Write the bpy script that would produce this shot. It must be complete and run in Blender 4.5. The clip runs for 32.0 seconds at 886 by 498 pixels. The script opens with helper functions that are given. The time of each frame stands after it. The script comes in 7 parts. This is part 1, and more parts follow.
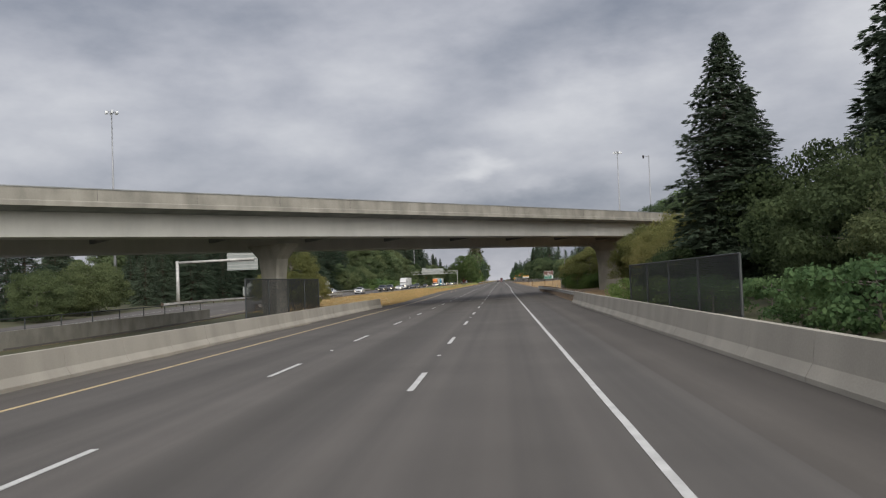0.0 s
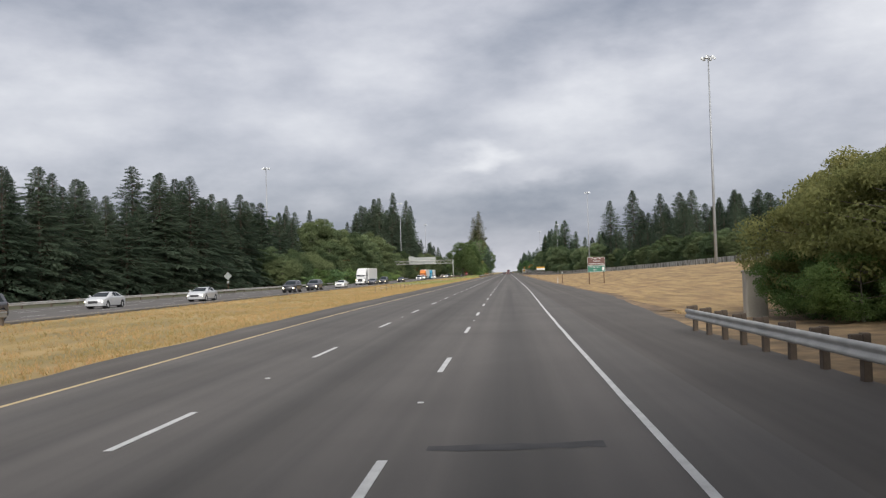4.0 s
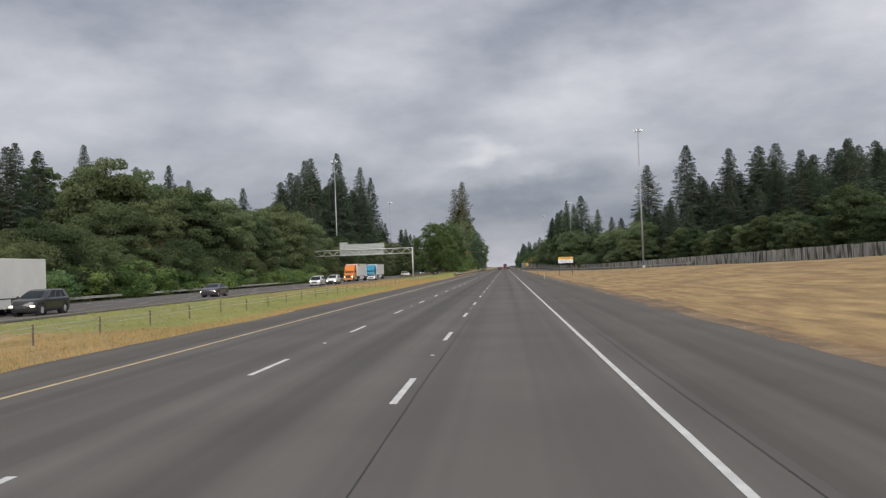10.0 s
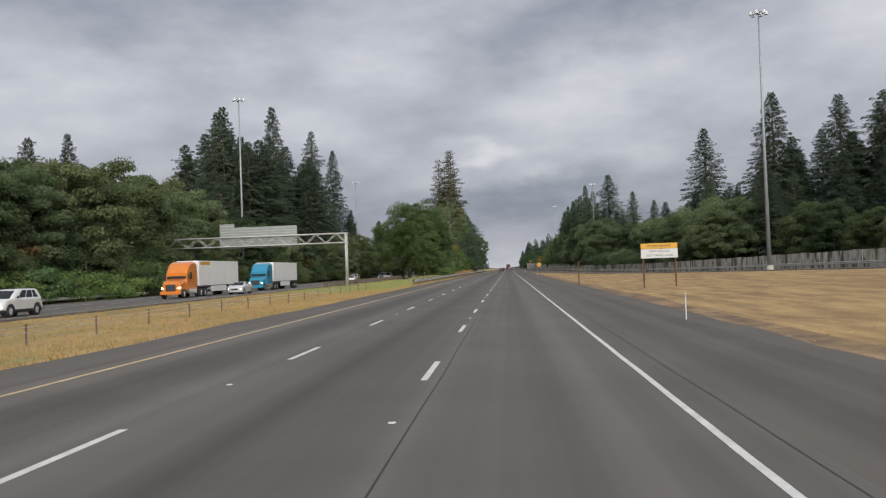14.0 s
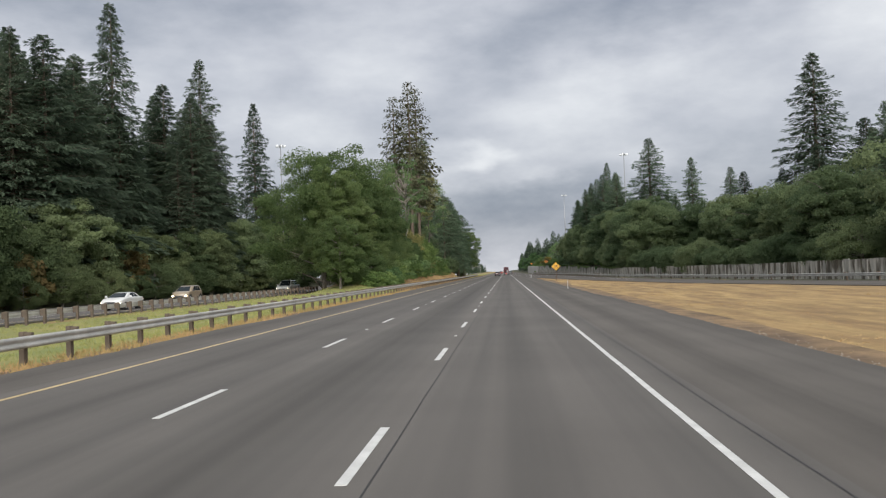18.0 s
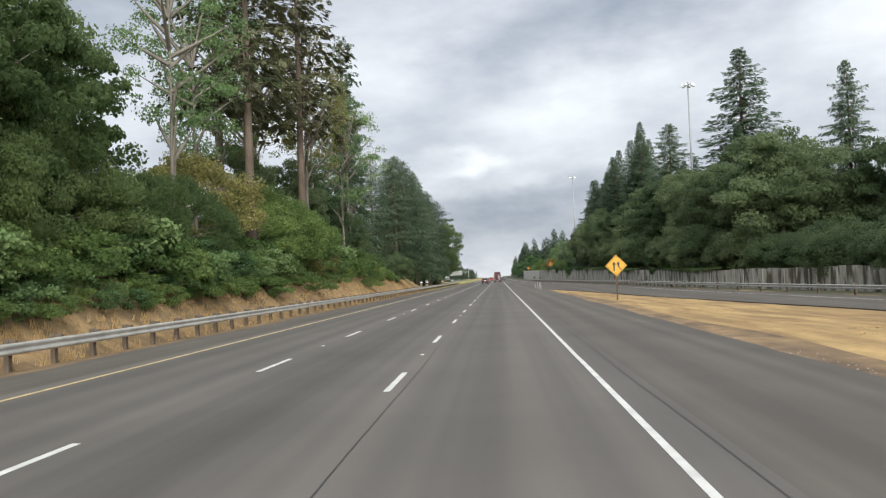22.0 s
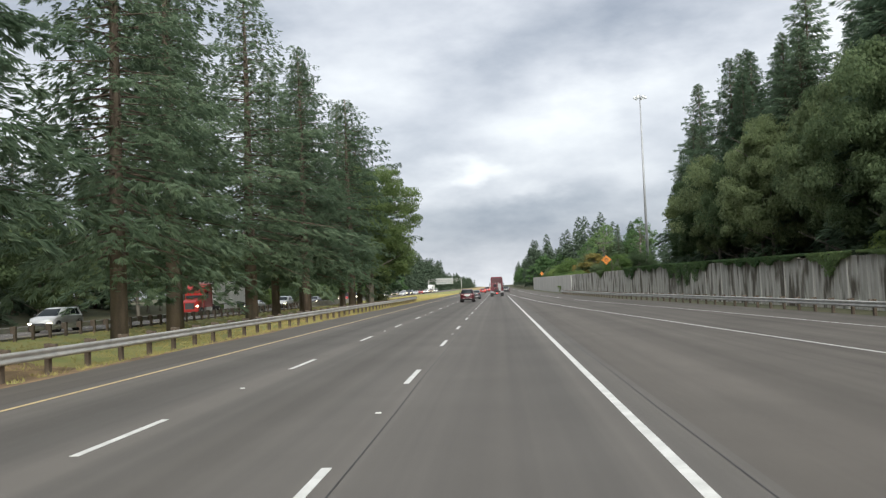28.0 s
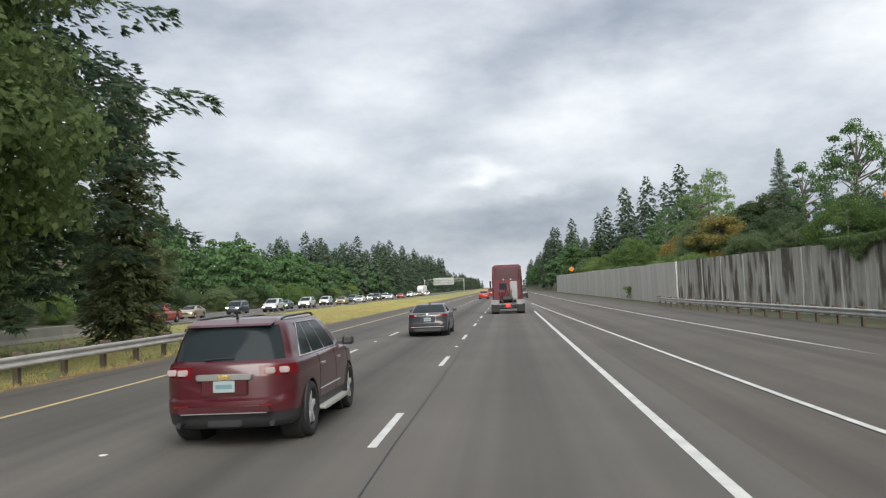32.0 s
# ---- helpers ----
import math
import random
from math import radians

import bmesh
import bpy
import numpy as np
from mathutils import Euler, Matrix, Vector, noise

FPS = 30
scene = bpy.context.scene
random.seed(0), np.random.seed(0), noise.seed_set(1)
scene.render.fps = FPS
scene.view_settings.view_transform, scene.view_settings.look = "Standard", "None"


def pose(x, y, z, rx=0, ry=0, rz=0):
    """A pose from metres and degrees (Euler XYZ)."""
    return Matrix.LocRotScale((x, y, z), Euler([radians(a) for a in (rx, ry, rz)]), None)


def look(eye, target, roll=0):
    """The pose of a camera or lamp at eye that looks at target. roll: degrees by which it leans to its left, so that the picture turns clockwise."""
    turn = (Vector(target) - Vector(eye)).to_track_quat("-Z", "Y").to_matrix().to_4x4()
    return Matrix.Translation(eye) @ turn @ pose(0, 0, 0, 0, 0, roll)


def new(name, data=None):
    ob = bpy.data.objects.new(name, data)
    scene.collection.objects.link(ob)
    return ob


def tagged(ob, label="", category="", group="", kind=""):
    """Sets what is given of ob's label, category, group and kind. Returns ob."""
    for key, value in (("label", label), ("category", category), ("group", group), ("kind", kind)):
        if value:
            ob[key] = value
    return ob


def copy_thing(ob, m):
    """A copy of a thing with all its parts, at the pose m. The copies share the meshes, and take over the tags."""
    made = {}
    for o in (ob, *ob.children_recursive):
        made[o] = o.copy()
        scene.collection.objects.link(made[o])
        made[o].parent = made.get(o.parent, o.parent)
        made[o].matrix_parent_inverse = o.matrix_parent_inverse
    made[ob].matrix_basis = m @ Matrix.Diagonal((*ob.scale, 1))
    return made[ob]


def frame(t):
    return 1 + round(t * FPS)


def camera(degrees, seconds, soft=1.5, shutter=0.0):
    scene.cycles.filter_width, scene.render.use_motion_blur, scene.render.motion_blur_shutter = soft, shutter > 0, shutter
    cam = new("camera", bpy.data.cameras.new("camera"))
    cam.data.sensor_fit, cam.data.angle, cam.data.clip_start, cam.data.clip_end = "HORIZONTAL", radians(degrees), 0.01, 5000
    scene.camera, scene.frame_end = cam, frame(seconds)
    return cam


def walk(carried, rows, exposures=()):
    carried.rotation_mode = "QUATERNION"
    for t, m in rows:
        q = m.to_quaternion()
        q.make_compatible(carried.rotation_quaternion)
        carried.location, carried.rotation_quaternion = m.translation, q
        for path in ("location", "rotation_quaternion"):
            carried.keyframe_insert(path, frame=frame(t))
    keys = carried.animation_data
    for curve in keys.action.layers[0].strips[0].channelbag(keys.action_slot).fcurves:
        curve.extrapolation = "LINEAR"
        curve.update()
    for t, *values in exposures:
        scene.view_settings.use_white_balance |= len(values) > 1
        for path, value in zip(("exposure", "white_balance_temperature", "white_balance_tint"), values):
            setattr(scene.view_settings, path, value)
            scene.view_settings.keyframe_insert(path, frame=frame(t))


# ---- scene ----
cam = camera(53.95, 32.0, 1.25)
EXPOSURES = [(0.0, -0.05, 6500, 10), (1.0, 0.2, 6500, 10), (2.0, 0.25, 6500, 10), (2.7, 0.7, 6500, 10), (3.2, 0.78, 6500, 10), (3.6, 0.38, 6500, 10), (5.5, 0.13, 6500, 10), (6.2, 0.07, 6500, 10), (7.0, 0.0, 6500, 10), (9.0, -0.02, 6500, 10), (14.0, 0.0, 6500, 10), (19.0, 0.37, 6500, 7.19), (23.0, 0.64, 6500, 5.5), (25.5, 0.62, 6500, 5.5), (28.5, 0.67, 6500, 5.5), (32.0, 0.57, 6500, 5.5)]
PATH = [
    (0.0, -2.043, 0.199, 2.029, 92.172, 2.189, 3.856),
    (0.5, -2.116, 13.385, 2.155, 92.146, 1.763, 3.94),
    (1.0, -2.202, 26.56, 2.016, 92.362, 1.662, 4.077),
    (1.5, -2.241, 39.729, 2.148, 92.335, 1.503, 4.235),
    (2.0, -2.27, 52.874, 2.016, 92.318, 1.369, 4.266),
    (2.5, -2.264, 66.015, 2.15, 92.173, 1.3, 4.249),
    (3.0, -2.258, 79.363, 1.995, 91.797, 1.707, 4.042),
    (3.5, -2.282, 93.128, 2.15, 91.674, 1.7, 4.247),
    (5.5, -2.382, 149.079, 2.238, 91.48, 1.939, 4.303),
    (6.0, -2.356, 162.52, 2.277, 91.429, 2.081, 4.332),
    (6.5, -2.284, 175.432, 2.193, 90.969, 1.699, 4.03),
    (7.0, -2.332, 188.526, 2.3, 91.026, 1.872, 4.045),
    (7.5, -2.36, 202.043, 2.128, 91.256, 1.833, 4.087),
    (8.0, -2.406, 215.815, 2.279, 91.4, 1.447, 4.261),
    (8.5, -2.335, 229.793, 2.14, 91.259, 1.887, 4.369),
    (9.0, -2.275, 243.687, 2.244, 91.216, 1.744, 4.26),
    (9.5, -2.203, 257.274, 2.141, 91.229, 2.083, 4.225),
    (10.0, -2.119, 270.758, 2.214, 91.295, 2.195, 4.079),
    (10.5, -2.072, 284.268, 2.134, 91.435, 2.446, 4.167),
    (11.0, -2.043, 297.615, 2.174, 91.403, 2.417, 4.104),
    (11.5, -2.048, 310.446, 2.136, 91.293, 2.362, 4.323),
    (12.0, -2.093, 323.581, 2.153, 91.422, 2.226, 4.488),
    (12.5, -2.181, 337.52, 2.171, 91.287, 2.007, 4.49),
    (13.0, -2.261, 351.447, 2.13, 91.172, 2.168, 4.491),
    (13.5, -2.33, 364.983, 2.191, 91.389, 1.846, 4.322),
    (14.0, -2.379, 378.319, 2.104, 91.359, 2.079, 4.264),
    (14.5, -2.392, 391.644, 2.21, 91.591, 1.735, 4.176),
    (16.5, -2.352, 444.517, 2.144, 91.313, 2.174, 4.27),
    (17.0, -2.243, 457.627, 2.116, 91.53, 2.263, 4.286),
    (17.5, -2.299, 470.509, 2.147, 91.467, 2.126, 4.236),
    (18.0, -2.303, 483.474, 2.123, 91.59, 2.161, 4.124),
    (18.5, -2.27, 496.749, 2.143, 91.563, 2.072, 3.962),
    (19.0, -2.26, 509.977, 2.153, 91.863, 2.16, 3.986),
    (19.5, -2.147, 522.768, 2.139, 91.381, 2.064, 4.135),
    (20.0, -2.058, 535.419, 2.135, 91.026, 2.159, 4.035),
    (20.5, -1.953, 548.248, 2.146, 90.804, 2.32, 4.076),
    (21.0, -1.924, 560.928, 2.133, 91.183, 2.397, 4.057),
    (21.5, -1.845, 573.105, 2.16, 91.468, 2.344, 3.818),
    (22.0, -1.837, 585.461, 2.118, 91.976, 2.428, 3.623),
    (22.5, -1.764, 598.722, 2.165, 92.307, 2.559, 3.708),
    (23.0, -1.797, 611.785, 2.115, 92.915, 2.727, 3.579),
    (23.5, -1.819, 624.609, 2.145, 93.026, 2.835, 3.523),
    (24.0, -1.877, 637.434, 2.16, 92.283, 2.462, 3.532),
    (24.5, -1.859, 650.348, 2.15, 92.782, 3.0, 3.579),
    (25.0, -1.84, 663.302, 2.125, 92.537, 2.579, 3.749),
    (25.5, -1.854, 676.25, 2.15, 92.407, 2.8, 3.477),
    (27.5, -1.909, 727.978, 2.142, 92.386, 2.438, 3.555),
    (28.0, -1.894, 740.861, 2.149, 92.56, 2.304, 3.594),
    (28.5, -1.891, 753.695, 2.154, 92.485, 2.633, 3.851),
    (29.0, -1.903, 766.846, 2.108, 92.769, 2.661, 3.723),
    (29.5, -1.933, 780.493, 2.162, 92.468, 2.528, 3.915),
    (30.0, -1.993, 794.117, 2.179, 92.515, 2.304, 3.87),
    (30.5, -2.024, 807.403, 2.151, 92.611, 2.529, 4.081),
    (31.0, -2.034, 820.448, 2.19, 92.473, 2.454, 4.177),
    (31.5, -2.098, 833.297, 2.137, 92.866, 2.881, 3.974),
    (32.0, -2.098, 845.975, 2.152, 92.655, 2.404, 4.207),
]
walk(cam, [(r[0], pose(*r[1:])) for r in PATH], EXPOSURES)

CLOUD_SHIFT = (7.3, 4.0, 0.0)
# ---- world and light: high overcast with a brighter band ahead ----
world = bpy.data.worlds.new("overcast")
scene.world = world
world.use_nodes = True
wn, wl = world.node_tree.nodes, world.node_tree.links
wn.clear()
SUN_EL, SUN_AZ = radians(31), radians(164)
sky = wn.new("ShaderNodeTexSky")
sky.sky_type, sky.sun_disc, sky.sun_elevation, sky.sun_rotation = "NISHITA", False, SUN_EL, SUN_AZ
sky.dust_density = 3.0
coord = wn.new("ShaderNodeTexCoord")
sep = wn.new("ShaderNodeSeparateXYZ")
wl.new(coord.outputs["Generated"], sep.inputs[0])


def wmath(op, a, b=None, c=None, clamp=False):
    n = wn.new("ShaderNodeMath")
    n.operation, n.use_clamp = op, clamp
    for k, v in enumerate((a, b, c)):
        if v is None:
            continue
        if isinstance(v, (int, float)):
            n.inputs[k].default_value = v
        else:
            wl.new(v, n.inputs[k])
    return n.outputs[0]


# cloud deck: broad soft masses and smaller puffs

def cloud(scale, detail, rough, shift):
    mp = wn.new("ShaderNodeMapping")
    mp.inputs["Location"].default_value = shift
    mp.inputs["Scale"].default_value = (1.0, 1.0, 2.3)
    wl.new(coord.outputs["Generated"], mp.inputs["Vector"])
    n = wn.new("ShaderNodeTexNoise")
    n.inputs["Scale"].default_value, n.inputs["Detail"].default_value = scale, detail
    n.inputs["Roughness"].default_value = rough
    wl.new(mp.outputs[0], n.inputs["Vector"])
    return n.outputs


big, small = cloud(2.8, 3, 0.5, CLOUD_SHIFT), cloud(8.0, 6, 0.55, (9.0, 2.0, 0.0))
warp = wn.new("ShaderNodeSeparateColor")
wl.new(cloud(6.0, 5, 0.55, (3.0, 8.0, 0.0))["Color"], warp.inputs[0])
side_ = wmath("ADD", sep.outputs[0], wmath("MULTIPLY", wmath("SUBTRACT", warp.outputs[0], 0.5), 0.2))
rise_ = wmath("ADD", sep.outputs[2], wmath("MULTIPLY", wmath("SUBTRACT", warp.outputs[1], 0.5), 0.1))


def bank(x, z, wide, high, tilt_, amount):
    """One soft cloud mass or break: its middle across and up, its half sizes, its tilt in degrees, how much it lightens the deck."""
    c, s = math.cos(radians(tilt_)), math.sin(radians(tilt_))
    dx, dz = wmath("SUBTRACT", side_, x), wmath("SUBTRACT", rise_, z)
    u = wmath("DIVIDE", wmath("ADD", wmath("MULTIPLY", dx, c), wmath("MULTIPLY", dz, s)), wide)
    w = wmath("DIVIDE", wmath("SUBTRACT", wmath("MULTIPLY", dz, c), wmath("MULTIPLY", dx, s)), high)
    r2 = wmath("ADD", wmath("MULTIPLY", u, u), wmath("MULTIPLY", w, w))
    return wmath("MULTIPLY", wmath("POWER", 2.718, wmath("MULTIPLY", r2, -1.0)), amount)


mixed = wmath("ADD", wmath("MULTIPLY", big["Fac"], 0.6), wmath("MULTIPLY", wmath("SUBTRACT", small["Fac"], 0.17), 0.75))
for b_ in ((0.17, 0.29, 0.22, 0.055, 8, -0.3), (0.01, 0.25, 0.07, 0.05, 30, -0.12), (0.145, 0.2, 0.14, 0.035, 14, 0.19), (-0.012, 0.125, 0.05, 0.011, -8, 0.3), (0.035, 0.099, 0.035, 0.008, 0, 0.2), (0.0, 0.065, 0.5, 0.045, 0, -0.38), (0.45, 0.26, 0.13, 0.08, 0, 0.32), (-0.45, 0.3, 0.25, 0.05, 0, -0.24), (-0.34, 0.21, 0.24, 0.04, 0, 0.1), (-0.1, 0.25, 0.12, 0.07, 0, 0.16), (0.0, 0.008, 0.5, 0.01, 0, 0.1)):
    mixed = wmath("ADD", mixed, bank(*b_))
ramp = wn.new("ShaderNodeValToRGB")
ramp.color_ramp.elements[0].position, ramp.color_ramp.elements[0].color = 0.12, (0.24, 0.265, 0.325, 1)
ramp.color_ramp.elements[1].position, ramp.color_ramp.elements[1].color = 0.95, (0.77, 0.775, 0.8, 1)
mid = ramp.color_ramp.elements.new(0.52)
mid.color = (0.49, 0.502, 0.555, 1)
wl.new(mixed, ramp.inputs[0])
mix = wn.new("ShaderNodeMix")
mix.data_type = "RGBA"
mix.inputs[0].default_value = 0.9
scl = wn.new("ShaderNodeVectorMath")
scl.operation = "SCALE"
scl.inputs["Scale"].default_value = 0.1
wl.new(sky.outputs[0], scl.inputs[0])
wl.new(scl.outputs[0], mix.inputs[6]); wl.new(ramp.outputs[0], mix.inputs[7])
bg = wn.new("ShaderNodeBackground")
bg.inputs["Strength"].default_value = 1.0
out = wn.new("ShaderNodeOutputWorld")
wl.new(mix.outputs[2], bg.inputs[0]); wl.new(bg.outputs[0], out.inputs[0])

sun_data = bpy.data.lights.new("sun", "SUN")
sun_data.energy, sun_data.angle, sun_data.color = 3.9, radians(60), (1.0, 0.97, 0.93)
sun = new("sun", sun_data)
sun.matrix_world = look((0, 0, 100), (-math.sin(SUN_AZ) * math.cos(SUN_EL), -math.cos(SUN_AZ) * math.cos(SUN_EL), 100 - math.sin(SUN_EL)))

# ---- materials ----
def mat(name, base, rough=0.8, var=0.25, scale=3.0, fine=40.0, bump=0.0, metal=0.0, other=None, random_amount=0.0, stretch=(1, 1, 1), coat=0.0, island=0.0, world_coords=False):
    """A surface with variation at two scales: base fades to other by broad noise, fine noise adds grain and relief."""
    m = bpy.data.materials.new(name)
    m.use_nodes = True
    n, l = m.node_tree.nodes, m.node_tree.links
    b = n["Principled BSDF"]
    b.inputs["Roughness"].default_value, b.inputs["Metallic"].default_value = rough, metal
    b.inputs["Coat Weight"].default_value = coat
    tc = n.new("ShaderNodeTexCoord")
    mp = n.new("ShaderNodeMapping")
    mp.inputs["Scale"].default_value = stretch
    where = n.new("ShaderNodeNewGeometry").outputs["Position"] if world_coords else tc.outputs["Object"]
    l.new(where, mp.inputs["Vector"])
    broad, grain = n.new("ShaderNodeTexNoise"), n.new("ShaderNodeTexNoise")
    broad.inputs["Scale"].default_value, broad.inputs["Detail"].default_value = scale, 4
    grain.inputs["Scale"].default_value, grain.inputs["Detail"].default_value = fine, 3
    l.new(mp.outputs[0], broad.inputs["Vector"]); l.new(where, grain.inputs["Vector"])
    r = n.new("ShaderNodeValToRGB")
    other = other or tuple(c * (1 - var) for c in base)
    r.color_ramp.elements[0].position, r.color_ramp.elements[1].position = 0.36, 0.64
    r.color_ramp.elements[0].color, r.color_ramp.elements[1].color = (*other, 1), (*base, 1)
    l.new(broad.outputs["Fac"], r.inputs[0])
    g = n.new("ShaderNodeMapRange")
    g.inputs["To Min"].default_value, g.inputs["To Max"].default_value = 1 - var * 0.7, 1 + var * 0.7
    l.new(grain.outputs["Fac"], g.inputs["Value"])
    s = n.new("ShaderNodeVectorMath")
    s.operation = "SCALE"
    l.new(r.outputs[0], s.inputs[0]); l.new(g.outputs[0], s.inputs["Scale"])
    colour = s.outputs[0]
    for amount, kind, socket in ((random_amount, "ShaderNodeObjectInfo", "Random"), (island, "ShaderNodeNewGeometry", "Random Per Island")):
        if amount:
            src = n.new(kind)
            hsv = n.new("ShaderNodeHueSaturation")
            a, c = n.new("ShaderNodeMapRange"), n.new("ShaderNodeMapRange")
            a.inputs["To Min"].default_value, a.inputs["To Max"].default_value = 1 - amount, 1 + amount
            c.inputs["To Min"].default_value, c.inputs["To Max"].default_value = 0.5 + amount * 0.07, 0.5 - amount * 0.07
            l.new(src.outputs[socket], a.inputs["Value"]); l.new(src.outputs[socket], c.inputs["Value"])
            l.new(colour, hsv.inputs["Color"]); l.new(a.outputs[0], hsv.inputs["Value"]); l.new(c.outputs[0], hsv.inputs["Hue"])
            colour = hsv.outputs[0]
    l.new(colour, b.inputs["Base Color"])
    if bump:
        bp = n.new("ShaderNodeBump")
        bp.inputs["Strength"].default_value, bp.inputs["Distance"].default_value = bump, 0.02
        l.new(grain.outputs["Fac"], bp.inputs["Height"]); l.new(bp.outputs[0], b.inputs["Normal"])
    return m


def leaf_mat(name, base, other, amount=0.3, thin=0.35):
    m = mat(name, base, 0.8, 0.3, 0.4, 6.0, 0.0, other=other, random_amount=amount, island=0.14)
    n, l = m.node_tree.nodes, m.node_tree.links
    b, o = n["Principled BSDF"], n["Material Output"]
    t, mx = n.new("ShaderNodeBsdfTranslucent"), n.new("ShaderNodeMixShader")
    mx.inputs[0].default_value = thin
    b.inputs["Specular IOR Level"].default_value = 0.12
    l.new(b.inputs["Base Color"].links[0].from_socket, t.inputs["Color"])
    l.new(b.outputs[0], mx.inputs[1]); l.new(t.outputs[0], mx.inputs[2]); l.new(mx.outputs[0], o.inputs[0])
    return m


def blotches(m, scale, lo, hi, stretch=(1, 1, 1)):
    """Broad uneven patches over the whole of a surface."""
    n, l = m.node_tree.nodes, m.node_tree.links
    b = n["Principled BSDF"]
    colour = b.inputs["Base Color"].links[0].from_socket
    mp, t = n.new("ShaderNodeMapping"), n.new("ShaderNodeTexNoise")
    mp.inputs["Scale"].default_value = stretch
    t.inputs["Scale"].default_value, t.inputs["Detail"].default_value, t.inputs["Roughness"].default_value = scale, 6, 0.6
    l.new(n.new("ShaderNodeTexCoord").outputs["Object"], mp.inputs["Vector"]); l.new(mp.outputs[0], t.inputs["Vector"])
    r, s = n.new("ShaderNodeMapRange"), n.new("ShaderNodeVectorMath")
    r.inputs["From Min"].default_value, r.inputs["From Max"].default_value = 0.35, 0.65
    r.inputs["To Min"].default_value, r.inputs["To Max"].default_value = lo, hi
    s.operation = "SCALE"
    l.new(t.outputs["Fac"], r.inputs["Value"])
    l.new(colour, s.inputs[0]); l.new(r.outputs[0], s.inputs["Scale"]); l.new(s.outputs[0], b.inputs["Base Color"])


def glow(name, colour, strength):
    m = bpy.data.materials.new(name)
    m.use_nodes = True
    b = m.node_tree.nodes["Principled BSDF"]
    b.inputs["Base Color"].default_value = (*colour, 1)
    b.inputs["Emission Color"].default_value, b.inputs["Emission Strength"].default_value = (*colour, 1), strength
    return m


def plain(name, colour, rough=0.5, metal=0.0, coat=0.0):
    return mat(name, colour, rough, 0.12, 4.0, 60.0, 0.0, metal, coat=coat)


def road_mat(name, base, other):
    """Worn grey pavement: long streaks along the lanes, blotches, fine aggregate."""
    m = mat(name, base, 0.85, 0.2, 1.0, 90.0, 0.15, other=other, stretch=(1.1, 0.006, 1))
    n, l = m.node_tree.nodes, m.node_tree.links
    b = n["Principled BSDF"]
    colour = b.inputs["Base Color"].links[0].from_socket
    tc = n.new("ShaderNodeTexCoord")
    blot = n.new("ShaderNodeTexNoise")
    blot.inputs["Scale"].default_value, blot.inputs["Detail"].default_value = 0.22, 6
    l.new(tc.outputs["Object"], blot.inputs["Vector"])
    mr = n.new("ShaderNodeMapRange")
    mr.inputs["From Min"].default_value, mr.inputs["From Max"].default_value = 0.3, 0.7
    mr.inputs["To Min"].default_value, mr.inputs["To Max"].default_value = 0.9, 1.1
    l.new(blot.outputs["Fac"], mr.inputs["Value"])
    s = n.new("ShaderNodeVectorMath")
    s.operation = "SCALE"
    l.new(colour, s.inputs[0]); l.new(mr.outputs[0], s.inputs["Scale"])
    l.new(s.outputs[0], b.inputs["Base Color"])
    b.inputs["Specular IOR Level"].default_value = 0.3
    return m


M_ROAD = road_mat("worn_pavement", (0.124, 0.114, 0.104), (0.087, 0.081, 0.075))
M_SHOULDER = road_mat("dark_shoulder_asphalt", (0.112, 0.101, 0.09), (0.08, 0.072, 0.064))
lane = M_ROAD.node_tree
lane_b = lane.nodes["Principled BSDF"]
lane_colour = lane_b.inputs["Base Color"].links[0].from_socket
lane_pos = lane.nodes.new("ShaderNodeSeparateXYZ")
lane.links.new(lane.nodes.new("ShaderNodeTexCoord").outputs["Object"], lane_pos.inputs[0])


def lane_math(op, a, b=None):
    q = lane.nodes.new("ShaderNodeMath")
    q.operation = op
    for i, v in enumerate((a, b)):
        if isinstance(v, (int, float)):
            q.inputs[i].default_value = v
        elif v is not None:
            lane.links.new(v, q.inputs[i])
    return q.outputs[0]


# oil-darkened strip down the middle of each lane
oil = None
for centre, width, depth in ((-2.05, 0.55, 0.12), (-5.8, 0.6, 0.3), (-9.6, 0.6, 0.22)):
    d = lane_math("DIVIDE", lane_math("SUBTRACT", lane_pos.outputs[0], centre), width)
    e = lane_math("MULTIPLY", lane_math("POWER", 2.718, lane_math("MULTIPLY", lane_math("MULTIPLY", d, d), -1.0)), depth)
    oil = e if oil is None else lane_math("ADD", oil, e)
lane_s = lane.nodes.new("ShaderNodeVectorMath")
lane_s.operation = "SCALE"
lane.links.new(lane_colour, lane_s.inputs[0]); lane.links.new(lane_math("SUBTRACT", 1.04, oil), lane_s.inputs["Scale"])
lane.links.new(lane_s.outputs[0], lane_b.inputs["Base Color"])
M_WHITE = mat("road_paint_white", (0.6, 0.6, 0.58), 0.7, 0.2, 2.0, 30.0)
M_YELLOW = mat("road_paint_yellow", (0.58, 0.45, 0.24), 0.7, 0.25, 2.0, 30.0)
M_SEAM = mat("tar_seam", (0.035, 0.034, 0.034), 0.7, 0.3)
M_TARPATCH = mat("worn_tar_patch", (0.055, 0.053, 0.052), 0.8, 0.3, 3.0, 40.0)
M_DRY = mat("dry_grass", (0.385, 0.26, 0.108), 0.95, 0.35, 1.1, 4.0, 0.4, other=(0.24, 0.15, 0.065), stretch=(0.8, 0.1, 1))
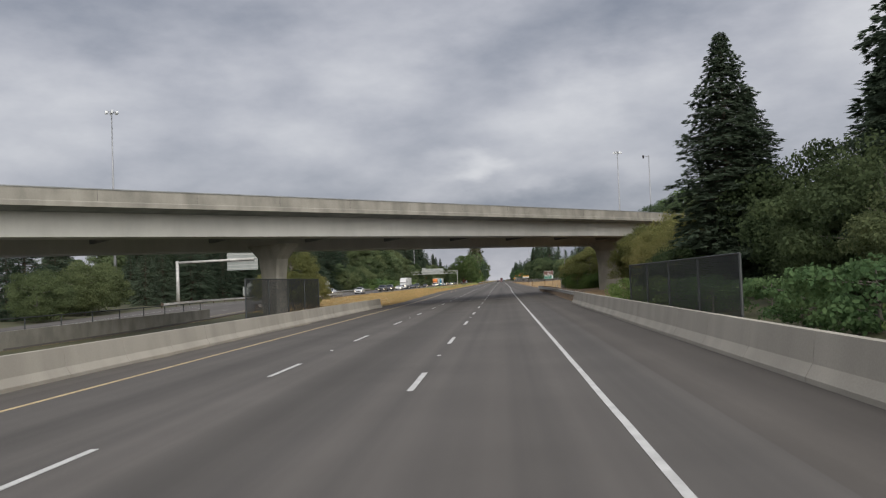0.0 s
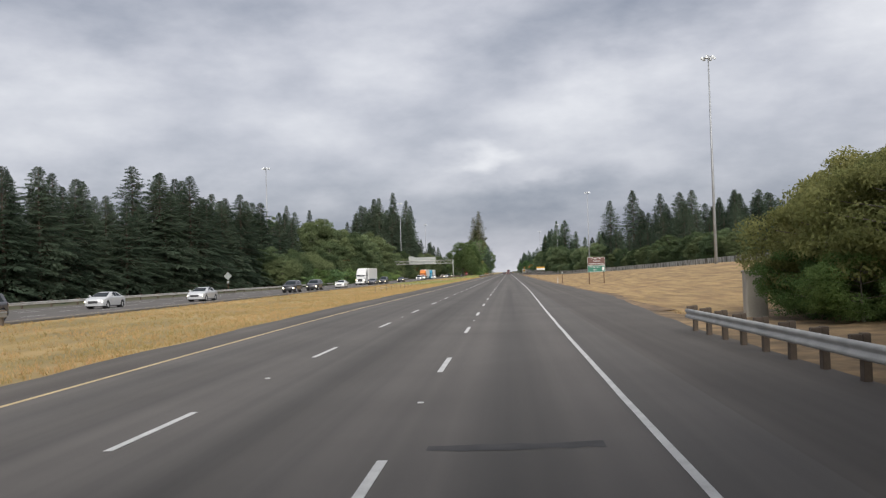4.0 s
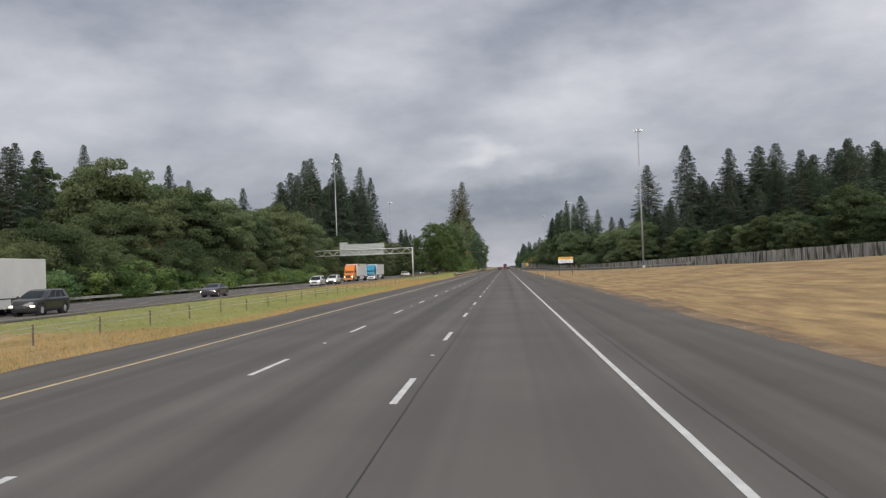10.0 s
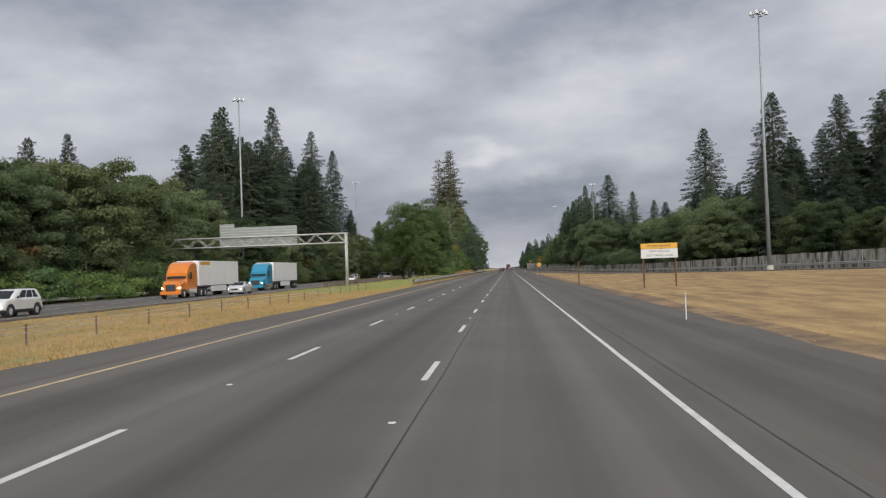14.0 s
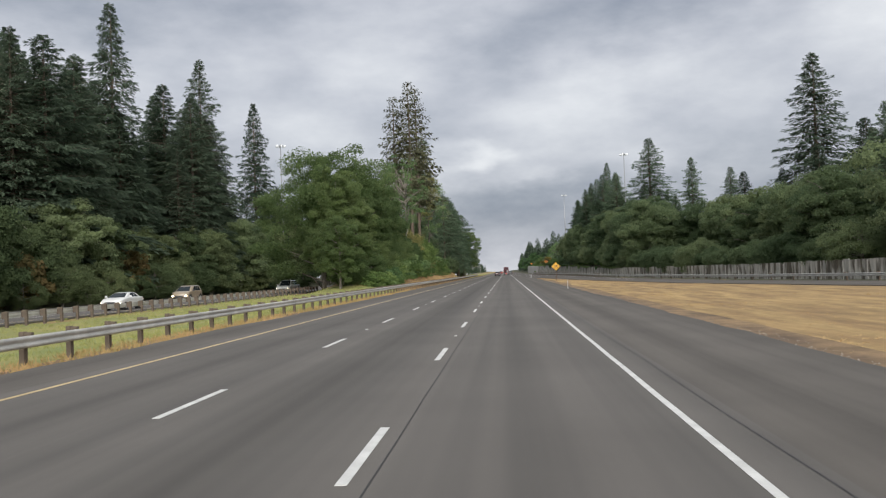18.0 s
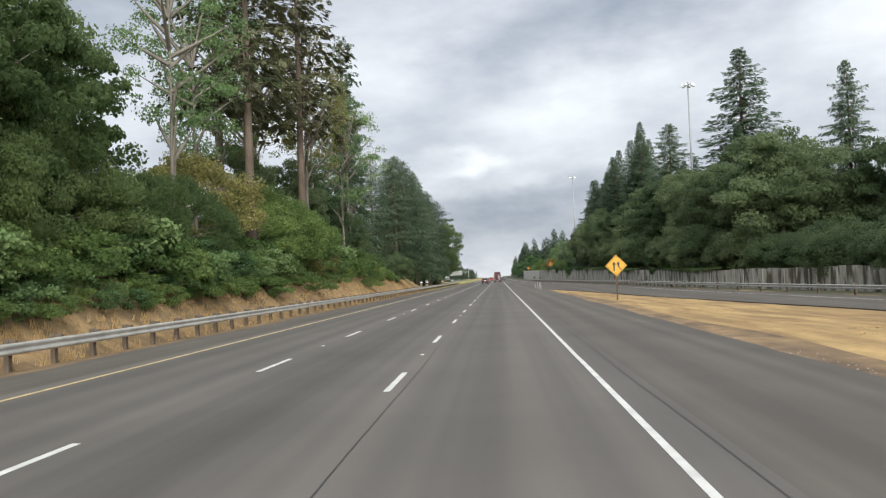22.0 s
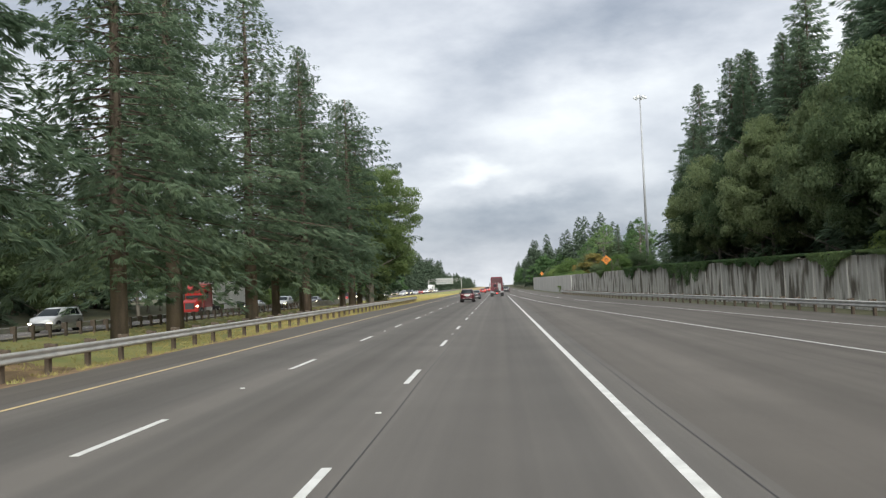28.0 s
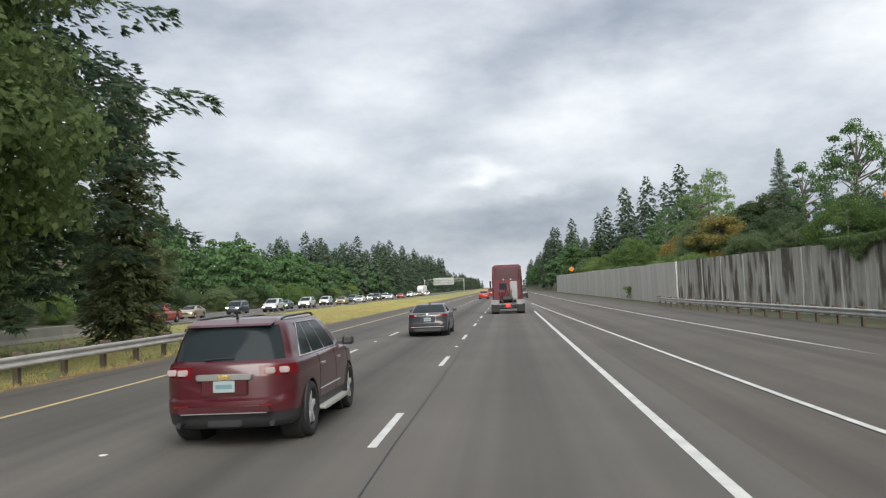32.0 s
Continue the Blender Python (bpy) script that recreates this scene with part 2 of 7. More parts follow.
M_MEDIAN = mat("median_grass", (0.35, 0.24, 0.095), 0.95, 0.3, 0.4, 7.0, 0.4, other=(0.22, 0.17, 0.065), stretch=(0.8, 0.15, 1))
M_SOIL = mat("bare_soil", (0.25, 0.165, 0.085), 0.95, 0.4, 0.8, 9.0, 0.5, other=(0.13, 0.085, 0.05), stretch=(1, 0.25, 1))
blotches(M_SOIL, 0.8, 0.65, 1.2)
M_GREEN = mat("green_verge_grass", (0.25, 0.225, 0.075), 0.95, 0.3, 0.35, 7.0, 0.4, other=(0.16, 0.19, 0.055))
M_FLOOR = mat("forest_floor", (0.09, 0.085, 0.04), 0.95, 0.4, 0.3, 6.0, 0.5, other=(0.055, 0.06, 0.028))
M_BANK = mat("bank_dry_and_bark", (0.3, 0.2, 0.1), 0.95, 0.4, 0.5, 6.0, 0.5, other=(0.17, 0.115, 0.06))
M_CONC = mat("concrete", (0.42, 0.39, 0.33), 0.85, 0.18, 0.6, 25.0, 0.2, stretch=(1, 1, 0.3))
M_CONCW = mat("weathered_concrete", (0.3, 0.284, 0.242), 0.9, 0.3, 0.7, 18.0, 0.3, other=(0.2, 0.19, 0.162), stretch=(1, 1, 0.6))
# underside shade put into the colour of deck and diaphragms; also the stained coping
M_UNDER = mat("shade_and_stain_concrete", (0.27, 0.28, 0.27), 0.9, 0.3, 0.8, 12.0, 0.2, other=(0.19, 0.2, 0.195))
M_GIRDER = mat("painted_concrete_girder", (0.5, 0.495, 0.455), 0.8, 0.1, 0.3, 14.0, 0.1)
M_WALL = mat("stained_wall_panel", (0.46, 0.445, 0.4), 0.9, 0.25, 0.95, 20.0, 0.3, other=(0.12, 0.105, 0.08), stretch=(1.0, 1.0, 0.3), random_amount=0.08, world_coords=True)
for q in M_WALL.node_tree.nodes:
    if q.bl_idname == "ShaderNodeValToRGB":
        q.color_ramp.elements[0].position, q.color_ramp.elements[1].position = 0.4, 0.52
M_WALLCAP = mat("pale_wall_panel", (0.5, 0.48, 0.44), 0.9, 0.15, 0.6, 20.0, 0.2, stretch=(1, 1, 0.2), random_amount=0.06, world_coords=True)
blotches(M_DRY, 1.4, 0.76, 1.1, (1, 0.2, 1))
blotches(M_DRY, 0.07, 0.86, 1.08)
blotches(M_MEDIAN, 0.3, 0.75, 1.1, (1, 0.3, 1))
blotches(M_BANK, 0.9, 0.6, 1.15)
blotches(M_SHOULDER, 0.5, 0.93, 1.06, (1, 0.2, 1))
blotches(M_GIRDER, 0.5, 0.92, 1.04, (1, 1, 0.3))
blotches(M_WALL, 0.35, 0.8, 1.1)
blotches(M_WALL, 2.6, 0.72, 1.1, (1, 1, 0.07))
M_STEEL = mat("galvanised_steel", (0.46, 0.455, 0.43), 0.55, 0.25, 1.5, 30.0, 0.0, 0.2)
M_MAST = mat("grey_mast_steel", (0.3, 0.31, 0.32), 0.55, 0.15, 1.0, 20.0, 0.0, 0.4)
M_POST = mat("weathered_timber_post", (0.13, 0.1, 0.075), 0.9, 0.35, 2.0, 30.0, 0.3)
M_TIMBER = mat("brown_sign_post", (0.11, 0.055, 0.028), 0.85, 0.3, 2.0, 30.0, 0.2)
M_BARK = mat("fir_bark", (0.17, 0.13, 0.1), 0.95, 0.4, 2.5, 14.0, 0.6, stretch=(1, 1, 0.2))
M_BARK2 = mat("pale_bark", (0.19, 0.17, 0.14), 0.95, 0.35, 2.5, 14.0, 0.5, stretch=(1, 1, 0.3))
# far woods dimmer, near firs brighter: their light is put into the colour
M_FIR = leaf_mat("dark_fir_needles", (0.125, 0.166, 0.112), (0.087, 0.122, 0.083), 0.28, 0.55)
M_PALEFIR = leaf_mat("brightened_blue_green_needles", (0.18, 0.245, 0.155), (0.13, 0.185, 0.12), 0.22, 0.7)
M_FIR2 = leaf_mat("old_fir_needles", (0.2, 0.195, 0.11), (0.13, 0.135, 0.08), 0.25, 0.4)
M_LEAF = leaf_mat("broad_leaves", (0.175, 0.26, 0.11), (0.12, 0.195, 0.085), 0.35, 0.5)
M_LEAF2 = leaf_mat("dull_broad_leaves", (0.185, 0.243, 0.126), (0.135, 0.182, 0.096), 0.35, 0.68)
M_DIMLEAF = leaf_mat("dimmed_woodland_leaves", (0.12, 0.155, 0.072), (0.085, 0.115, 0.055), 0.35, 0.5)
M_MAPLE = leaf_mat("maple_leaves", (0.215, 0.285, 0.125), (0.16, 0.222, 0.095), 0.2, 0.8)
M_BUSH = leaf_mat("bramble_leaves", (0.19, 0.27, 0.092), (0.135, 0.205, 0.072), 0.25, 0.6)
M_OLIVE = leaf_mat("olive_leaves", (0.28, 0.28, 0.11), (0.19, 0.205, 0.08), 0.3, 0.65)
M_IVY = leaf_mat("pale_ivy_leaves", (0.25, 0.28, 0.15), (0.18, 0.215, 0.11), 0.2, 0.5)
M_AMBER = leaf_mat("amber_leaves", (0.3, 0.22, 0.075), (0.22, 0.2, 0.07), 0.2, 0.5)
M_RUST = leaf_mat("turning_leaves", (0.2, 0.135, 0.065), (0.145, 0.125, 0.055), 0.3, 0.5)
M_BLACK = plain("black_rubber", (0.018, 0.018, 0.019), 0.8)
M_DARK = plain("dark_plastic", (0.03, 0.03, 0.032), 0.5)
M_SIGNBACK = mat("bare_aluminium_sign_back", (0.26, 0.28, 0.265), 0.5, 0.12, 1.0, 30.0, 0.0, 0.4)
M_SIGNW = plain("sign_white", (0.52, 0.52, 0.51), 0.5)
M_SIGNY = plain("sign_yellow", (0.55, 0.29, 0.015), 0.5)
M_SIGNO = plain("sign_orange", (0.62, 0.21, 0.015), 0.5)
M_SIGNG = plain("sign_green", (0.008, 0.11, 0.07), 0.5)
M_SIGNB = plain("sign_brown", (0.08, 0.03, 0.02), 0.5)
M_SIGNK = plain("sign_black", (0.02, 0.02, 0.02), 0.5)
M_LAMP = plain("lamp_glass", (0.6, 0.62, 0.62), 0.2)
M_CHAIN = mat("dark_chain_link", (0.035, 0.04, 0.04), 0.6, 0.2)


# ---- mesh helpers ----
def mesh_ob(name, verts, faces, material, parent=None, smooth=False, label="", data_only=False):
    me = bpy.data.meshes.new(name)
    me.from_pydata([tuple(v) for v in verts], [], [tuple(f) for f in faces])
    for mm in (material if isinstance(material, (list, tuple)) else [material]):
        me.materials.append(mm)
    if smooth:
        me.polygons.foreach_set("use_smooth", [True] * len(me.polygons))
    if data_only:
        return me
    ob = new(name, me)
    if parent:
        ob.parent = parent
    if label:
        tagged(ob, label)
    return ob


def share(name, me, parent, m=None):
    ob = new(name, me)
    ob.parent = parent
    if m is not None:
        ob.matrix_local = m
    return ob


def thing(name, label, category, m=None, group="", kind=""):
    ob = new(name)
    ob.empty_display_size = 0.2
    if m is not None:
        ob.matrix_world = m
    return tagged(ob, label, category, group, kind)


class Geo:
    """Collects vertices and faces of one part."""

    def __init__(self):
        self.v, self.f = [], []

    def add(self, v, f):
        k = len(self.v)
        self.v += [tuple(p) for p in v]
        self.f += [tuple(i + k for i in q) for q in f]
        return self

    def box(self, cx, cy, cz, sx, sy, sz, bevel=0.0, m=None):
        """A box by centre and size, with its upright edges chamfered when bevel is given."""
        x, y, z, b = sx / 2, sy / 2, sz / 2, bevel
        if b:
            ring = [(-x + b, -y), (x - b, -y), (x, -y + b), (x, y - b), (x - b, y), (-x + b, y), (-x, y - b), (-x, -y + b)]
            c = min(b, z * 0.9)
            lay = [(-z, 1 - c / max(x, y)), (-z + c, 1), (z - c, 1), (z, 1 - c / max(x, y))]
            v = [(p[0] * s, p[1] * s, h) for h, s in lay for p in ring]
            f = [(i * 8 + j, i * 8 + (j + 1) % 8, (i + 1) * 8 + (j + 1) % 8, (i + 1) * 8 + j) for i in range(3) for j in range(8)]
            f += [tuple(range(7, -1, -1)), tuple(range(24, 32))]
        else:
            v = [(sx_ * x, sy_ * y, sz_ * z) for sz_ in (-1, 1) for sx_, sy_ in ((-1, -1), (1, -1), (1, 1), (-1, 1))]
            f = [(3, 2, 1, 0), (4, 5, 6, 7), (0, 1, 5, 4), (1, 2, 6, 5), (2, 3, 7, 6), (3, 0, 4, 7)]
        v = [Vector(p) for p in v]
        if m is not None:
            v = [m @ p for p in v]
        return self.add([(p[0] + cx, p[1] + cy, p[2] + cz) for p in v], f)

    def tube(self, points, radii, n=8, caps=True):
        """A round bar along points with a radius at each."""
        pts = [Vector(p) for p in points]
        if isinstance(radii, (int, float)):
            radii = [radii] * len(pts)
        v = []
        for i, p in enumerate(pts):
            d = (pts[min(i + 1, len(pts) - 1)] - pts[max(i - 1, 0)]).normalized()
            a = d.cross(Vector((0.31, 0.95, 0.05)))
            if a.length < 0.1:
                a = d.cross(Vector((1, 0, 0)))
            a.normalize()
            b = d.cross(a)
            v += [p + (a * math.cos(t) + b * math.sin(t)) * radii[i] for t in (2 * math.pi * k / n for k in range(n))]
        f = [(i * n + j, i * n + (j + 1) % n, (i + 1) * n + (j + 1) % n, (i + 1) * n + j) for i in range(len(pts) - 1) for j in range(n)]
        if caps:
            f += [tuple(range(n - 1, -1, -1)), tuple(range((len(pts) - 1) * n, len(pts) * n))]
        return self.add(v, f)

    def sweep(self, profile, stations, close=True):
        """profile: list of (side, up); stations: list of (point, side vector). Sweeps the profile along."""
        n, v = len(profile), []
        for p, s in stations:
            v += [(p[0] + s[0] * a, p[1] + s[1] * a, p[2] + b) for a, b in profile]
        k = n if close else n - 1
        f = [(i * n + j, i * n + (j + 1) % n, (i + 1) * n + (j + 1) % n, (i + 1) * n + j) for i in range(len(stations) - 1) for j in range(k)]
        if close:
            f += [tuple(range(n - 1, -1, -1)), tuple(range((len(stations) - 1) * n, len(stations) * n))]
        return self.add(v, f)

    def ob(self, name, material, parent=None, label="", smooth=False):
        return mesh_ob(name, self.v, self.f, material, parent, smooth, label)

    def data(self, name, material, smooth=False):
        return mesh_ob(name, self.v, self.f, material, None, smooth, data_only=True)


def lerp_table(table, y):
    """Straight-line reading of a table of (y, value)."""
    if y <= table[0][0]:
        return table[0][1]
    for (a, p), (b, q) in zip(table, table[1:]):
        if y <= b:
            return p + (q - p) * (y - a) / (b - a)
    return table[-1][1]


def smooth01(t):
    t = min(max(t, 0.0), 1.0)
    return t * t * (3 - 2 * t)

# ---- the lie of the land ----
WALL = [(180, 57, 4.0, 5.8), (300, 50.5, 2.7, 4.4), (400, 47, 1.6, 3.5), (475, 43.5, 0.8, 2.9), (540, 38, 0.1, 2.3), (600, 33, -0.5, 1.8), (700, 23.8, -0.7, 1.8), (740, 22.0, -0.6, 2.3), (800, 20.0, -0.4, 3.2), (850, 18.2, -0.2, 3.7), (930, 14.0, -0.1, 3.85)]
WALL_X = [(r[0], r[1]) for r in WALL]
X_EDGE, X_L1, X_L2, X_YELLOW = 0.11, -4.02, -7.63, -11.38
RAMP_R = [(-60, 60), (120, 58), (200, 54), (300, 47), (400, 43), (470, 40), (540, 34.5), (592, 29.0), (640, 24.5), (695, 20.3), (738, 18.6), (800, 16.4), (836, 14.6), (851, 13.5), (913, 11.7), (1000, 10.8), (1100, 10.4), (1700, 10.4)]
RAMP_L = [(-60, 54), (120, 51), (200, 47), (300, 39.5), (400, 35.5), (470, 32.0), (540, 26.0), (592, 20.5), (640, 15.6), (673, 11.6), (697, 9.3), (722, 5.2), (735, 4.5), (775, 4.2)]
RAMP_Z = [(-60, 5.0), (120, 4.6), (200, 3.8), (300, 2.5), (400, 1.4), (470, 0.75), (540, 0.1), (600, -0.25), (700, -0.32), (850, -0.18), (920, -0.12), (1700, -0.12)]


def slope(y):
    return 0.02 + (-0.013 - 0.02) * smooth01((y - 95) / 70)


def rz(x, y):
    """Height of the main carriageway."""
    return 0.03 + slope(y) * (x + 2.2)


def knoll(y):
    return smooth01((y - 575) / 45) * (1 - smooth01((y - 735) / 50))


def gz(x, y):
    """Height of the open ground."""
    rl, rr, zr = lerp_table(RAMP_L, y), lerp_table(RAMP_R, y), lerp_table(RAMP_Z, y)
    join = smooth01((y - 640) / 100)
    zr = zr * (1 - join) + (rz(8.0, y) - 0.012) * join
    if y < 775:
        right_edge = rl
    else:
        right_edge = 5.4
    wob = 0.12 * noise.noise((x * 0.12, y * 0.12, 1.7)) + 0.05 * noise.noise((x * 0.5, y * 0.5, 4.1))
    if x > 6.0:
        if x < right_edge:
            k = (x - 6.0) / max(right_edge - 6.0, 0.5)
            base = rz(6.0, y) + (zr - rz(6.0, y)) * smooth01(k)
            edge = min((x - 6) / 1.5, (right_edge - x) / 1.5, 1)
            z = base - 0.06 + wob * max(edge, 0)
        else:
            z = zr - 0.08 + min(max(0, x - rr - 3.5), 60) * (0.0 if y > 690 else 0.02)
            if y > 640:
                z += smooth01((y - 640) / 120) * 3.2 * smooth01((x - lerp_table(WALL_X, y) - 1.4) / 1.5)
        # the bank that carries the end of the overpass
        d = abs((y - 98.0 - 1.33 * x) / 1.665)
        bank = smooth01((x - 11) / 13) * (1 - smooth01((d - 8) / 16)) * 6.0
        return max(z, bank - 0.3) if x < 60 and y < 190 else z
    if x > -14.0:
        return rz(x, y) - 0.10
    left = 0.12 - 1.0 * (1 - smooth01((y - 60) / 90))
    if x > -30.8:
        k = (-14.0 - x) / 16.8
        base = rz(-14.0, y) + (left - rz(-14.0, y)) * k - 0.28 * math.sin(math.pi * k) - 0.06
        hump = knoll(y) * 3.3 * smooth01((-15.2 - x) / 4.6) * (1 - smooth01((-23.5 - x) / 5.0))
        return base + wob * min(k * 4, 1, (1 - k) * 4) + hump
    fall = 0.013 * (max(x, -54.0) + 30.8)
    if x > -54.0:
        return left - 0.10 + fall
    return left - 0.1 + fall + wob + 0.015 * min(-54 - x, 60) + 1.2 * smooth01((-58 - x) / 10) * smooth01((y - 380) / 60)


# ---- ground: one sheet to the horizon, fine near the road ----
gx_lines = [-2400, -900, -400, -220, -140, -100, -80, -72, -66, -61, -57, -54, -48, -42, -36] + [-30.8 + 16.8 * k / 13 for k in range(14)] + [-10, -4, 2, 5.2, 6.0] + [6.0 + 0.9 * k for k in range(1, 12)] + [17.5, 19, 20.5, 22, 23.5, 25, 27, 29, 31, 33, 35.5, 38, 41, 44, 47, 51, 55, 60, 70, 90, 130, 220, 400, 900, 2400]
gy_lines = [-1500, -600, -200, -100] + [-60 + 6.0 * k for k in range(0, 201)] + [1180, 1240, 1320, 1420, 1560, 1700, 2100, 2900, 4300]
verts = [(x, y, gz(x, y) if y < 1700 else gz(x, 1699.0)) for y in gy_lines for x in gx_lines]
nx = len(gx_lines)
faces = [(j * nx + i, j * nx + i + 1, (j + 1) * nx + i + 1, (j + 1) * nx + i) for j in range(len(gy_lines) - 1) for i in range(nx - 1)]
ground = mesh_ob("ground", verts, faces, [M_DRY, M_MEDIAN, M_FLOOR, M_BANK, M_GREEN, M_SOIL], smooth=True)
slots = []
for j in range(len(gy_lines) - 1):
    for i in range(nx - 1):
        x, y = (gx_lines[i] + gx_lines[i + 1]) / 2, (gy_lines[j] + gy_lines[j + 1]) / 2
        if x > 6:
            s = 0 if x < lerp_table(RAMP_R, y) + 1.0 and (y < 700 or x < lerp_table(RAMP_R, y) - 1) else 2
            if y < 66:
                s = 2
            elif y < 150 and x < 30:
                s = 3
        elif x > 2:
            s = 3
        elif x > -15.5 and y > 488:
            s = 5
        elif x > -54:
            s = 3 if knoll(y) > 0.3 and x < -15 else 1
            if y < 98 and -31 < x < -14.6:
                s = 2
            if s == 1 and x < -15.8 and (310 < y < 400 or 480 < y < 600 or 730 < y < 1400) and noise.noise((x * 0.11, y * 0.02, 8.0)) > -0.3:
                s = 4
        else:
            s = 2
        slots.append(s)
ground.data.polygons.foreach_set("material_index", slots)
tagged(ground, "dry straw-coloured verge grass with darker woodland floor", "ground", kind="structure")


def ribbon(name, xs_of_y, ys, z_of, material, thick=0.12, cols=1):
    """A paved strip between two edges, with thickness."""
    v, f = [], []
    for y in ys:
        a, b = xs_of_y(y)
        for k in range(cols + 1):
            x = a + (b - a) * k / cols
            v.append((x, y, z_of(x, y)))
        v += [(b, y, z_of(b, y) - thick), (a, y, z_of(a, y) - thick)]
    n = cols + 3
    for j in range(len(ys) - 1):
        for k in range(n):
            f.append((j * n + k, j * n + (k + 1) % n, (j + 1) * n + (k + 1) % n, (j + 1) * n + k))
    return mesh_ob(name, v, f, material)


road_ys = [-60 + 8.0 * k for k in range(0, 221)]
rough_edge = lambda y, s: 0.28 * noise.noise((y * 0.16, s, 0.5)) + 0.14 * noise.noise((y * 0.9, s, 2.5))
fine_ys = [-60 + 2.0 * k for k in range(0, 481)] + [908 + 8 * k for k in range(0, 100)]
road = tagged(ribbon("road", lambda y: (-11.9, 0.9), road_ys, lambda x, y: rz(x, y), M_ROAD, 0.14, 6), "worn grey three-lane motorway pavement", "road", kind="structure")
shoulder_left = tagged(ribbon("shoulder_left", lambda y: (-13.9 + rough_edge(y, 3.0), -11.9), fine_ys, lambda x, y: rz(x, y) - 0.006, M_SHOULDER, 0.1), "dark asphalt inner shoulder", "shoulder", kind="structure")
shoulder_right = tagged(ribbon("shoulder_right", lambda y: (0.9, lerp_table([(-60, 3.2), (60, 3.3), (140, 4.2), (180, 6.3), (230, 5.8), (300, 5.2), (760, 5.2), (830, 6.0)], y) + rough_edge(y, 7.0) * (1 if y > 130 else 0)), [y for y in fine_ys if y <= 842], lambda x, y: rz(x, y) - 0.004, M_SHOULDER, 0.1), "grey asphalt outer shoulder with a crumbling edge", "shoulder", kind="structure")


# strip of bare soil where the field meets the shoulder
edge_at = lambda y: lerp_table([(-60, 3.2), (60, 3.3), (140, 4.2), (180, 6.3), (230, 5.8), (300, 5.2), (760, 5.2), (830, 6.0)], y) + rough_edge(y, 7.0)
soil = tagged(ribbon("soil_edge", lambda y: (edge_at(y) - 0.15, max(edge_at(y), 5.9) + 0.55 + 1.6 * max(0.0, noise.noise((y * 0.045, 21.0, 0))) + 0.5 * noise.noise((y * 0.5, 22.0, 0))), [y for y in fine_ys if 152 < y < 690], lambda x, y: max(gz(x, y), rz(x, y) - 0.09 if x < 6.2 else -9) + 0.022, M_SOIL, 0.03, 2), "bare brown soil along the shoulder edge", "ground", kind="structure")


def ramp_z(x, y):
    k = smooth01((y - 640) / 100)
    return lerp_table(RAMP_Z, y) * (1 - k) + (rz(min(x, 8.0), y) - 0.012) * k


ramp_ys = [y for y in fine_ys if y <= 1690]
ramp = tagged(ribbon("slip_road", lambda y: (lerp_table(RAMP_L, y) + rough_edge(y, 11.0) * 0.5 if y < 775 else 0.9, lerp_table(RAMP_R, y)), ramp_ys, ramp_z, M_SHOULDER, 0.1, 3), "grey asphalt slip road that merges with the motorway", "road", kind="structure")


def oz(x, y):
    return 0.14 - 1.0 * (1 - smooth01((y - 60) / 90)) + 0.013 * (x + 30.8)


opposite = tagged(ribbon("opposite_carriageway", lambda y: (-52.8, -30.9 + 0.5 * rough_edge(y, 5.0)), fine_ys, lambda x, y: oz(x, y), M_ROAD, 0.14, 2), "grey pavement of the opposite carriageway", "road", kind="structure")




def stripe(name, x_of_y, ys, width, zf, material, parent, label=""):
    v, f = [], []
    for y in ys:
        x = x_of_y(y)
        v += [(x - width / 2, y, zf(x, y) + 0.005), (x + width / 2, y, zf(x, y) + 0.005)]
    f = [(2 * j, 2 * j + 1, 2 * j + 3, 2 * j + 2) for j in range(len(ys) - 1)]
    return mesh_ob(name, v, f, material, parent, label=label)


edge_x = lambda y: X_EDGE - 0.03 - 0.557 * (1 - smooth01((y - 120) / 110)) + 0.012 * noise.noise((y * 0.3, 0, 0))
l1_x = lambda y: X_L1 + 0.165 * (1 - smooth01((y - 100) / 90))
l2_x = lambda y: X_L2 - 0.063 * (1 - smooth01((y - 100) / 90))
ye_x = lambda y: X_YELLOW - 0.486 * (1 - smooth01((y - 120) / 110))
stripe("edge_line", edge_x, [y for y in fine_ys if y < 742], 0.115, rz, M_WHITE, road, "solid white edge line")
stripe("gore_line", lambda y: X_EDGE, [740 + 4 * k for k in range(46)], 0.16, rz, M_WHITE, road, "wide white merge line")
stripe("inner_edge_line", ye_x, fine_ys, 0.13, rz, M_YELLOW, road, "solid yellow edge line")
stripe("ramp_line", lambda y: lerp_table([(760, 9.0), (814, 5.25), (827, 4.4), (860, 2.85), (872, 2.55), (910, 1.7), (960, 0.7)], y), [760 + 3 * k for k in range(66)], 0.13, lambda x, y: max(rz(x, y) - 0.004, ramp_z(x, y)) + 0.004, M_WHITE, ramp, "white slip road line")
stripe("ramp_edge_line", lambda y: lerp_table([(640, 21.5), (700, 17.3), (740, 15.3), (800, 12.2), (827, 10.3), (838, 9.5), (867, 7.9), (900, 7.0), (960, 6.2), (1100, 6.0)], y), [640 + 4 * k for k in range(56)] + [864 + 8 * k for k in range(60)], 0.13, lambda x, y: ramp_z(x, y) + 0.003, M_WHITE, ramp, "white slip road line")
for name, x, m in (("opposite_edge_line", -32.2, M_YELLOW), ("opposite_outer_line", -46.9, M_WHITE)):
    stripe(name, lambda y, x=x: x, fine_ys, 0.14, oz, m, opposite)
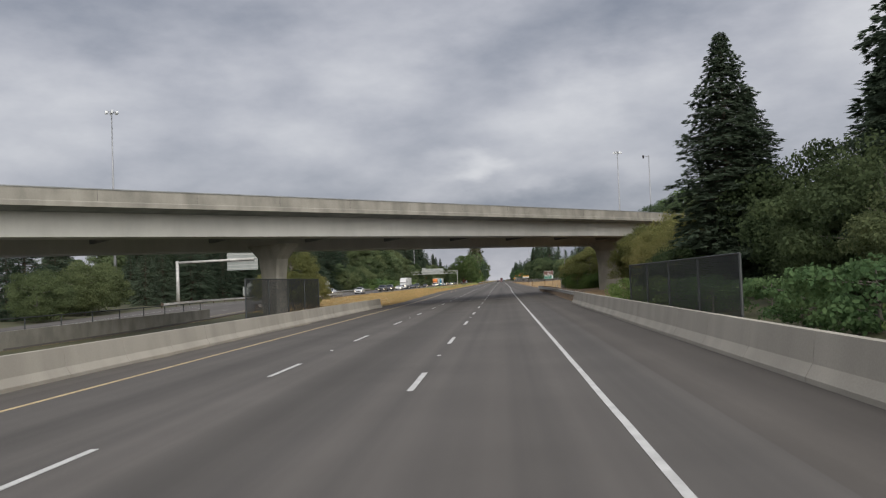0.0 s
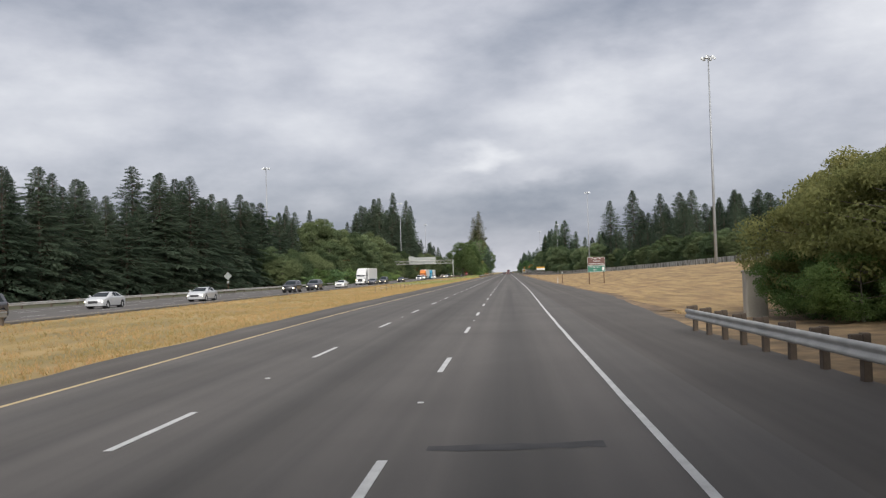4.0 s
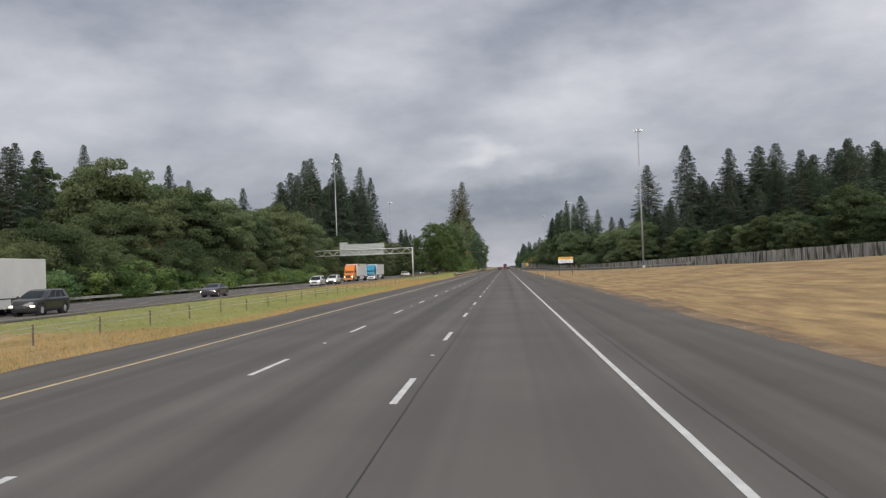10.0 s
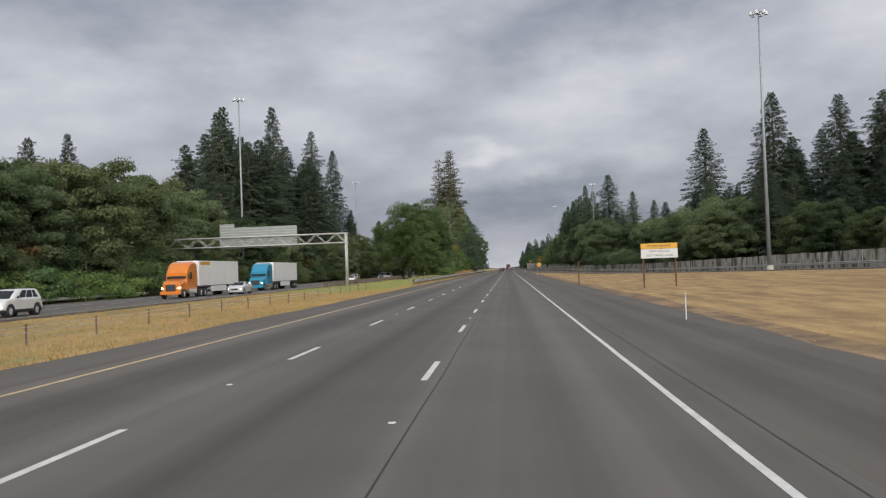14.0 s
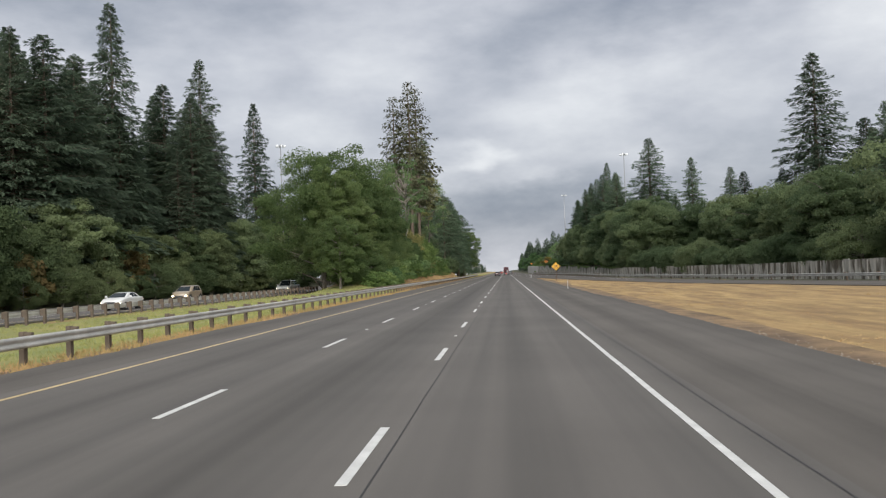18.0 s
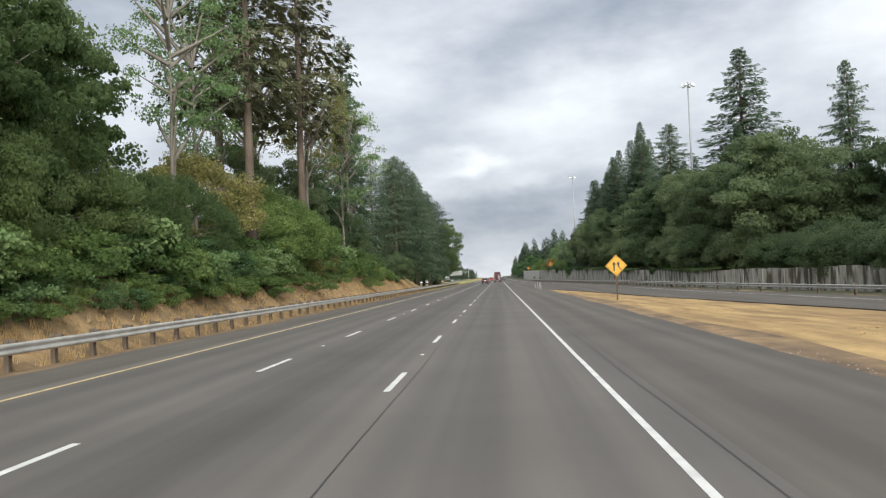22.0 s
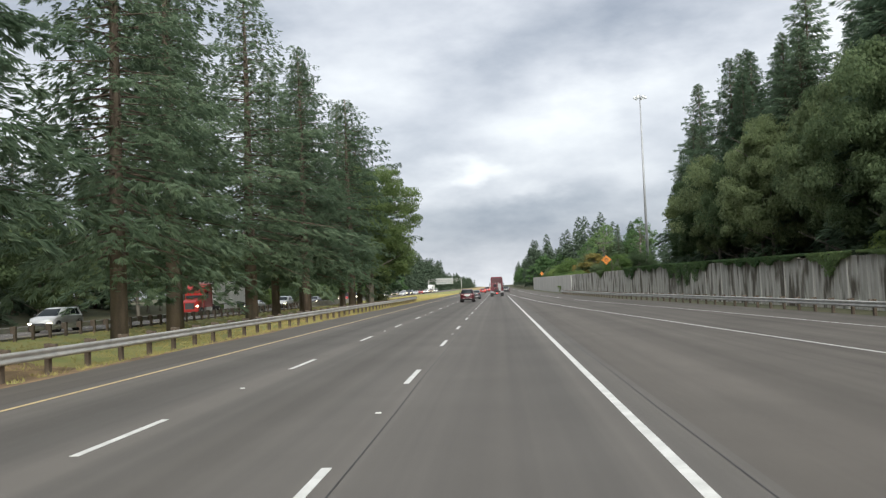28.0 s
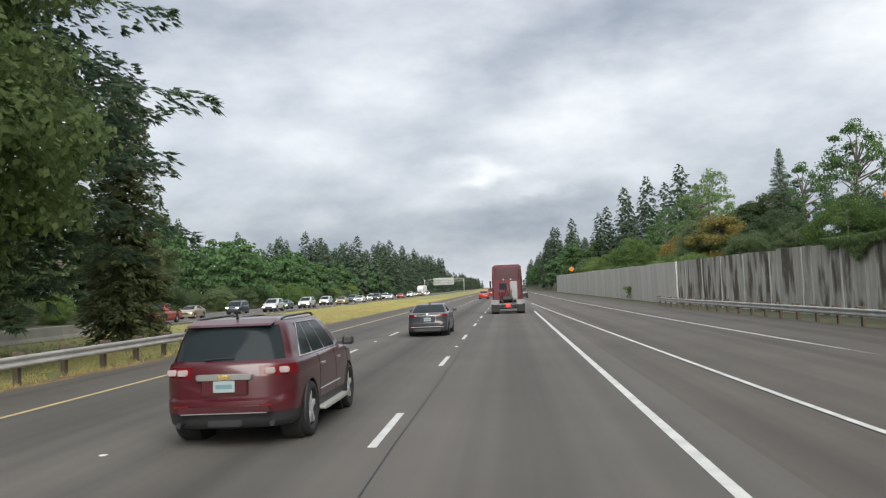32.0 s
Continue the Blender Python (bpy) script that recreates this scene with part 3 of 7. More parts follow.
# tar seams along the lane joints
seam = lambda off, s: (lambda y: off + 0.05 * noise.noise((y * 0.12, s, 0)) + 0.015 * noise.noise((y * 1.1, s, 3)))
stripe("tar_seam", seam(-3.74, 1.0), [y for y in fine_ys if y > 150], 0.024, lambda x, y: rz(x, y) - 0.001, M_SEAM, road, "dark tar seam")
stripe("tar_seam", seam(0.72, 9.0), [y for y in fine_ys if 150 < y < 780], 0.022, lambda x, y: rz(x, y) - 0.001, M_SEAM, road, "dark tar seam")

# the broken lane lines and the raised markers between the dashes, piece by piece
DASH, PITCH, PHASE1, PHASE2 = 3.2, 12.19, 19.85 - 1.6, 24.05 - 1.6
dash_me = Geo().box(0, 0, 0.003, 0.125, DASH, 0.006).data("lane_dash", M_WHITE)
dot_me = Geo().box(0, 0, 0.008, 0.11, 0.11, 0.016, 0.02).data("raised_marker", M_WHITE)
tilt = lambda y: -math.degrees(math.atan(slope(y)))
for xf, phase in ((l1_x, PHASE1), (l2_x, PHASE2)):
    for k in range(-4, 110):
        y = phase + PITCH * k
        share("lane_dash", dash_me, road, pose(xf(y), y, rz(xf(y), y) + 0.001, 0, tilt(y), 0))
        if k % 2 == 0:
            share("raised_marker", dot_me, road, pose(xf(y), y + PITCH / 2, rz(xf(y), y + PITCH / 2), 0, 0, 0))
for k in range(-2, 90):
    y = 8.0 + PITCH * k
    for x in (-35.9, -39.6, -43.2):
        share("lane_dash", dash_me, opposite, pose(x, y, oz(x, y) + 0.002, 0, -0.74, 0))
# old tar patches ahead of the bridge
r_ = random.Random(17)
for x0, x1, y in ((-7.3, -5.9, 71.6), (-5.0, -3.0, 71.9), (-0.2, 2.1, 67.3), (-9.8, -8.4, 83.0), (-3.4, -1.2, 118.0), (2.2, 3.6, 666.0)):
    n_ = 10
    near_ = [(x0 + (x1 - x0) * k / n_, y - 0.12 - 0.12 * r_.random()) for k in range(n_ + 1)]
    far_ = [(x0 + (x1 - x0) * k / n_, y + 0.12 + 0.14 * r_.random()) for k in range(n_, -1, -1)]
    mesh_ob("tar_patch", [(a, b, rz(a, b) + 0.003) for a, b in near_ + far_], [tuple(range(2 * n_ + 2))], M_TARPATCH, road, label="dark tar patch")
# bridge expansion joint under the overpass
mesh_ob("expansion_joint", [(ye_x(92) - 0.3, 95.2, rz(-11.5, 95.2) + 0.004), (-0.5, 92.3, rz(-0.5, 92.3) + 0.004), (-0.5, 92.75, rz(-0.5, 92.75) + 0.004), (ye_x(92) - 0.3, 95.65, rz(-11.5, 95.65) + 0.004)], [(0, 1, 2, 3)], mat("worn_joint", (0.3, 0.3, 0.29), 0.7), road, label="pale expansion joint across the lanes")

# ---- the overpass, skewed across the road ----
AX = Vector((1, 1.34, 0)).normalized()
AC = Vector((-AX.y, AX.x, 0))
overpass = thing("overpass", "pale concrete road bridge with deep girders on flared piers", "bridge")


def bridge_at(x, across, z):
    """A point of the bridge: x along it by the plan's x, metres across from its middle line, height over its girder foot."""
    base = Vector((x, 99.0 + 1.34 * x, 6.2 + 0.028 * x - 0.068 * across))
    if x > 5:
        base.z -= (x - 5) ** 2 * 0.0008
    return base + AC * across + Vector((0, 0, z))


bx = [-95 + 5 * k for k in range(29)]


def bridge_bar(name, profile, material, label="", xs=bx):
    g = Geo()
    n = len(profile)
    v = [bridge_at(x, a, b) for x in xs for a, b in profile]
    f = [(i * n + j, i * n + (j + 1) % n, (i + 1) * n + (j + 1) % n, (i + 1) * n + j) for i in range(len(xs) - 1) for j in range(n)]
    f += [tuple(range(n)), tuple(range(len(xs) * n - 1, (len(xs) - 1) * n - 1, -1))]
    return g.add(v, f).ob(name, material, overpass, label)


for s in (-1, 1):
    bridge_bar("girder", [(s * 5.5, 0), (s * 4.2, 0), (s * 4.2, 1.52), (s * 5.5, 1.52)], M_GIRDER, "pale painted concrete girder")
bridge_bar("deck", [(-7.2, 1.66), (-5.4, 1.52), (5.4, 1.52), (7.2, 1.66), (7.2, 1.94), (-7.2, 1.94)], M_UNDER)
for s in (-1, 1):
    bridge_bar("parapet", [(s * 7.25, 1.64), (s * 7.25, 2.68), (s * 7.0, 2.68), (s * 6.95, 1.96), (s * 7.0, 1.64)], M_CONCW, "weathered concrete parapet")
    bridge_bar("parapet_ledge", [(s * 7.31, 1.6), (s * 7.31, 1.88), (s * 7.25, 1.94), (s * 7.2, 1.94), (s * 7.2, 1.6)], M_CONCW, "weathered ledge at the foot of the parapet")
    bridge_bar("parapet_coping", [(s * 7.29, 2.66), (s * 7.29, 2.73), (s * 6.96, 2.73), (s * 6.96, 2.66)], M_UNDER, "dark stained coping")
for k in range(26):
    x = -70 + 4.2 * k
    Geo().add([bridge_at(x, -7.254, 1.95), bridge_at(x + 0.012, -7.254, 1.95), bridge_at(x + 0.012, -7.254, 2.66), bridge_at(x, -7.254, 2.66)], [(0, 1, 2, 3)]).ob("parapet_joint", M_SEAM, overpass)
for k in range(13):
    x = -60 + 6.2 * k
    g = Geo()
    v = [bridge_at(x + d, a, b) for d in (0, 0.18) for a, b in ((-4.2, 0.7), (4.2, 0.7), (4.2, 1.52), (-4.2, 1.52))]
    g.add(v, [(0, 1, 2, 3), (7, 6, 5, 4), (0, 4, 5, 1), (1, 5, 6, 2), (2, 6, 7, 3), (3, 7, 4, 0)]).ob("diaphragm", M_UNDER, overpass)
for x, foot, k in ((-20.8, -1.2, 1.2), (12.1, -0.5, 1.65), (-53, -1.5, 1.2)):
    g = Geo()
    rows_ = []
    for z, w, d in ((foot, 0.9 * k, 0.55), (foot + 4.2, 0.9 * k, 0.55), (5.0 + 0.028 * x, 1.0 * k + 0.1, 0.6), (6.2 + 0.028 * x - max(x - 5, 0) ** 2 * 0.0008, 0.9 * k + 1.5, 0.8)):
        c = Vector((x, 99 + 1.34 * x, z))
        rows_ += [c + AC * a + AX * b for a, b in ((-w, -d + 0.15), (-w + 0.15, -d), (w - 0.15, -d), (w, -d + 0.15), (w, d - 0.15), (w - 0.15, d), (-w + 0.15, d), (-w, d - 0.15))]
    f = [(i * 8 + j, i * 8 + (j + 1) % 8, (i + 1) * 8 + (j + 1) % 8, (i + 1) * 8 + j) for i in range(3) for j in range(8)] + [tuple(range(7, -1, -1)), tuple(range(24, 32))]
    g.add(rows_, f).ob("pier", M_CONCW, overpass, "flared concrete pier")


# ---- barriers, rails, walls ----
def stations(pts, step=2.0):
    """Even stations along a line of (x, y, z), with the side vector."""
    P = [Vector(p) for p in pts]
    outp = []
    for a, b in zip(P, P[1:]):
        n = max(1, int((b - a).length / step))
        outp += [a.lerp(b, k / n) for k in range(n)]
    outp.append(P[-1])
    res = []
    for i, p in enumerate(outp):
        d = outp[min(i + 1, len(outp) - 1)] - outp[max(i - 1, 0)]
        d.z = 0
        d.normalize()
        res.append((p, (d.y, -d.x)))
    return res


JERSEY = [(-0.3, -0.2), (-0.3, 0.08), (-0.17, 0.3), (-0.09, 0.84), (0.09, 0.84), (0.17, 0.3), (0.3, 0.08), (0.3, -0.2)]


def jersey(x0, y0, x1, y1, label):
    b = thing("concrete_barrier", label, "barrier")
    n = max(1, round((y1 - y0) / 3.8))
    for k in range(n):
        a, c = k / n, (k + 1) / n
        pts = []
        for t in (a, a + (c - a) * 0.5, c - 0.006 * (c - a)):
            x, y = x0 + (x1 - x0) * t, y0 + (y1 - y0) * t
            pts.append((x, y, rz(x, y)))
        Geo().sweep(JERSEY, stations(pts, 4)).ob("barrier_block", M_CONC, b)
    return b


jersey(-14.4, -30, -14.3, 62, "long pale concrete barrier along the inner shoulder")
jersey(-14.3, 62.05, -13.95, 84, "pale concrete barrier with a tapering end")
jersey(3.2, -30, 3.25, 64, "long pale concrete barrier along the outer shoulder")

far_block = thing("concrete_barrier", "low pale concrete barrier beyond the median grass", "barrier")
for k in range(11):
    y = 867 + 4.0 * k
    Geo().sweep(JERSEY, stations([(-30.3, y, gz(-30.3, y) - 0.05), (-30.3, y + 3.97, gz(-30.3, y + 4) - 0.05)], 4)).ob("barrier_block", M_CONC, far_block)

WBEAM = [(0, 0.78), (0.05, 0.75), (0.05, 0.68), (0.0, 0.64), (0.0, 0.6), (0.05, 0.56), (0.05, 0.49), (0.0, 0.46), (-0.012, 0.47), (0.035, 0.5), (0.035, 0.55), (-0.012, 0.6), (-0.012, 0.64), (0.035, 0.69), (0.035, 0.74), (-0.012, 0.77)]
post_me = Geo().box(0, 0, 0.24, 0.15, 0.2, 1.28, 0.015).data("rail_post", M_POST)
block_me = Geo().box(0, 0, 0.66, 0.2, 0.16, 0.4, 0.015).data("rail_block", M_POST)


def guardrail(pts, face, label, step=1.905):
    """face: +1 when the beam faces the side vector (right of travel), -1 when it faces left."""
    rail = thing("guardrail", label, "guardrail")
    st = stations(pts, step)
    prof = [(face * a, b) for a, b in WBEAM]
    Geo().sweep(prof, st).ob("beam", M_STEEL, rail, "galvanised steel beam", smooth=True)
    for p, s in st[:170]:
        ang = math.degrees(math.atan2(s[1], s[0]))
        share("rail_post", post_me, rail, pose(p[0] - face * s[0] * 0.28, p[1] - face * s[1] * 0.28, p[2], 0, 0, ang))
        share("rail_block", block_me, rail, pose(p[0] - face * s[0] * 0.11, p[1] - face * s[1] * 0.11, p[2], 0, 0, ang))
    return rail


on = lambda x, y, dz=0.0: (x, y, max(gz(x, y), rz(x, y) - 0.1 if -14 < x < 6 else -9) + dz)
guardrail([(3.62, y, rz(3.62, y) - 0.03) for y in range(65, 143, 6)], -1, "galvanised guardrail on timber posts beside the outer shoulder")
guardrail([(-15.0, y, rz(-15.0, y) - 0.1) for y in range(496, 882, 5)], 1, "long galvanised guardrail on timber posts along the inner shoulder")
guardrail([(-30.4, y, gz(-30.4, y)) for y in range(100, 160, 6)], 1, "weathered guardrail on the far side of the median by the overpass")
guardrail([(-30.3, y, gz(-30.3, y)) for y in range(508, 616, 6)], -1, "galvanised guardrail on the far side of the median")
guardrail([(-30.3, y, gz(-30.3, y)) for y in range(770, 867, 6)], -1, "galvanised guardrail on the far side of the median")
guardrail([(-53.6, y, gz(-53.6, y)) for y in range(130, 560, 6)], 1, "galvanised guardrail beyond the opposite carriageway", 3.81)
guardrail([(lerp_table(RAMP_R, y) - 0.2, y, ramp_z(lerp_table(RAMP_R, y), y) - 0.03) for y in range(470, 700, 6)], -1, "galvanised guardrail between the slip road and the wall", 3.81)
guardrail([(lerp_table(RAMP_R, y) - 0.2, y, ramp_z(lerp_table(RAMP_R, y), y) - 0.03) for y in range(696, 928, 5)], -1, "galvanised guardrail between the slip road and the wall")

# noise wall of upright panels with piers between
wall_line = lambda k: [(y, r[k]) for y, *r in WALL]


def panel_wall(name, y0, y1, pitch, material, label, xf, zb, zt, pier=True):
    w = thing(name, label, "noise wall", kind="structure")
    y, k = y0, 0
    while y < y1:
        a, b = Vector((xf(y), y, 0)), Vector((xf(y + pitch), y + pitch, 0))
        d = (b - a)
        L = d.length
        ang = math.degrees(math.atan2(d.y, d.x))
        base, top = min(zb(y), zb(y + pitch)) - 0.5, zt(y + pitch / 2) + 0.12 * (noise.noise((k * 3.7, 0.2, 0)))
        h = top - base
        c = (a + b) / 2
        ob = Geo().box(0, 0, h / 2, L - 0.03, 0.16, h, 0.012).ob("panel", material, w)
        ob.matrix_local = pose(c.x, c.y, base, 0, 0, ang)
        if pier and k % 4 == 0:
            ob = Geo().box(0, -0.03, h / 2 - 0.05, 0.2, 0.3, h - 0.1, 0.03).ob("pier", M_WALLCAP, w)
            ob.matrix_local = pose(a.x, a.y, base, 0, 0, ang)
        y += pitch * d.y / L
        k += 1
    return w


wx, wb, wt = (lambda y: lerp_table(wall_line(0), y)), (lambda y: lerp_table(wall_line(1), y)), (lambda y: lerp_table(wall_line(2), y))
wall_far = panel_wall("wall_far", 190, 560, 2.6, M_WALL, "grey stained noise wall along the top of the field", wx, wb, wt)
wall_near = panel_wall("wall_near", 560, 929, 1.35, M_WALL, "tall concrete noise wall with dark water streaks", wx, wb, wt)
wall_pale = panel_wall("wall_pale", 930, 1130, 3.6, M_WALLCAP, "pale clean concrete retaining wall", lambda y: 14.0 + (y - 930) * 0.001, lambda y: -0.2, lambda y: 3.85 + (y - 930) * 0.006, False)


# ---- lighting masts, gantry, signs ----
def mast(x, y, z0, h, label="tall grey high-mast light with a ring of floodlights"):
    m = thing("high_mast_light", label, "street light", pose(x, y, z0), group="high mast lights")
    Geo().tube([(0, 0, -0.3), (0, 0, h * 0.5), (0, 0, h)], [0.3, 0.2, 0.1], 12).ob("mast", M_MAST, m, smooth=True)
    Geo().tube([(0, 0, 0), (0, 0, 0.7)], [0.55, 0.5], 12).ob("footing", M_CONC, m)
    Geo().tube([(0.75 * math.cos(a), 0.75 * math.sin(a), h - 0.15) for a in [k * math.pi / 8 for k in range(17)]], 0.05, 6).ob("ring", M_MAST, m)
    Geo().tube([(0, 0, h - 0.3), (0, 0, h + 0.35)], [0.22, 0.12], 10).ob("head", M_MAST, m)
    for k in range(6):
        a = k * math.pi / 3
        g = Geo().tube([(0.1 * math.cos(a), 0.1 * math.sin(a), h), (0.95 * math.cos(a), 0.95 * math.sin(a), h - 0.1)], 0.035, 6)
        g.ob("arm", M_MAST, m)
        lamp = Geo().tube([(0, 0, 0.2), (0, 0, -0.05), (0, 0, -0.3)], [0.16, 0.24, 0.3], 10).ob("floodlight", M_LAMP, m, "pale bell-shaped lamp")
        lamp.matrix_local = pose(1.05 * math.cos(a), 1.05 * math.sin(a), h - 0.12)
    return m


for x, y, h in ((-73.5, 157.4, 36.2), (34.0, 262.6, 38.9), (-76.1, 371.1, 36.5), (34.4, 504.1, 37.0), (-57.5, 557, 39.5), (34.1, 745.3, 35.6), (27.6, 913, 38.2), (-58, 700, 36)):
    z = min(gz(x, y), 1.5) if y < 900 else 5.4
    mast(x, y, z, h - z)


def lamp_post(x, y, z0, h, arm):
    m = thing("street_lamp", "grey street lamp with a short arm", "street light", pose(x, y, z0))
    Geo().tube([(0, 0, -0.2), (0, 0, h)], [0.11, 0.07], 10).ob("pole", M_MAST, m, smooth=True)
    Geo().tube([(0, 0, h - 0.3), (arm, 0, h)], 0.04, 6).ob("arm", M_MAST, m)
    Geo().tube([(arm, 0, h + 0.05), (arm, 0, h - 0.1), (arm, 0, h - 0.5)], [0.1, 0.18, 0.12], 10).ob("lantern", M_DARK, m)


lamp_post(23.2, 146.5, 4.5, 17.3, -0.9)


def gantry(xl, xr, y, z0, top, panels, label):
    g = thing("sign_gantry", label, "sign gantry")
    for x in (xl, xr):
        for dy in (-0.55, 0.55):
            Geo().tube([(x, y + dy, gz(x, y) - 0.2), (x, y + dy, top)], 0.15, 10).ob("upright", M_STEEL, g, smooth=True)
        n = 6
        for k in range(n):
            z1, z2 = gz(x, y) + (top - gz(x, y)) * k / n, gz(x, y) + (top - gz(x, y)) * (k + 1) / n
            Geo().tube([(x, y - 0.55 if k % 2 else y + 0.55, z1), (x, y + 0.55 if k % 2 else y - 0.55, z2)], 0.06, 6).ob("upright_brace", M_STEEL, g)
    for dz in (0, -1.5):
        for dy in (-0.55, 0.55):
            Geo().tube([(xl - 0.3, y + dy, top + dz), (xr + 0.3, y + dy, top + dz)], 0.1, 8).ob("chord", M_STEEL, g, smooth=True)
    n = int((xr - xl) / 1.6)
    for dy in (-0.55, 0.55):
        for k in range(n):
            a, b = xl + (xr - xl) * k / n, xl + (xr - xl) * (k + 1) / n
            Geo().tube([(a, y + dy, top - 1.5 if k % 2 else top), (b, y + dy, top if k % 2 else top - 1.5)], 0.05, 6).ob("truss_brace", M_STEEL, g)
    for a, b, z1, z2 in panels:
        p = Geo().box((a + b) / 2, y + 0.8, (z1 + z2) / 2, b - a, 0.06, z2 - z1).ob("sign_panel", M_SIGNBACK, g, "bare back of a large sign panel")
        rb = Geo()
        k = 0
        while z1 + 0.2 + 0.42 * k < z2:
            rb.box((a + b) / 2, y + 0.73, z1 + 0.2 + 0.42 * k, b - a, 0.08, 0.07)
            k += 1
        rb.ob("stiffener_ribs", M_STEEL, p)
    return g


gantry(-59.2, -28.2, 517, 0.4, 8.55, [(-49.2, -36.4, 6.8, 10.2), (-49.2, -46.8, 10.2, 10.8)], "galvanised truss sign gantry across the opposite carriageway")
gantry(-53, -28.6, 1385, 0.9, 8.4, [(-47.6, -34.8, 4.9, 9.3)], "distant galvanised sign gantry")


def sign_board(name, x, y, z0, w, z1, z2, faces_, label, posts=2, post_mat=M_TIMBER, turn=0.0, category="road sign", back=False):
    """A flat board on posts, facing the oncoming camera. faces_: colour bands from the top: (share of height, material)."""
    s = thing(name, label, category, pose(x, y, z0, 0, 0, turn))
    for k in range(posts):
        px = 0 if posts == 1 else (-w / 2 + 0.2 if k == 0 else w / 2 - 0.2)
        Geo().box(px, 0.1, (z2 - z0) / 2 - 0.15, 0.12, 0.14, z2 - z0 + 0.2, 0.01).ob("post", post_mat, s)
    z = z2 - z0
    for sh, mm in faces_:
        h = (z2 - z1) * sh
        Geo().box(0, 0, z - h / 2, w, 0.03, h - 0.02, 0.008).ob("board", mm, s)
        z -= h
    return s


def words(text, size, m, parent, material, name="lettering"):
    c = bpy.data.curves.new(name, "FONT")
    c.body, c.size, c.align_x, c.align_y, c.extrude = text, size, "CENTER", "CENTER", 0.002
    c.materials.append(material)
    ob = new(name, c)
    ob.parent = parent
    ob.matrix_local = m
    return ob


def bars(parent, rows_, material, y=-0.02):
    g = Geo()
    for cx, cz, w, h in rows_:
        g.box(cx, y, cz, w, 0.006, h)
    return g.ob("lettering_bars", material, parent)


# two-part memorial highway sign
zb = gz(10.65, 236.8)
sg = sign_board("memorial_sign", 10.65, 236.8, zb, 2.55, 1.75, 3.96, [(0.56, M_SIGNB), (0.44, M_SIGNG)], "brown memorial highway sign over a green trail sign on timber posts")
for txt, z, sz, dx in (("Korean War", 3.75, 0.3, 0), ("Veterans", 3.37, 0.3, 0), ("Memorial Highway", 2.98, 0.28, 0), ("Purple Heart", 2.48, 0.27, -0.25), ("Trail", 2.06, 0.27, -0.25)):
    words(txt, sz, pose(dx, -0.02, z - zb, 90, 0, 0), sg, M_SIGNW)
rim = Geo()
for z1, z2 in ((2.74, 3.96), (1.76, 2.71)):
    for zz in (z1 + 0.04, z2 - 0.05):
        rim.box(0, -0.018, zz - zb, 2.5, 0.004, 0.03)
    for xx in (-1.25, 1.25):
        rim.box(xx, -0.018, (z1 + z2) / 2 - zb, 0.03, 0.004, z2 - z1 - 0.1)
rim.box(1.0, -0.018, 2.22 - zb, 0.3, 0.004, 0.55)
rim.ob("white_border", M_SIGNW, sg)

zb = gz(10.48, 453.4)
sg = sign_board("move_over_sign", 10.48, 453.4, zb, 3.08, 2.42, 3.7, [(0.38, M_SIGNY), (0.62, M_SIGNW)], "yellow and white fender bender sign on timber posts")
words("FENDER BENDER", 0.26, pose(0, -0.02, 3.46 - zb, 90, 0, 0), sg, M_SIGNK)
words("MOVE VEHICLES", 0.24, pose(0, -0.02, 3.0 - zb, 90, 0, 0), sg, M_SIGNK)
words("FROM TRAVEL LANES", 0.24, pose(0, -0.02, 2.65 - zb, 90, 0, 0), sg, M_SIGNK)


def diamond(name, x, y, z0, zc, half, material, label, back=False, posts=((0, M_POST),)):
    s = thing(name, label, "road sign", pose(x, y, z0))
    for dx, pm in posts:
        Geo().box(dx, 0.09, (zc - z0) / 2 - 0.1, 0.1, 0.1, zc - z0 + 0.3, 0.01).ob("post", pm, s)
    b = Geo().box(0, 0, 0, half * 1.414, 0.02, half * 1.414, 0.006, pose(0, 0, 0, 0, 45, 0)).ob("board", material, s)
    b.matrix_local = pose(0, 0, zc - z0)
    if not back:
        r = Geo()
        for k in range(4):
            r.box(0, -0.0135, 0, half * 1.26, 0.004, 0.025, 0, pose(0, 0, 0, 0, 45 + 90 * k, 0) @ pose(0, 0, half * 0.63))
        r.ob("black_border", M_SIGNK, b)
    return s, b


sg, bd = diamond("merge_sign", 7.52, 655.1, gz(7.52, 655.1), 2.6, 0.86, M_SIGNY, "yellow diamond merging traffic sign on a timber post", posts=((0, M_TIMBER),))
ar = Geo()
for shaft, tip in (([(-0.17, -0.42), (-0.17, -0.1), (-0.17, 0.1)], -0.17), ([(0.36, -0.3), (0.17, -0.05), (0.17, 0.1)], 0.17)):
    v = [(x + d, -0.02, z) for x, z in shaft for d in (-0.06, 0.06)]
    ar.add(v, [(0, 1, 3, 2), (2, 3, 5, 4)])
    ar.add([(tip - 0.15, -0.02, 0.08), (tip + 0.15, -0.02, 0.08), (tip, -0.02, 0.36)], [(0, 1, 2)])
ar.ob("arrows", M_SIGNK, bd)
sg, bd = diamond("works_sign", 16.4, 887.8, 3.0, 5.75, 0.82, M_SIGNO, "orange diamond road works sign beside the retaining wall", posts=((0.9, M_POST),))
bars(bd, [(0, 0.22, 0.5, 0.1), (0, 0.0, 0.8, 0.1), (0, -0.22, 0.5, 0.1)], M_SIGNK)
sg, bd = diamond("works_sign", 15.6, 1085, 3.0, 6.2, 0.8, M_SIGNO, "orange diamond road works sign on the far bank", posts=((0.9, M_POST),))
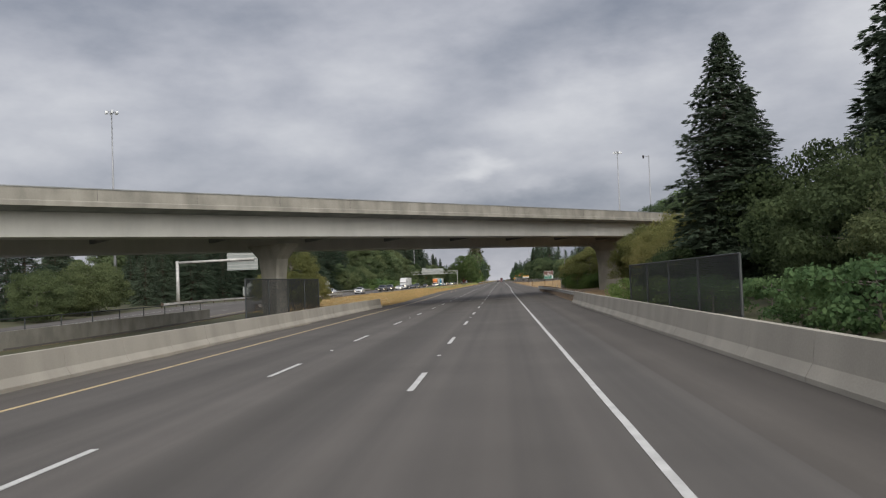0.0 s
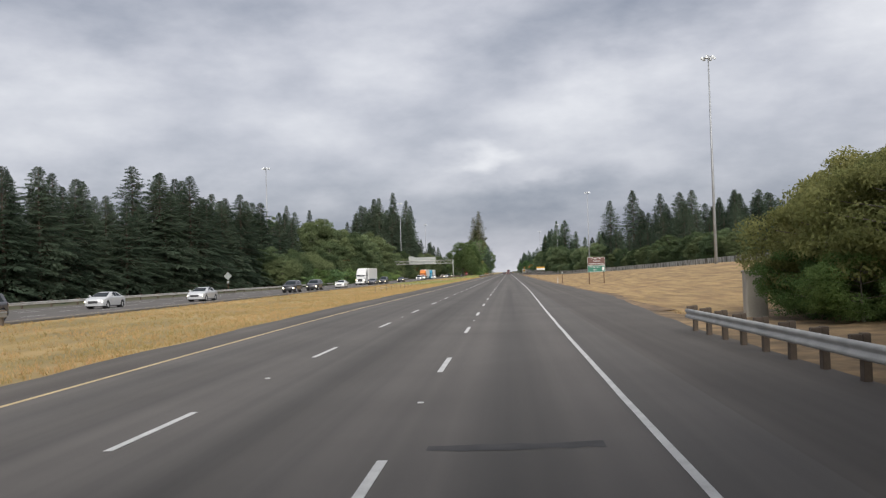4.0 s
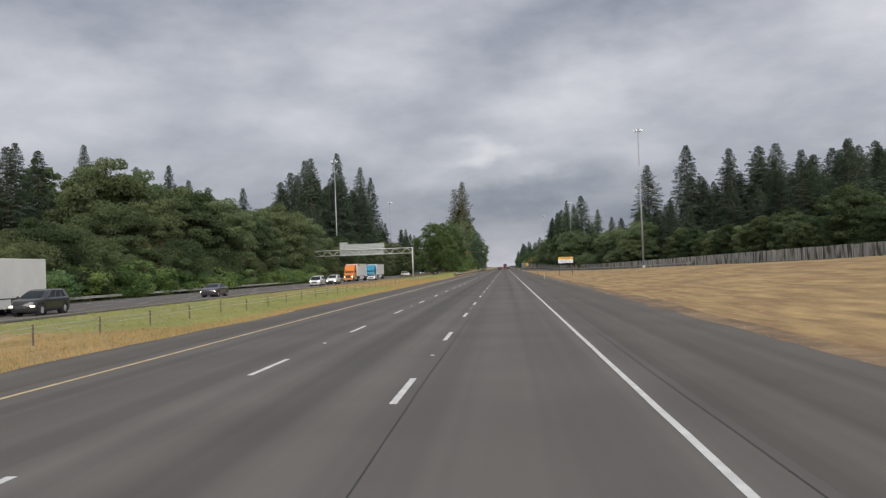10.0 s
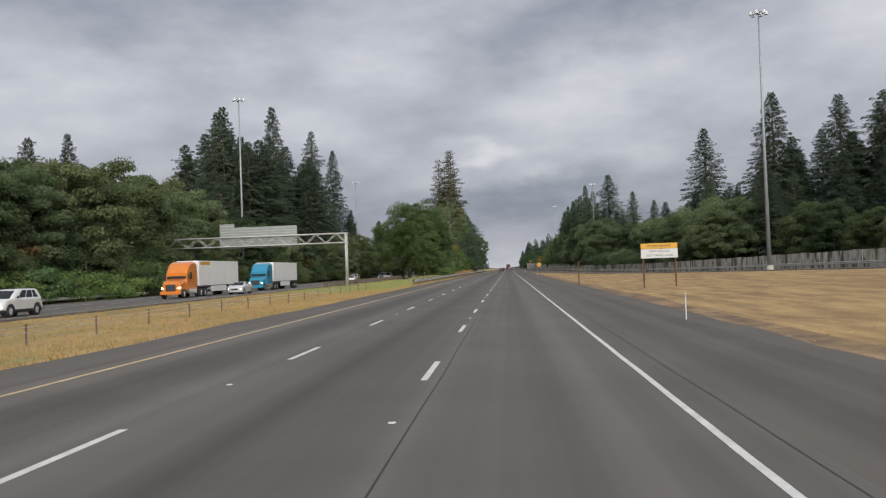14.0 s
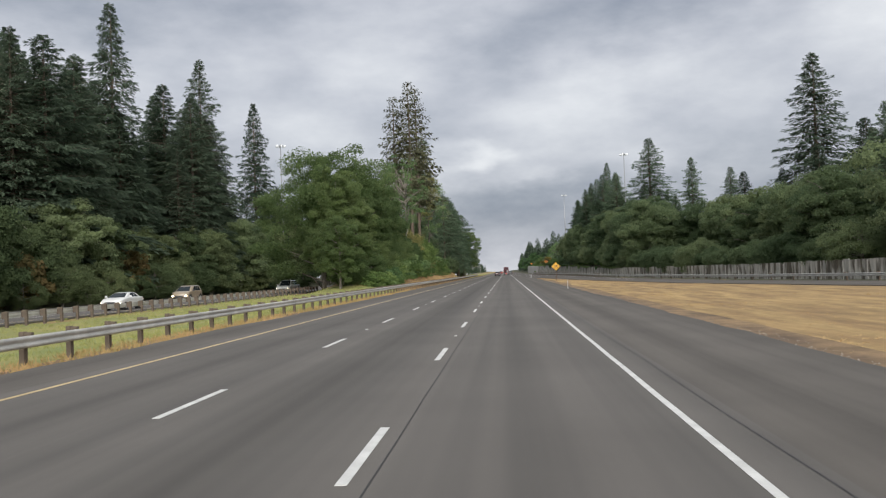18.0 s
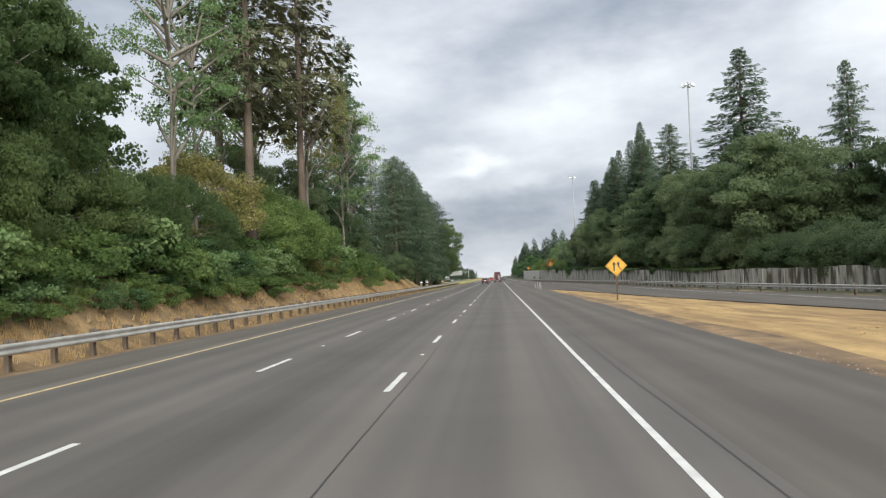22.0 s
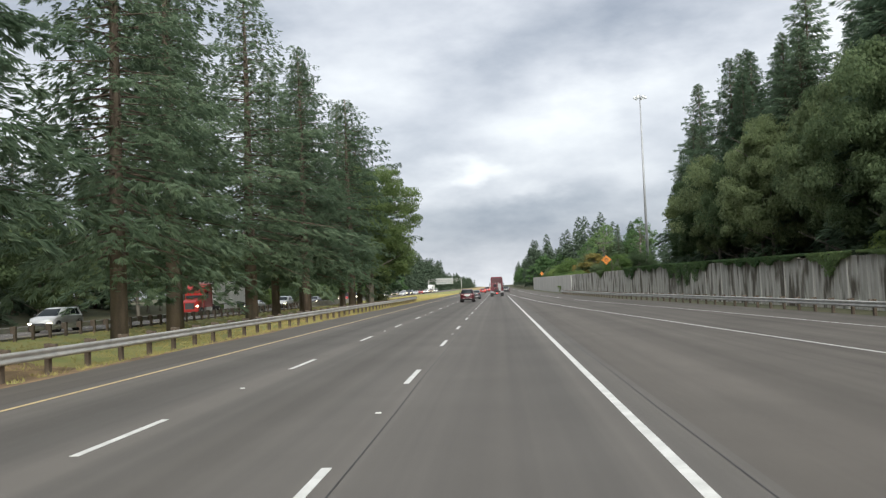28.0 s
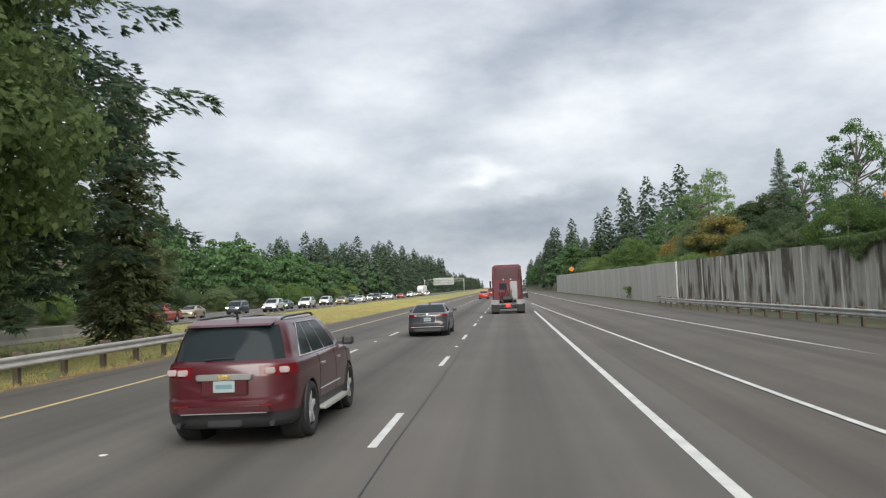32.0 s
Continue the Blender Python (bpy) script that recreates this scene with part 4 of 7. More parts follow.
bars(bd, [(0, 0.22, 0.5, 0.1), (0, 0.0, 0.8, 0.1), (0, -0.22, 0.5, 0.1)], M_SIGNK)

# ---- trees ----
def fir_data(seed, h, r, boughs, sprays, bare=0.06, droop=0.3, needles=M_FIR, ragged=0.25, power=0.8, cap=0.8, girth=0.0095, fat=1.0, fingers=1, hang=0.5):
    """A conifer: tapered trunk, tiers of drooping fan-shaped boughs laid over with flat needle sprays."""
    rng = random.Random(seed)
    trunk = Geo().tube([(0, 0, -0.6), (0, 0, h * 0.3), (0.1, 0.05, h * 0.7), (0.05, 0.1, h)], [h * girth + 0.08, h * girth * 0.75 + 0.05, h * girth * 0.4 + 0.02, 0.02], 9)
    v, f = [], []
    U = rng.uniform
    for i in range(boughs):
        u = bare + (1 - bare) * ((i + rng.random()) / boughs) ** 0.92
        z0 = u * h
        a = i * 2.39996 + U(-0.4, 0.4)
        ca, sa = math.cos(a), math.sin(a)
        tier = 1 + 0.3 * ragged * math.sin(z0 * 2.1 + seed) + ragged * 1.2 * noise.noise((ca * 1.3 + seed, sa * 1.3, z0 * 0.35))
        L = (r * (1 - (u - bare) / (1 - bare)) ** power) * tier * U(1 - ragged, 1 + ragged * 0.5) + 0.25
        rise = 0.5 * u - droop * (1 - u) + U(-0.1, 0.1)
        n = max(4, int(sprays * (0.35 + 0.65 * L / r)))
        trunk.tube([(0, 0, z0), (ca * L * 0.75, sa * L * 0.75, z0 + L * 0.75 * (rise - 0.14))], [0.014 * L + 0.012, 0.008], 3, False)
        twigs = max(4, int(3 + 1.6 * L))
        for k in range(n):
            if fingers > 1:
                j, t_ = rng.randrange(twigs), rng.random() ** 0.8
                q0 = 0.2 + 0.8 * (j + 0.5) / twigs
                q_ = min(q0 + 0.1 * t_ + U(-0.04, 0.04), 1.02)
                lat = (1 if j % 2 else -1) * t_ * (0.45 * L * (1 - q0) ** 0.7 + 0.12) + U(-0.1, 0.1)
            else:
                q_ = 0.14 + 0.86 * rng.random() ** 0.75
                lat = U(-1, 1) * (0.42 * L * (1 - q_) ** 0.7 * q_ ** 0.5 + 0.06)
            px, py = ca * L * q_ - sa * lat, sa * L * q_ + ca * lat
            pz = z0 + L * (rise * q_ - 0.22 * q_ * q_) - 0.3 * abs(lat) - hang * 0.35 * rng.random() ** 2
            b = a + max(-1.2, min(1.2, lat / (0.2 * L + 0.1))) * U(0.3, 1.0) + U(-0.25, 0.25)
            tl = cap * U(0.6, 1.25) * (0.32 + 0.68 * L / r)
            down = -hang * U(0.0, 1.2) + 0.25 * q_
            for g in range(fingers):
                ang = b + (g - (fingers - 1) / 2) * (0.55 if fingers < 4 else 0.36)
                t1 = tl * (1.0 if g * 2 == fingers - 1 else 0.75)
                dx, dy, dz = math.cos(ang) * t1, math.sin(ang) * t1, down * t1
                w = tl * U(0.16, 0.27) * fat
                nx_, ny_, tz = -math.sin(ang) * w, math.cos(ang) * w, U(-0.45, 0.45) * w
                q = len(v)
                v += [(px, py, pz), (px + dx * 0.5 + nx_, py + dy * 0.5 + ny_, pz + dz * 0.35 + tz), (px + dx, py + dy, pz + dz), (px + dx * 0.5 - nx_, py + dy * 0.5 - ny_, pz + dz * 0.35 - tz)]
                f += [(q, q + 1, q + 2), (q, q + 2, q + 3)]
    return trunk.data("trunk", M_BARK, True), mesh_ob("crown", v, f, needles, data_only=True)


def leaf_data(seed, h, r, clumps, leaves, size, trunk_share=0.3, leaf_mat_=M_LEAF, bark=M_BARK2, squash=1.0, lobes=0, girth=0.02):
    """A broadleaf tree: forked trunk and limbs, a crown of leaf clumps with gaps; the leaves of a clump turn outward and up."""
    rng = random.Random(seed)
    U = rng.uniform
    trunk = Geo()
    ht = h * trunk_share
    if trunk_share > 0.05:
        trunk.tube([(0, 0, -0.5), (0.1, 0, ht * 0.6), (0.15, 0.1, h * 0.55), (0.1, 0.1, h * 0.86)], [girth * h + 0.06, girth * h * 0.8 + 0.04, girth * h * 0.5, 0.02], 8)
    v, f = [], []
    zc, rz_ = (h + ht) / 2, (h - ht) / 2
    lobe = []
    for q_ in range(lobes):
        a, zz = q_ * 2.4 + U(-0.4, 0.4), -0.75 + 1.5 * (q_ + 0.5) / lobes
        e = (0.62 if zz < 0.45 else 0.3) * U(0.75, 1.15)
        lobe.append((e * math.cos(a), e * math.sin(a), zz * 0.9, U(0.3, 0.48)))
    for c in range(clumps):
        while True:
            x, y, z = U(-1, 1), U(-1, 1), U(-1, 1)
            d = math.sqrt(x * x + y * y + z * z)
            if 0.35 < d < 1:
                break
        k = d ** -0.45
        lump = 1 + 0.3 * noise.noise((x * 1.5 + seed, y * 1.5, z * 1.5))
        wide = 1.0 - 0.25 * max(z, 0) ** 2
        cx, cy, cz = x * k * r * lump * wide, y * k * r * lump * wide, zc + z * k * rz_ * 0.95 * lump
        if trunk_share > 0.05 and c % (3 if not lobes else 9) == 0:
            trunk.tube([(0.1, 0.05, min(cz - 0.12 * h, h * 0.7) if cz > ht else ht * 0.8), (cx * 0.6, cy * 0.6, cz - 0.05 * h), (cx, cy, cz)], [0.006 * h + 0.015, 0.004 * h, 0.01], 4, False)
        if lobes:
            lx, ly, lz, lr = lobe[c % lobes]
            cx, cy, cz = r * (lx + lr * x / d), r * (ly + lr * y / d), zc + rz_ * (lz + lr * (z / d * 0.8 + 0.1))
        cr = r * U(0.2, 0.36) * squash
        for q_ in range(leaves):
            th, ph = U(0, 6.283), U(-0.75, 1)
            e = cr * U(0.5, 1.0)
            sx = math.sqrt(1 - ph * ph)
            ox, oy = sx * math.cos(th), sx * math.sin(th)
            px, py, pz = cx + e * ox, cy + e * oy, cz + e * ph * 0.62
            if pz < 0.05:
                continue
            n = Vector((ox * 0.7 + U(-0.7, 0.7), oy * 0.7 + U(-0.7, 0.7), ph * 0.6 + 0.25 + U(-0.7, 0.7)))
            t1 = n.cross(Vector((U(-1, 1), U(-1, 1), U(-0.4, 0.4))))
            if t1.length < 0.05:
                continue
            t1.normalize()
            t2 = n.cross(t1).normalized()
            s = size * U(0.6, 1.3)
            t1, t2 = t1 * s, t2 * s * 0.68
            q = len(v)
            v += [(px - t1.x, py - t1.y, pz - t1.z), (px + t2.x, py + t2.y, pz + t2.z), (px + t1.x, py + t1.y, pz + t1.z - 0.15 * s), (px - t2.x, py - t2.y, pz - t2.z)]
            f += [(q, q + 1, q + 2, q + 3)]
    me = mesh_ob("crown", v, f, leaf_mat_, data_only=True)
    return (trunk.data("trunk", bark, True) if trunk.v else None), me


FIRS = [fir_data(1, 30, 6.4, 320, 90, 0.04, power=0.82, cap=0.75, fat=0.95, hang=0.9), fir_data(2, 30, 5.6, 300, 90, 0.05, ragged=0.38, power=0.76, cap=0.75, fat=0.95, hang=0.9), fir_data(3, 30, 6.8, 320, 90, 0.07, 0.38, ragged=0.3, power=0.86, cap=0.75, fat=0.95, hang=0.8), fir_data(4, 30, 6.0, 290, 90, 0.12, 0.25, ragged=0.5, power=0.7, cap=0.75, fat=0.95, hang=0.9)]


def recoloured(data, needles):
    me = data[1].copy()
    me.materials[0] = needles
    return data[0], me


# the same firs with the near wood's brightness put into the needle colour
NEARFIRS = [recoloured(d, M_PALEFIR) for d in FIRS]
BIGFIRS = [fir_data(11, 28, 5.8, 215, 88, 0.17, 0.35, M_PALEFIR, ragged=0.32, power=0.66, cap=0.46, girth=0.014, fat=0.42, fingers=5, hang=1.1), fir_data(12, 28, 5.4, 205, 88, 0.2, 0.3, M_PALEFIR, ragged=0.4, power=0.6, cap=0.46, girth=0.014, fat=0.42, fingers=5, hang=1.1), fir_data(13, 28, 5.9, 190, 88, 0.18, 0.36, M_PALEFIR, ragged=0.45, power=0.75, cap=0.46, girth=0.013, fat=0.42, fingers=5, hang=1.2), fir_data(14, 28, 5.4, 150, 120, 0.22, 0.22, M_PALEFIR, ragged=0.55, power=0.55, cap=0.42, girth=0.013, fat=0.42, fingers=5, hang=1.3)]
GREENFIR = [fir_data(16, 30, 6.2, 420, 90, 0.04, ragged=0.25, power=0.84, cap=0.62, fat=0.8, fingers=5, hang=0.85)]
SPREADFIR = [fir_data(15, 28, 8.2, 230, 200, 0.2, 0.2, M_PALEFIR, ragged=0.5, power=0.52, cap=0.44, girth=0.013, fat=0.6, fingers=5, hang=0.9)]
OLDFIR = [fir_data(21, 36, 4.0, 170, 26, 0.18, 0.2, M_FIR2, 0.5, 0.6, 0.55, 0.008, fingers=3, hang=1.2), fir_data(22, 36, 3.4, 130, 26, 0.36, 0.15, M_FIR2, 0.5, 0.5, 0.55, 0.008, fingers=3, hang=1.2)]
DARKFIR = [fir_data(23, 36, 4.2, 150, 46, 0.12, 0.25, M_PALEFIR, 0.5, 0.45, 0.6, 0.008, fingers=3, hang=1.4)]
BROAD = [leaf_data(31, 15, 5.8, 130, 300, 0.15, 0.12, M_LEAF2, squash=0.8, lobes=11), leaf_data(32, 15, 6.4, 130, 300, 0.15, 0.1, M_LEAF2, squash=0.8, lobes=9), leaf_data(33, 15, 5.4, 115, 300, 0.15, 0.14, M_LEAF2, squash=0.8, lobes=12)]
BROAD_FAR = [leaf_data(34, 15, 5.8, 120, 270, 0.17, 0.12, M_DIMLEAF, squash=0.85, lobes=11), leaf_data(35, 15, 6.4, 120, 270, 0.17, 0.1, M_DIMLEAF, squash=0.85, lobes=9), leaf_data(36, 15, 5.4, 110, 270, 0.17, 0.14, M_LEAF2, squash=0.85, lobes=12)]
MAPLE = [leaf_data(41, 19, 8.4, 250, 300, 0.13, 0.06, M_MAPLE, squash=0.68, lobes=26), leaf_data(42, 20, 7.0, 300, 330, 0.125, 0.14, M_MAPLE, squash=0.7, lobes=24), leaf_data(43, 13, 4.6, 150, 300, 0.12, 0.06, M_MAPLE, squash=0.7, lobes=16)]
IVYTREE = [fir_data(57, 20, 2.9, 420, 90, 0.02, 0.3, M_IVY, ragged=0.25, power=0.4, cap=0.4, fat=1.5, hang=0.9)]
AIRY = [leaf_data(58, 14, 3.8, 110, 90, 0.12, 0.12, M_LEAF, squash=0.75), leaf_data(59, 7, 3.6, 84, 150, 0.12, 0.06, M_AMBER)]
ALDER = [leaf_data(51, 24, 5.2, 72, 95, 0.1, 0.3, M_LEAF2, M_BARK2, 0.75, 0, 0.006), leaf_data(52, 22, 4.2, 56, 95, 0.1, 0.35, M_LEAF, M_BARK2, 0.75, 0, 0.006)]
POPLAR = [leaf_data(55, 20, 3.0, 90, 60, 0.36, 0.1, M_LEAF2, squash=0.9)]
BUSHES = [leaf_data(61, 2.6, 2.2, 30, 120, 0.095, 0.06, M_BUSH), leaf_data(62, 2.2, 2.6, 30, 120, 0.095, 0.06, M_BUSH), leaf_data(63, 2.4, 2.3, 28, 120, 0.095, 0.06, M_LEAF)]
SHRUB = [leaf_data(65, 7, 4.2, 90, 360, 0.09, 0.06, M_BUSH), leaf_data(66, 6, 3.8, 82, 360, 0.09, 0.06, M_LEAF2)]
OLIVE = [leaf_data(67, 7, 3.6, 90, 300, 0.085, 0.08, M_OLIVE)]
THINALDER = [leaf_data(53, 26, 4.6, 66, 80, 0.1, 0.34, M_OLIVE, M_BARK2, 0.7, 0, 0.007)]
MAPLESHRUB = [recoloured(SHRUB[0], M_MAPLE)]
# the same shrubs with the wood edge's dimness put into the leaf colour
DIMSHRUB = [recoloured(d, M_DIMLEAF) for d in SHRUB]
RUSTY = [leaf_data(68, 7, 3.6, 50, 60, 0.26, 0.05, M_RUST)]


def tree(name, data, x, y, h, label, category, group="", wide=1.0, ref=30.0, turn=None, z=None, lean=0.0):
    t = thing(name, label, category, group=group)
    s = h / ref
    a = turn if turn is not None else (x * 37.1 + y * 91.7) % 360
    t.matrix_world = Matrix.LocRotScale((x, y, gz(x, y) - 0.15 if z is None else z), Euler((radians(lean), 0, radians(a))), (s * wide, s * wide, s))
    if data[0]:
        share("trunk", data[0], t)
    share("crown", data[1], t)
    return t


rt = random.Random(5)


def fir(x, y, h, wide=1.0, kind=None, z=None):
    tree("fir_tree", (NEARFIRS if y > 555 and 0 < x < 50 else FIRS)[rt.randrange(4)] if kind is None else kind, x, y, h, "dark green fir tree in dense woodland", "tree", "woodland firs", wide * rt.uniform(0.9, 1.12), 30.0, z=z)


FAR_LEAVES = []


def broad(x, y, h, wide=1.0, z=None):
    if y > 1000:
        FAR_LEAVES.append((x, y, h))
        return
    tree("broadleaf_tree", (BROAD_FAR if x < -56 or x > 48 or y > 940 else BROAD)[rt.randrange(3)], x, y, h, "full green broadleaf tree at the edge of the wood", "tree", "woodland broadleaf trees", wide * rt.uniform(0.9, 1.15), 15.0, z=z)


def shrub(x, y, h, wide=1.0, data=None, label="green shrub among the roadside growth", z=None):
    tree("shrub", data or (DIMSHRUB if x < -54 and y < 800 else SHRUB)[rt.randrange(2)], x, y, h, label, "shrub", "", wide, 7.0, z=z)


def bush(x, y, h, wide=1.0, z=None):
    tree("bramble_bush", BUSHES[rt.randrange(3)], x, y, h, "bright green bramble bush on the bank", "bush", "brambles", wide, 2.5, z=z)


def band(make, y0, y1, step, x0, x1, h0, h1, **k):
    y = y0
    while y < y1:
        make(rt.uniform(x0, x1), y + rt.uniform(-0.4, 0.4) * step, rt.uniform(h0, h1), **k)
        y += step


# woodland beyond the opposite carriageway
band(fir, 195, 268, 4.0, -76, -66, 14, 19, wide=1.45)
band(fir, 268, 346, 3.6, -76, -66, 19, 25, wide=1.4)
band(fir, 200, 335, 8.0, -88, -76, 17, 22, wide=1.4)
band(broad, 330, 420, 7.5, -67, -59, 8.05, 11.5)
band(fir, 335, 440, 10.0, -86, -72, 18.4, 27.6, wide=1.2)
for x, y, h in ((-80, 392, 23), (-82, 398, 24)):
    tree("poplar_tree", POPLAR[0], x, y, h, "tall slim poplar above the wood", "tree", "", 1.0, 20.0)
band(broad, 405, 540, 7.0, -67, -60, 13.8, 19.5, wide=1.15)
band(broad, 420, 540, 9.0, -74, -66, 17.2, 23)
band(fir, 588, 690, 4.5, -78, -64, 26, 40, wide=1.25)
band(broad, 535, 590, 8.0, -78, -66, 16.1, 21.8)
band(fir, 600, 700, 5.0, -92, -74, 34, 46, wide=1.2)
band(fir, 440, 560, 13.0, -98, -80, 22, 30)
band(fir, 572, 660, 5.0, -84, -66, 20, 31, wide=1.3)
band(broad, 150, 700, 22.0, -104, -88, 12, 18)
band(broad, 525, 610, 8.0, -62, -57, 9.2, 14.9)
band(shrub, 500, 620, 7.0, -58, -54.5, 3.45, 6.9)
band(shrub, 618, 720, 5.0, -60, -56, 4, 7)
band(broad, 612, 720, 7.0, -67, -60, 9, 14)
band(bush, 330, 520, 6.0, -58, -55, 2.99, 5.29, wide=1.2)
band(shrub, 330, 520, 6.0, -62, -58, 6.9, 10.3)
for x, y, h in ((-62, 410, 9.5), (-63, 420, 10), (-62, 452, 11), (-60.5, 478, 8)):
    shrub(x, y, h, 1.1, RUSTY[0], "shrub with rust-coloured leaves at the wood edge")
band(fir, 700, 900, 15.0, -74, -60, 20, 30)
band(broad, 640, 900, 12.0, -62, -56, 11.5, 17.2)
for x, y, h in ((-58, 606, 8), (-58.5, 580, 7)):
    shrub(x, y, h, 1.0, RUSTY[0], "shrub with rust-coloured leaves at the wood edge")
# far left beyond the knoll
band(broad, 905, 1290, 9.0, -68, -58, 9.2, 13.8)
band(broad, 930, 1500, 15.0, -83, -68, 12.6, 17.2)
band(shrub, 905, 1150, 9.0, -59, -55, 3.45, 5.75)
tree("poplar_tree", POPLAR[0], -58, 952, 21, "tall ivy-green poplar with a thin crown", "tree", "", 1.0, 20.0)

# the knoll between the carriageways
tree("maple_tree", MAPLE[0], -28.0, 606, 20.5, "huge spreading green maple beside the guardrail", "tree", "", 1.05, 19.0)
for x, y, h, w in ((-22.6, 597, 11.5, 0.95), (-22.0, 604, 13.0, 0.9), (-22.4, 611, 14.5, 0.9), (-21.8, 618, 13.0, 0.85), (-22.6, 625, 12.5, 0.85), (-24.8, 600, 16.0, 0.85), (-25.0, 614, 17.0, 0.8), (-22.8, 590, 9.5, 0.9)):
    tree("young_maple_tree", MAPLE[2], x, y, h, "leafy young maple with boughs down to the ground", "tree", "young maples on the knoll", w, 13.0)
tree("maple_tree", MAPLE[0], -25.5, 618, 15, "spreading green maple on the wooded knoll", "tree", "", 1.0, 19.0, 200)
for x, y, h, k in ((-19.7, 648.2, 36, 1), (-23.1, 652, 34, 1), (-20.3, 668, 39, 1)):
    tree("old_fir_tree", OLDFIR[k], x, y, h, "tall old fir with a bare trunk and thin browning crown", "tree", "old firs on the knoll", 1.15, 36.0)
for x, y, h in ((-22.6, 706, 34), (-24.2, 716, 30)):
    tree("old_fir_tree", DARKFIR[0], x, y, h, "tall dark fir with a bare lower trunk", "tree", "old firs on the knoll", 1.0, 36.0)
for x, y, h, k in ((-22.6, 650, 23, 1), (-20, 688, 22, 1), (-19.0, 631, 21, 1), (-24, 700, 24, 0), (-20.6, 697, 25, 1), (-21, 640, 20, 1)):
    tree("alder_tree", ALDER[k], x, y, h, "tall thin alder with an airy crown", "tree", "alders on the knoll", 1.0, 23.0)
for x, y, h in ((-23.5, 738, 22), (-20.6, 747, 23), (-22.6, 753, 24), (-20.0, 760, 25), (-22.8, 769, 28)):
    tree("fir_tree", BIGFIRS[int(y) % 4], x, y, h, "dense dark fir in the median row", "tree", "median firs", 1.15 + (y % 3) * 0.12, 28.0)
for i, (x, y, h) in enumerate(((-20.2, 782, 27), (-23.2, 797, 30), (-23.0, 814.5, 30), (-20.8, 826, 27), (-23.4, 838, 29), (-19.6, 846, 26), (-22.6, 856, 28), (-24.3, 881, 29), (-26.4, 806, 27), (-26.2, 848, 25), (-25.4, 832, 27))):
    tree("fir_tree", SPREADFIR[0] if i == 7 else BIGFIRS[(i * 3) % 4], x, y, h, "big dark fir with drooping boughs over the median grass", "tree", "median firs", 1.0 if i == 7 else 1.0 + 0.12 * (i % 3), 28.0)
tree("maple_tree", MAPLE[1], -20.6, 868.5, 21, "dense round green maple at the end of the median row", "tree", "", 1.0, 20.0)
for x, y, h in ((-23.4, 660, 25), (-20.8, 672, 27), (-22, 681, 28), (-24.6, 668, 26)):
    tree("alder_tree", THINALDER[0], x, y, h, "tall alder with a thin olive crown", "tree", "alders on the knoll", 1.0, 26.0)
for x, y, h in ((-20.6, 652, 5.5), (-21.4, 658, 7.5), (-21.0, 665, 6.5), (-21.6, 673, 6.0), (-22.0, 682, 5.0), (-22.4, 642, 8.0), (-24.6, 676, 8.0)):
    shrub(x, y, h, 1.05, OLIVE[0] if int(y) % 3 == 0 else SHRUB[0], "green shrub below the old firs")
band(shrub, 622, 715, 7.0, -25, -22, 3, 5.5)
band(bush, 592, 646, 1.0, -18.4, -17.3, 0.8, 1.4, wide=1.1)
band(bush, 592, 650, 1.3, -19.8, -18.4, 1.2, 2.0, wide=1.1)
for x, y, h in ((-20.5, 597, 4.5), (-19.8, 603, 5), (-20.4, 609, 5.5), (-19.6, 615, 5), (-20.2, 621, 5.5), (-22, 593, 4), (-19.4, 627, 5), (-19.8, 634, 5.5)):
    shrub(x, y, h, 0.9, MAPLESHRUB[0], "green undergrowth below the maple")
band(bush, 598, 648, 1.8, -20.2, -18.2, 1.3, 2.3, wide=1.2)
band(bush, 650, 722, 1.6, -21.6, -19.4, 1.2, 2.3, wide=1.2)
band(bush, 620, 700, 5.0, -22.5, -19.5, 2.0, 3.6, wide=1.3)
tree("ivy_clad_tree", IVYTREE[0], -23.2, 893, 15.0, "slim tree clad in pale olive ivy to its top", "tree", "", 1.0, 20.0)
for x, y, h in ((-23, 690, 12), (-24, 705, 11), (-22.8, 675, 12), (-23.5, 719, 9), (-24.2, 662, 12), (-22, 698, 9)):
    broad(x, y, h, 0.8)
shrub(-17.8, 722, 5.5, 0.8)
shrub(-18.0, 735, 4.5, 0.8)
# right of the road: by the overpass
for x, y, h, w in ((13.4, 60.0, 18.0, 0.8), (16.6, 66, 15, 0.8), (24.5, 52, 24, 0.9), (28, 60, 26, 0.9), (21, 44, 22, 0.9), (24, 30, 23, 0.9), (20, 18, 20, 0.9), (33, 80, 18, 1.0)):
    fir(x, y, h, w * 1.7, GREENFIR[0])
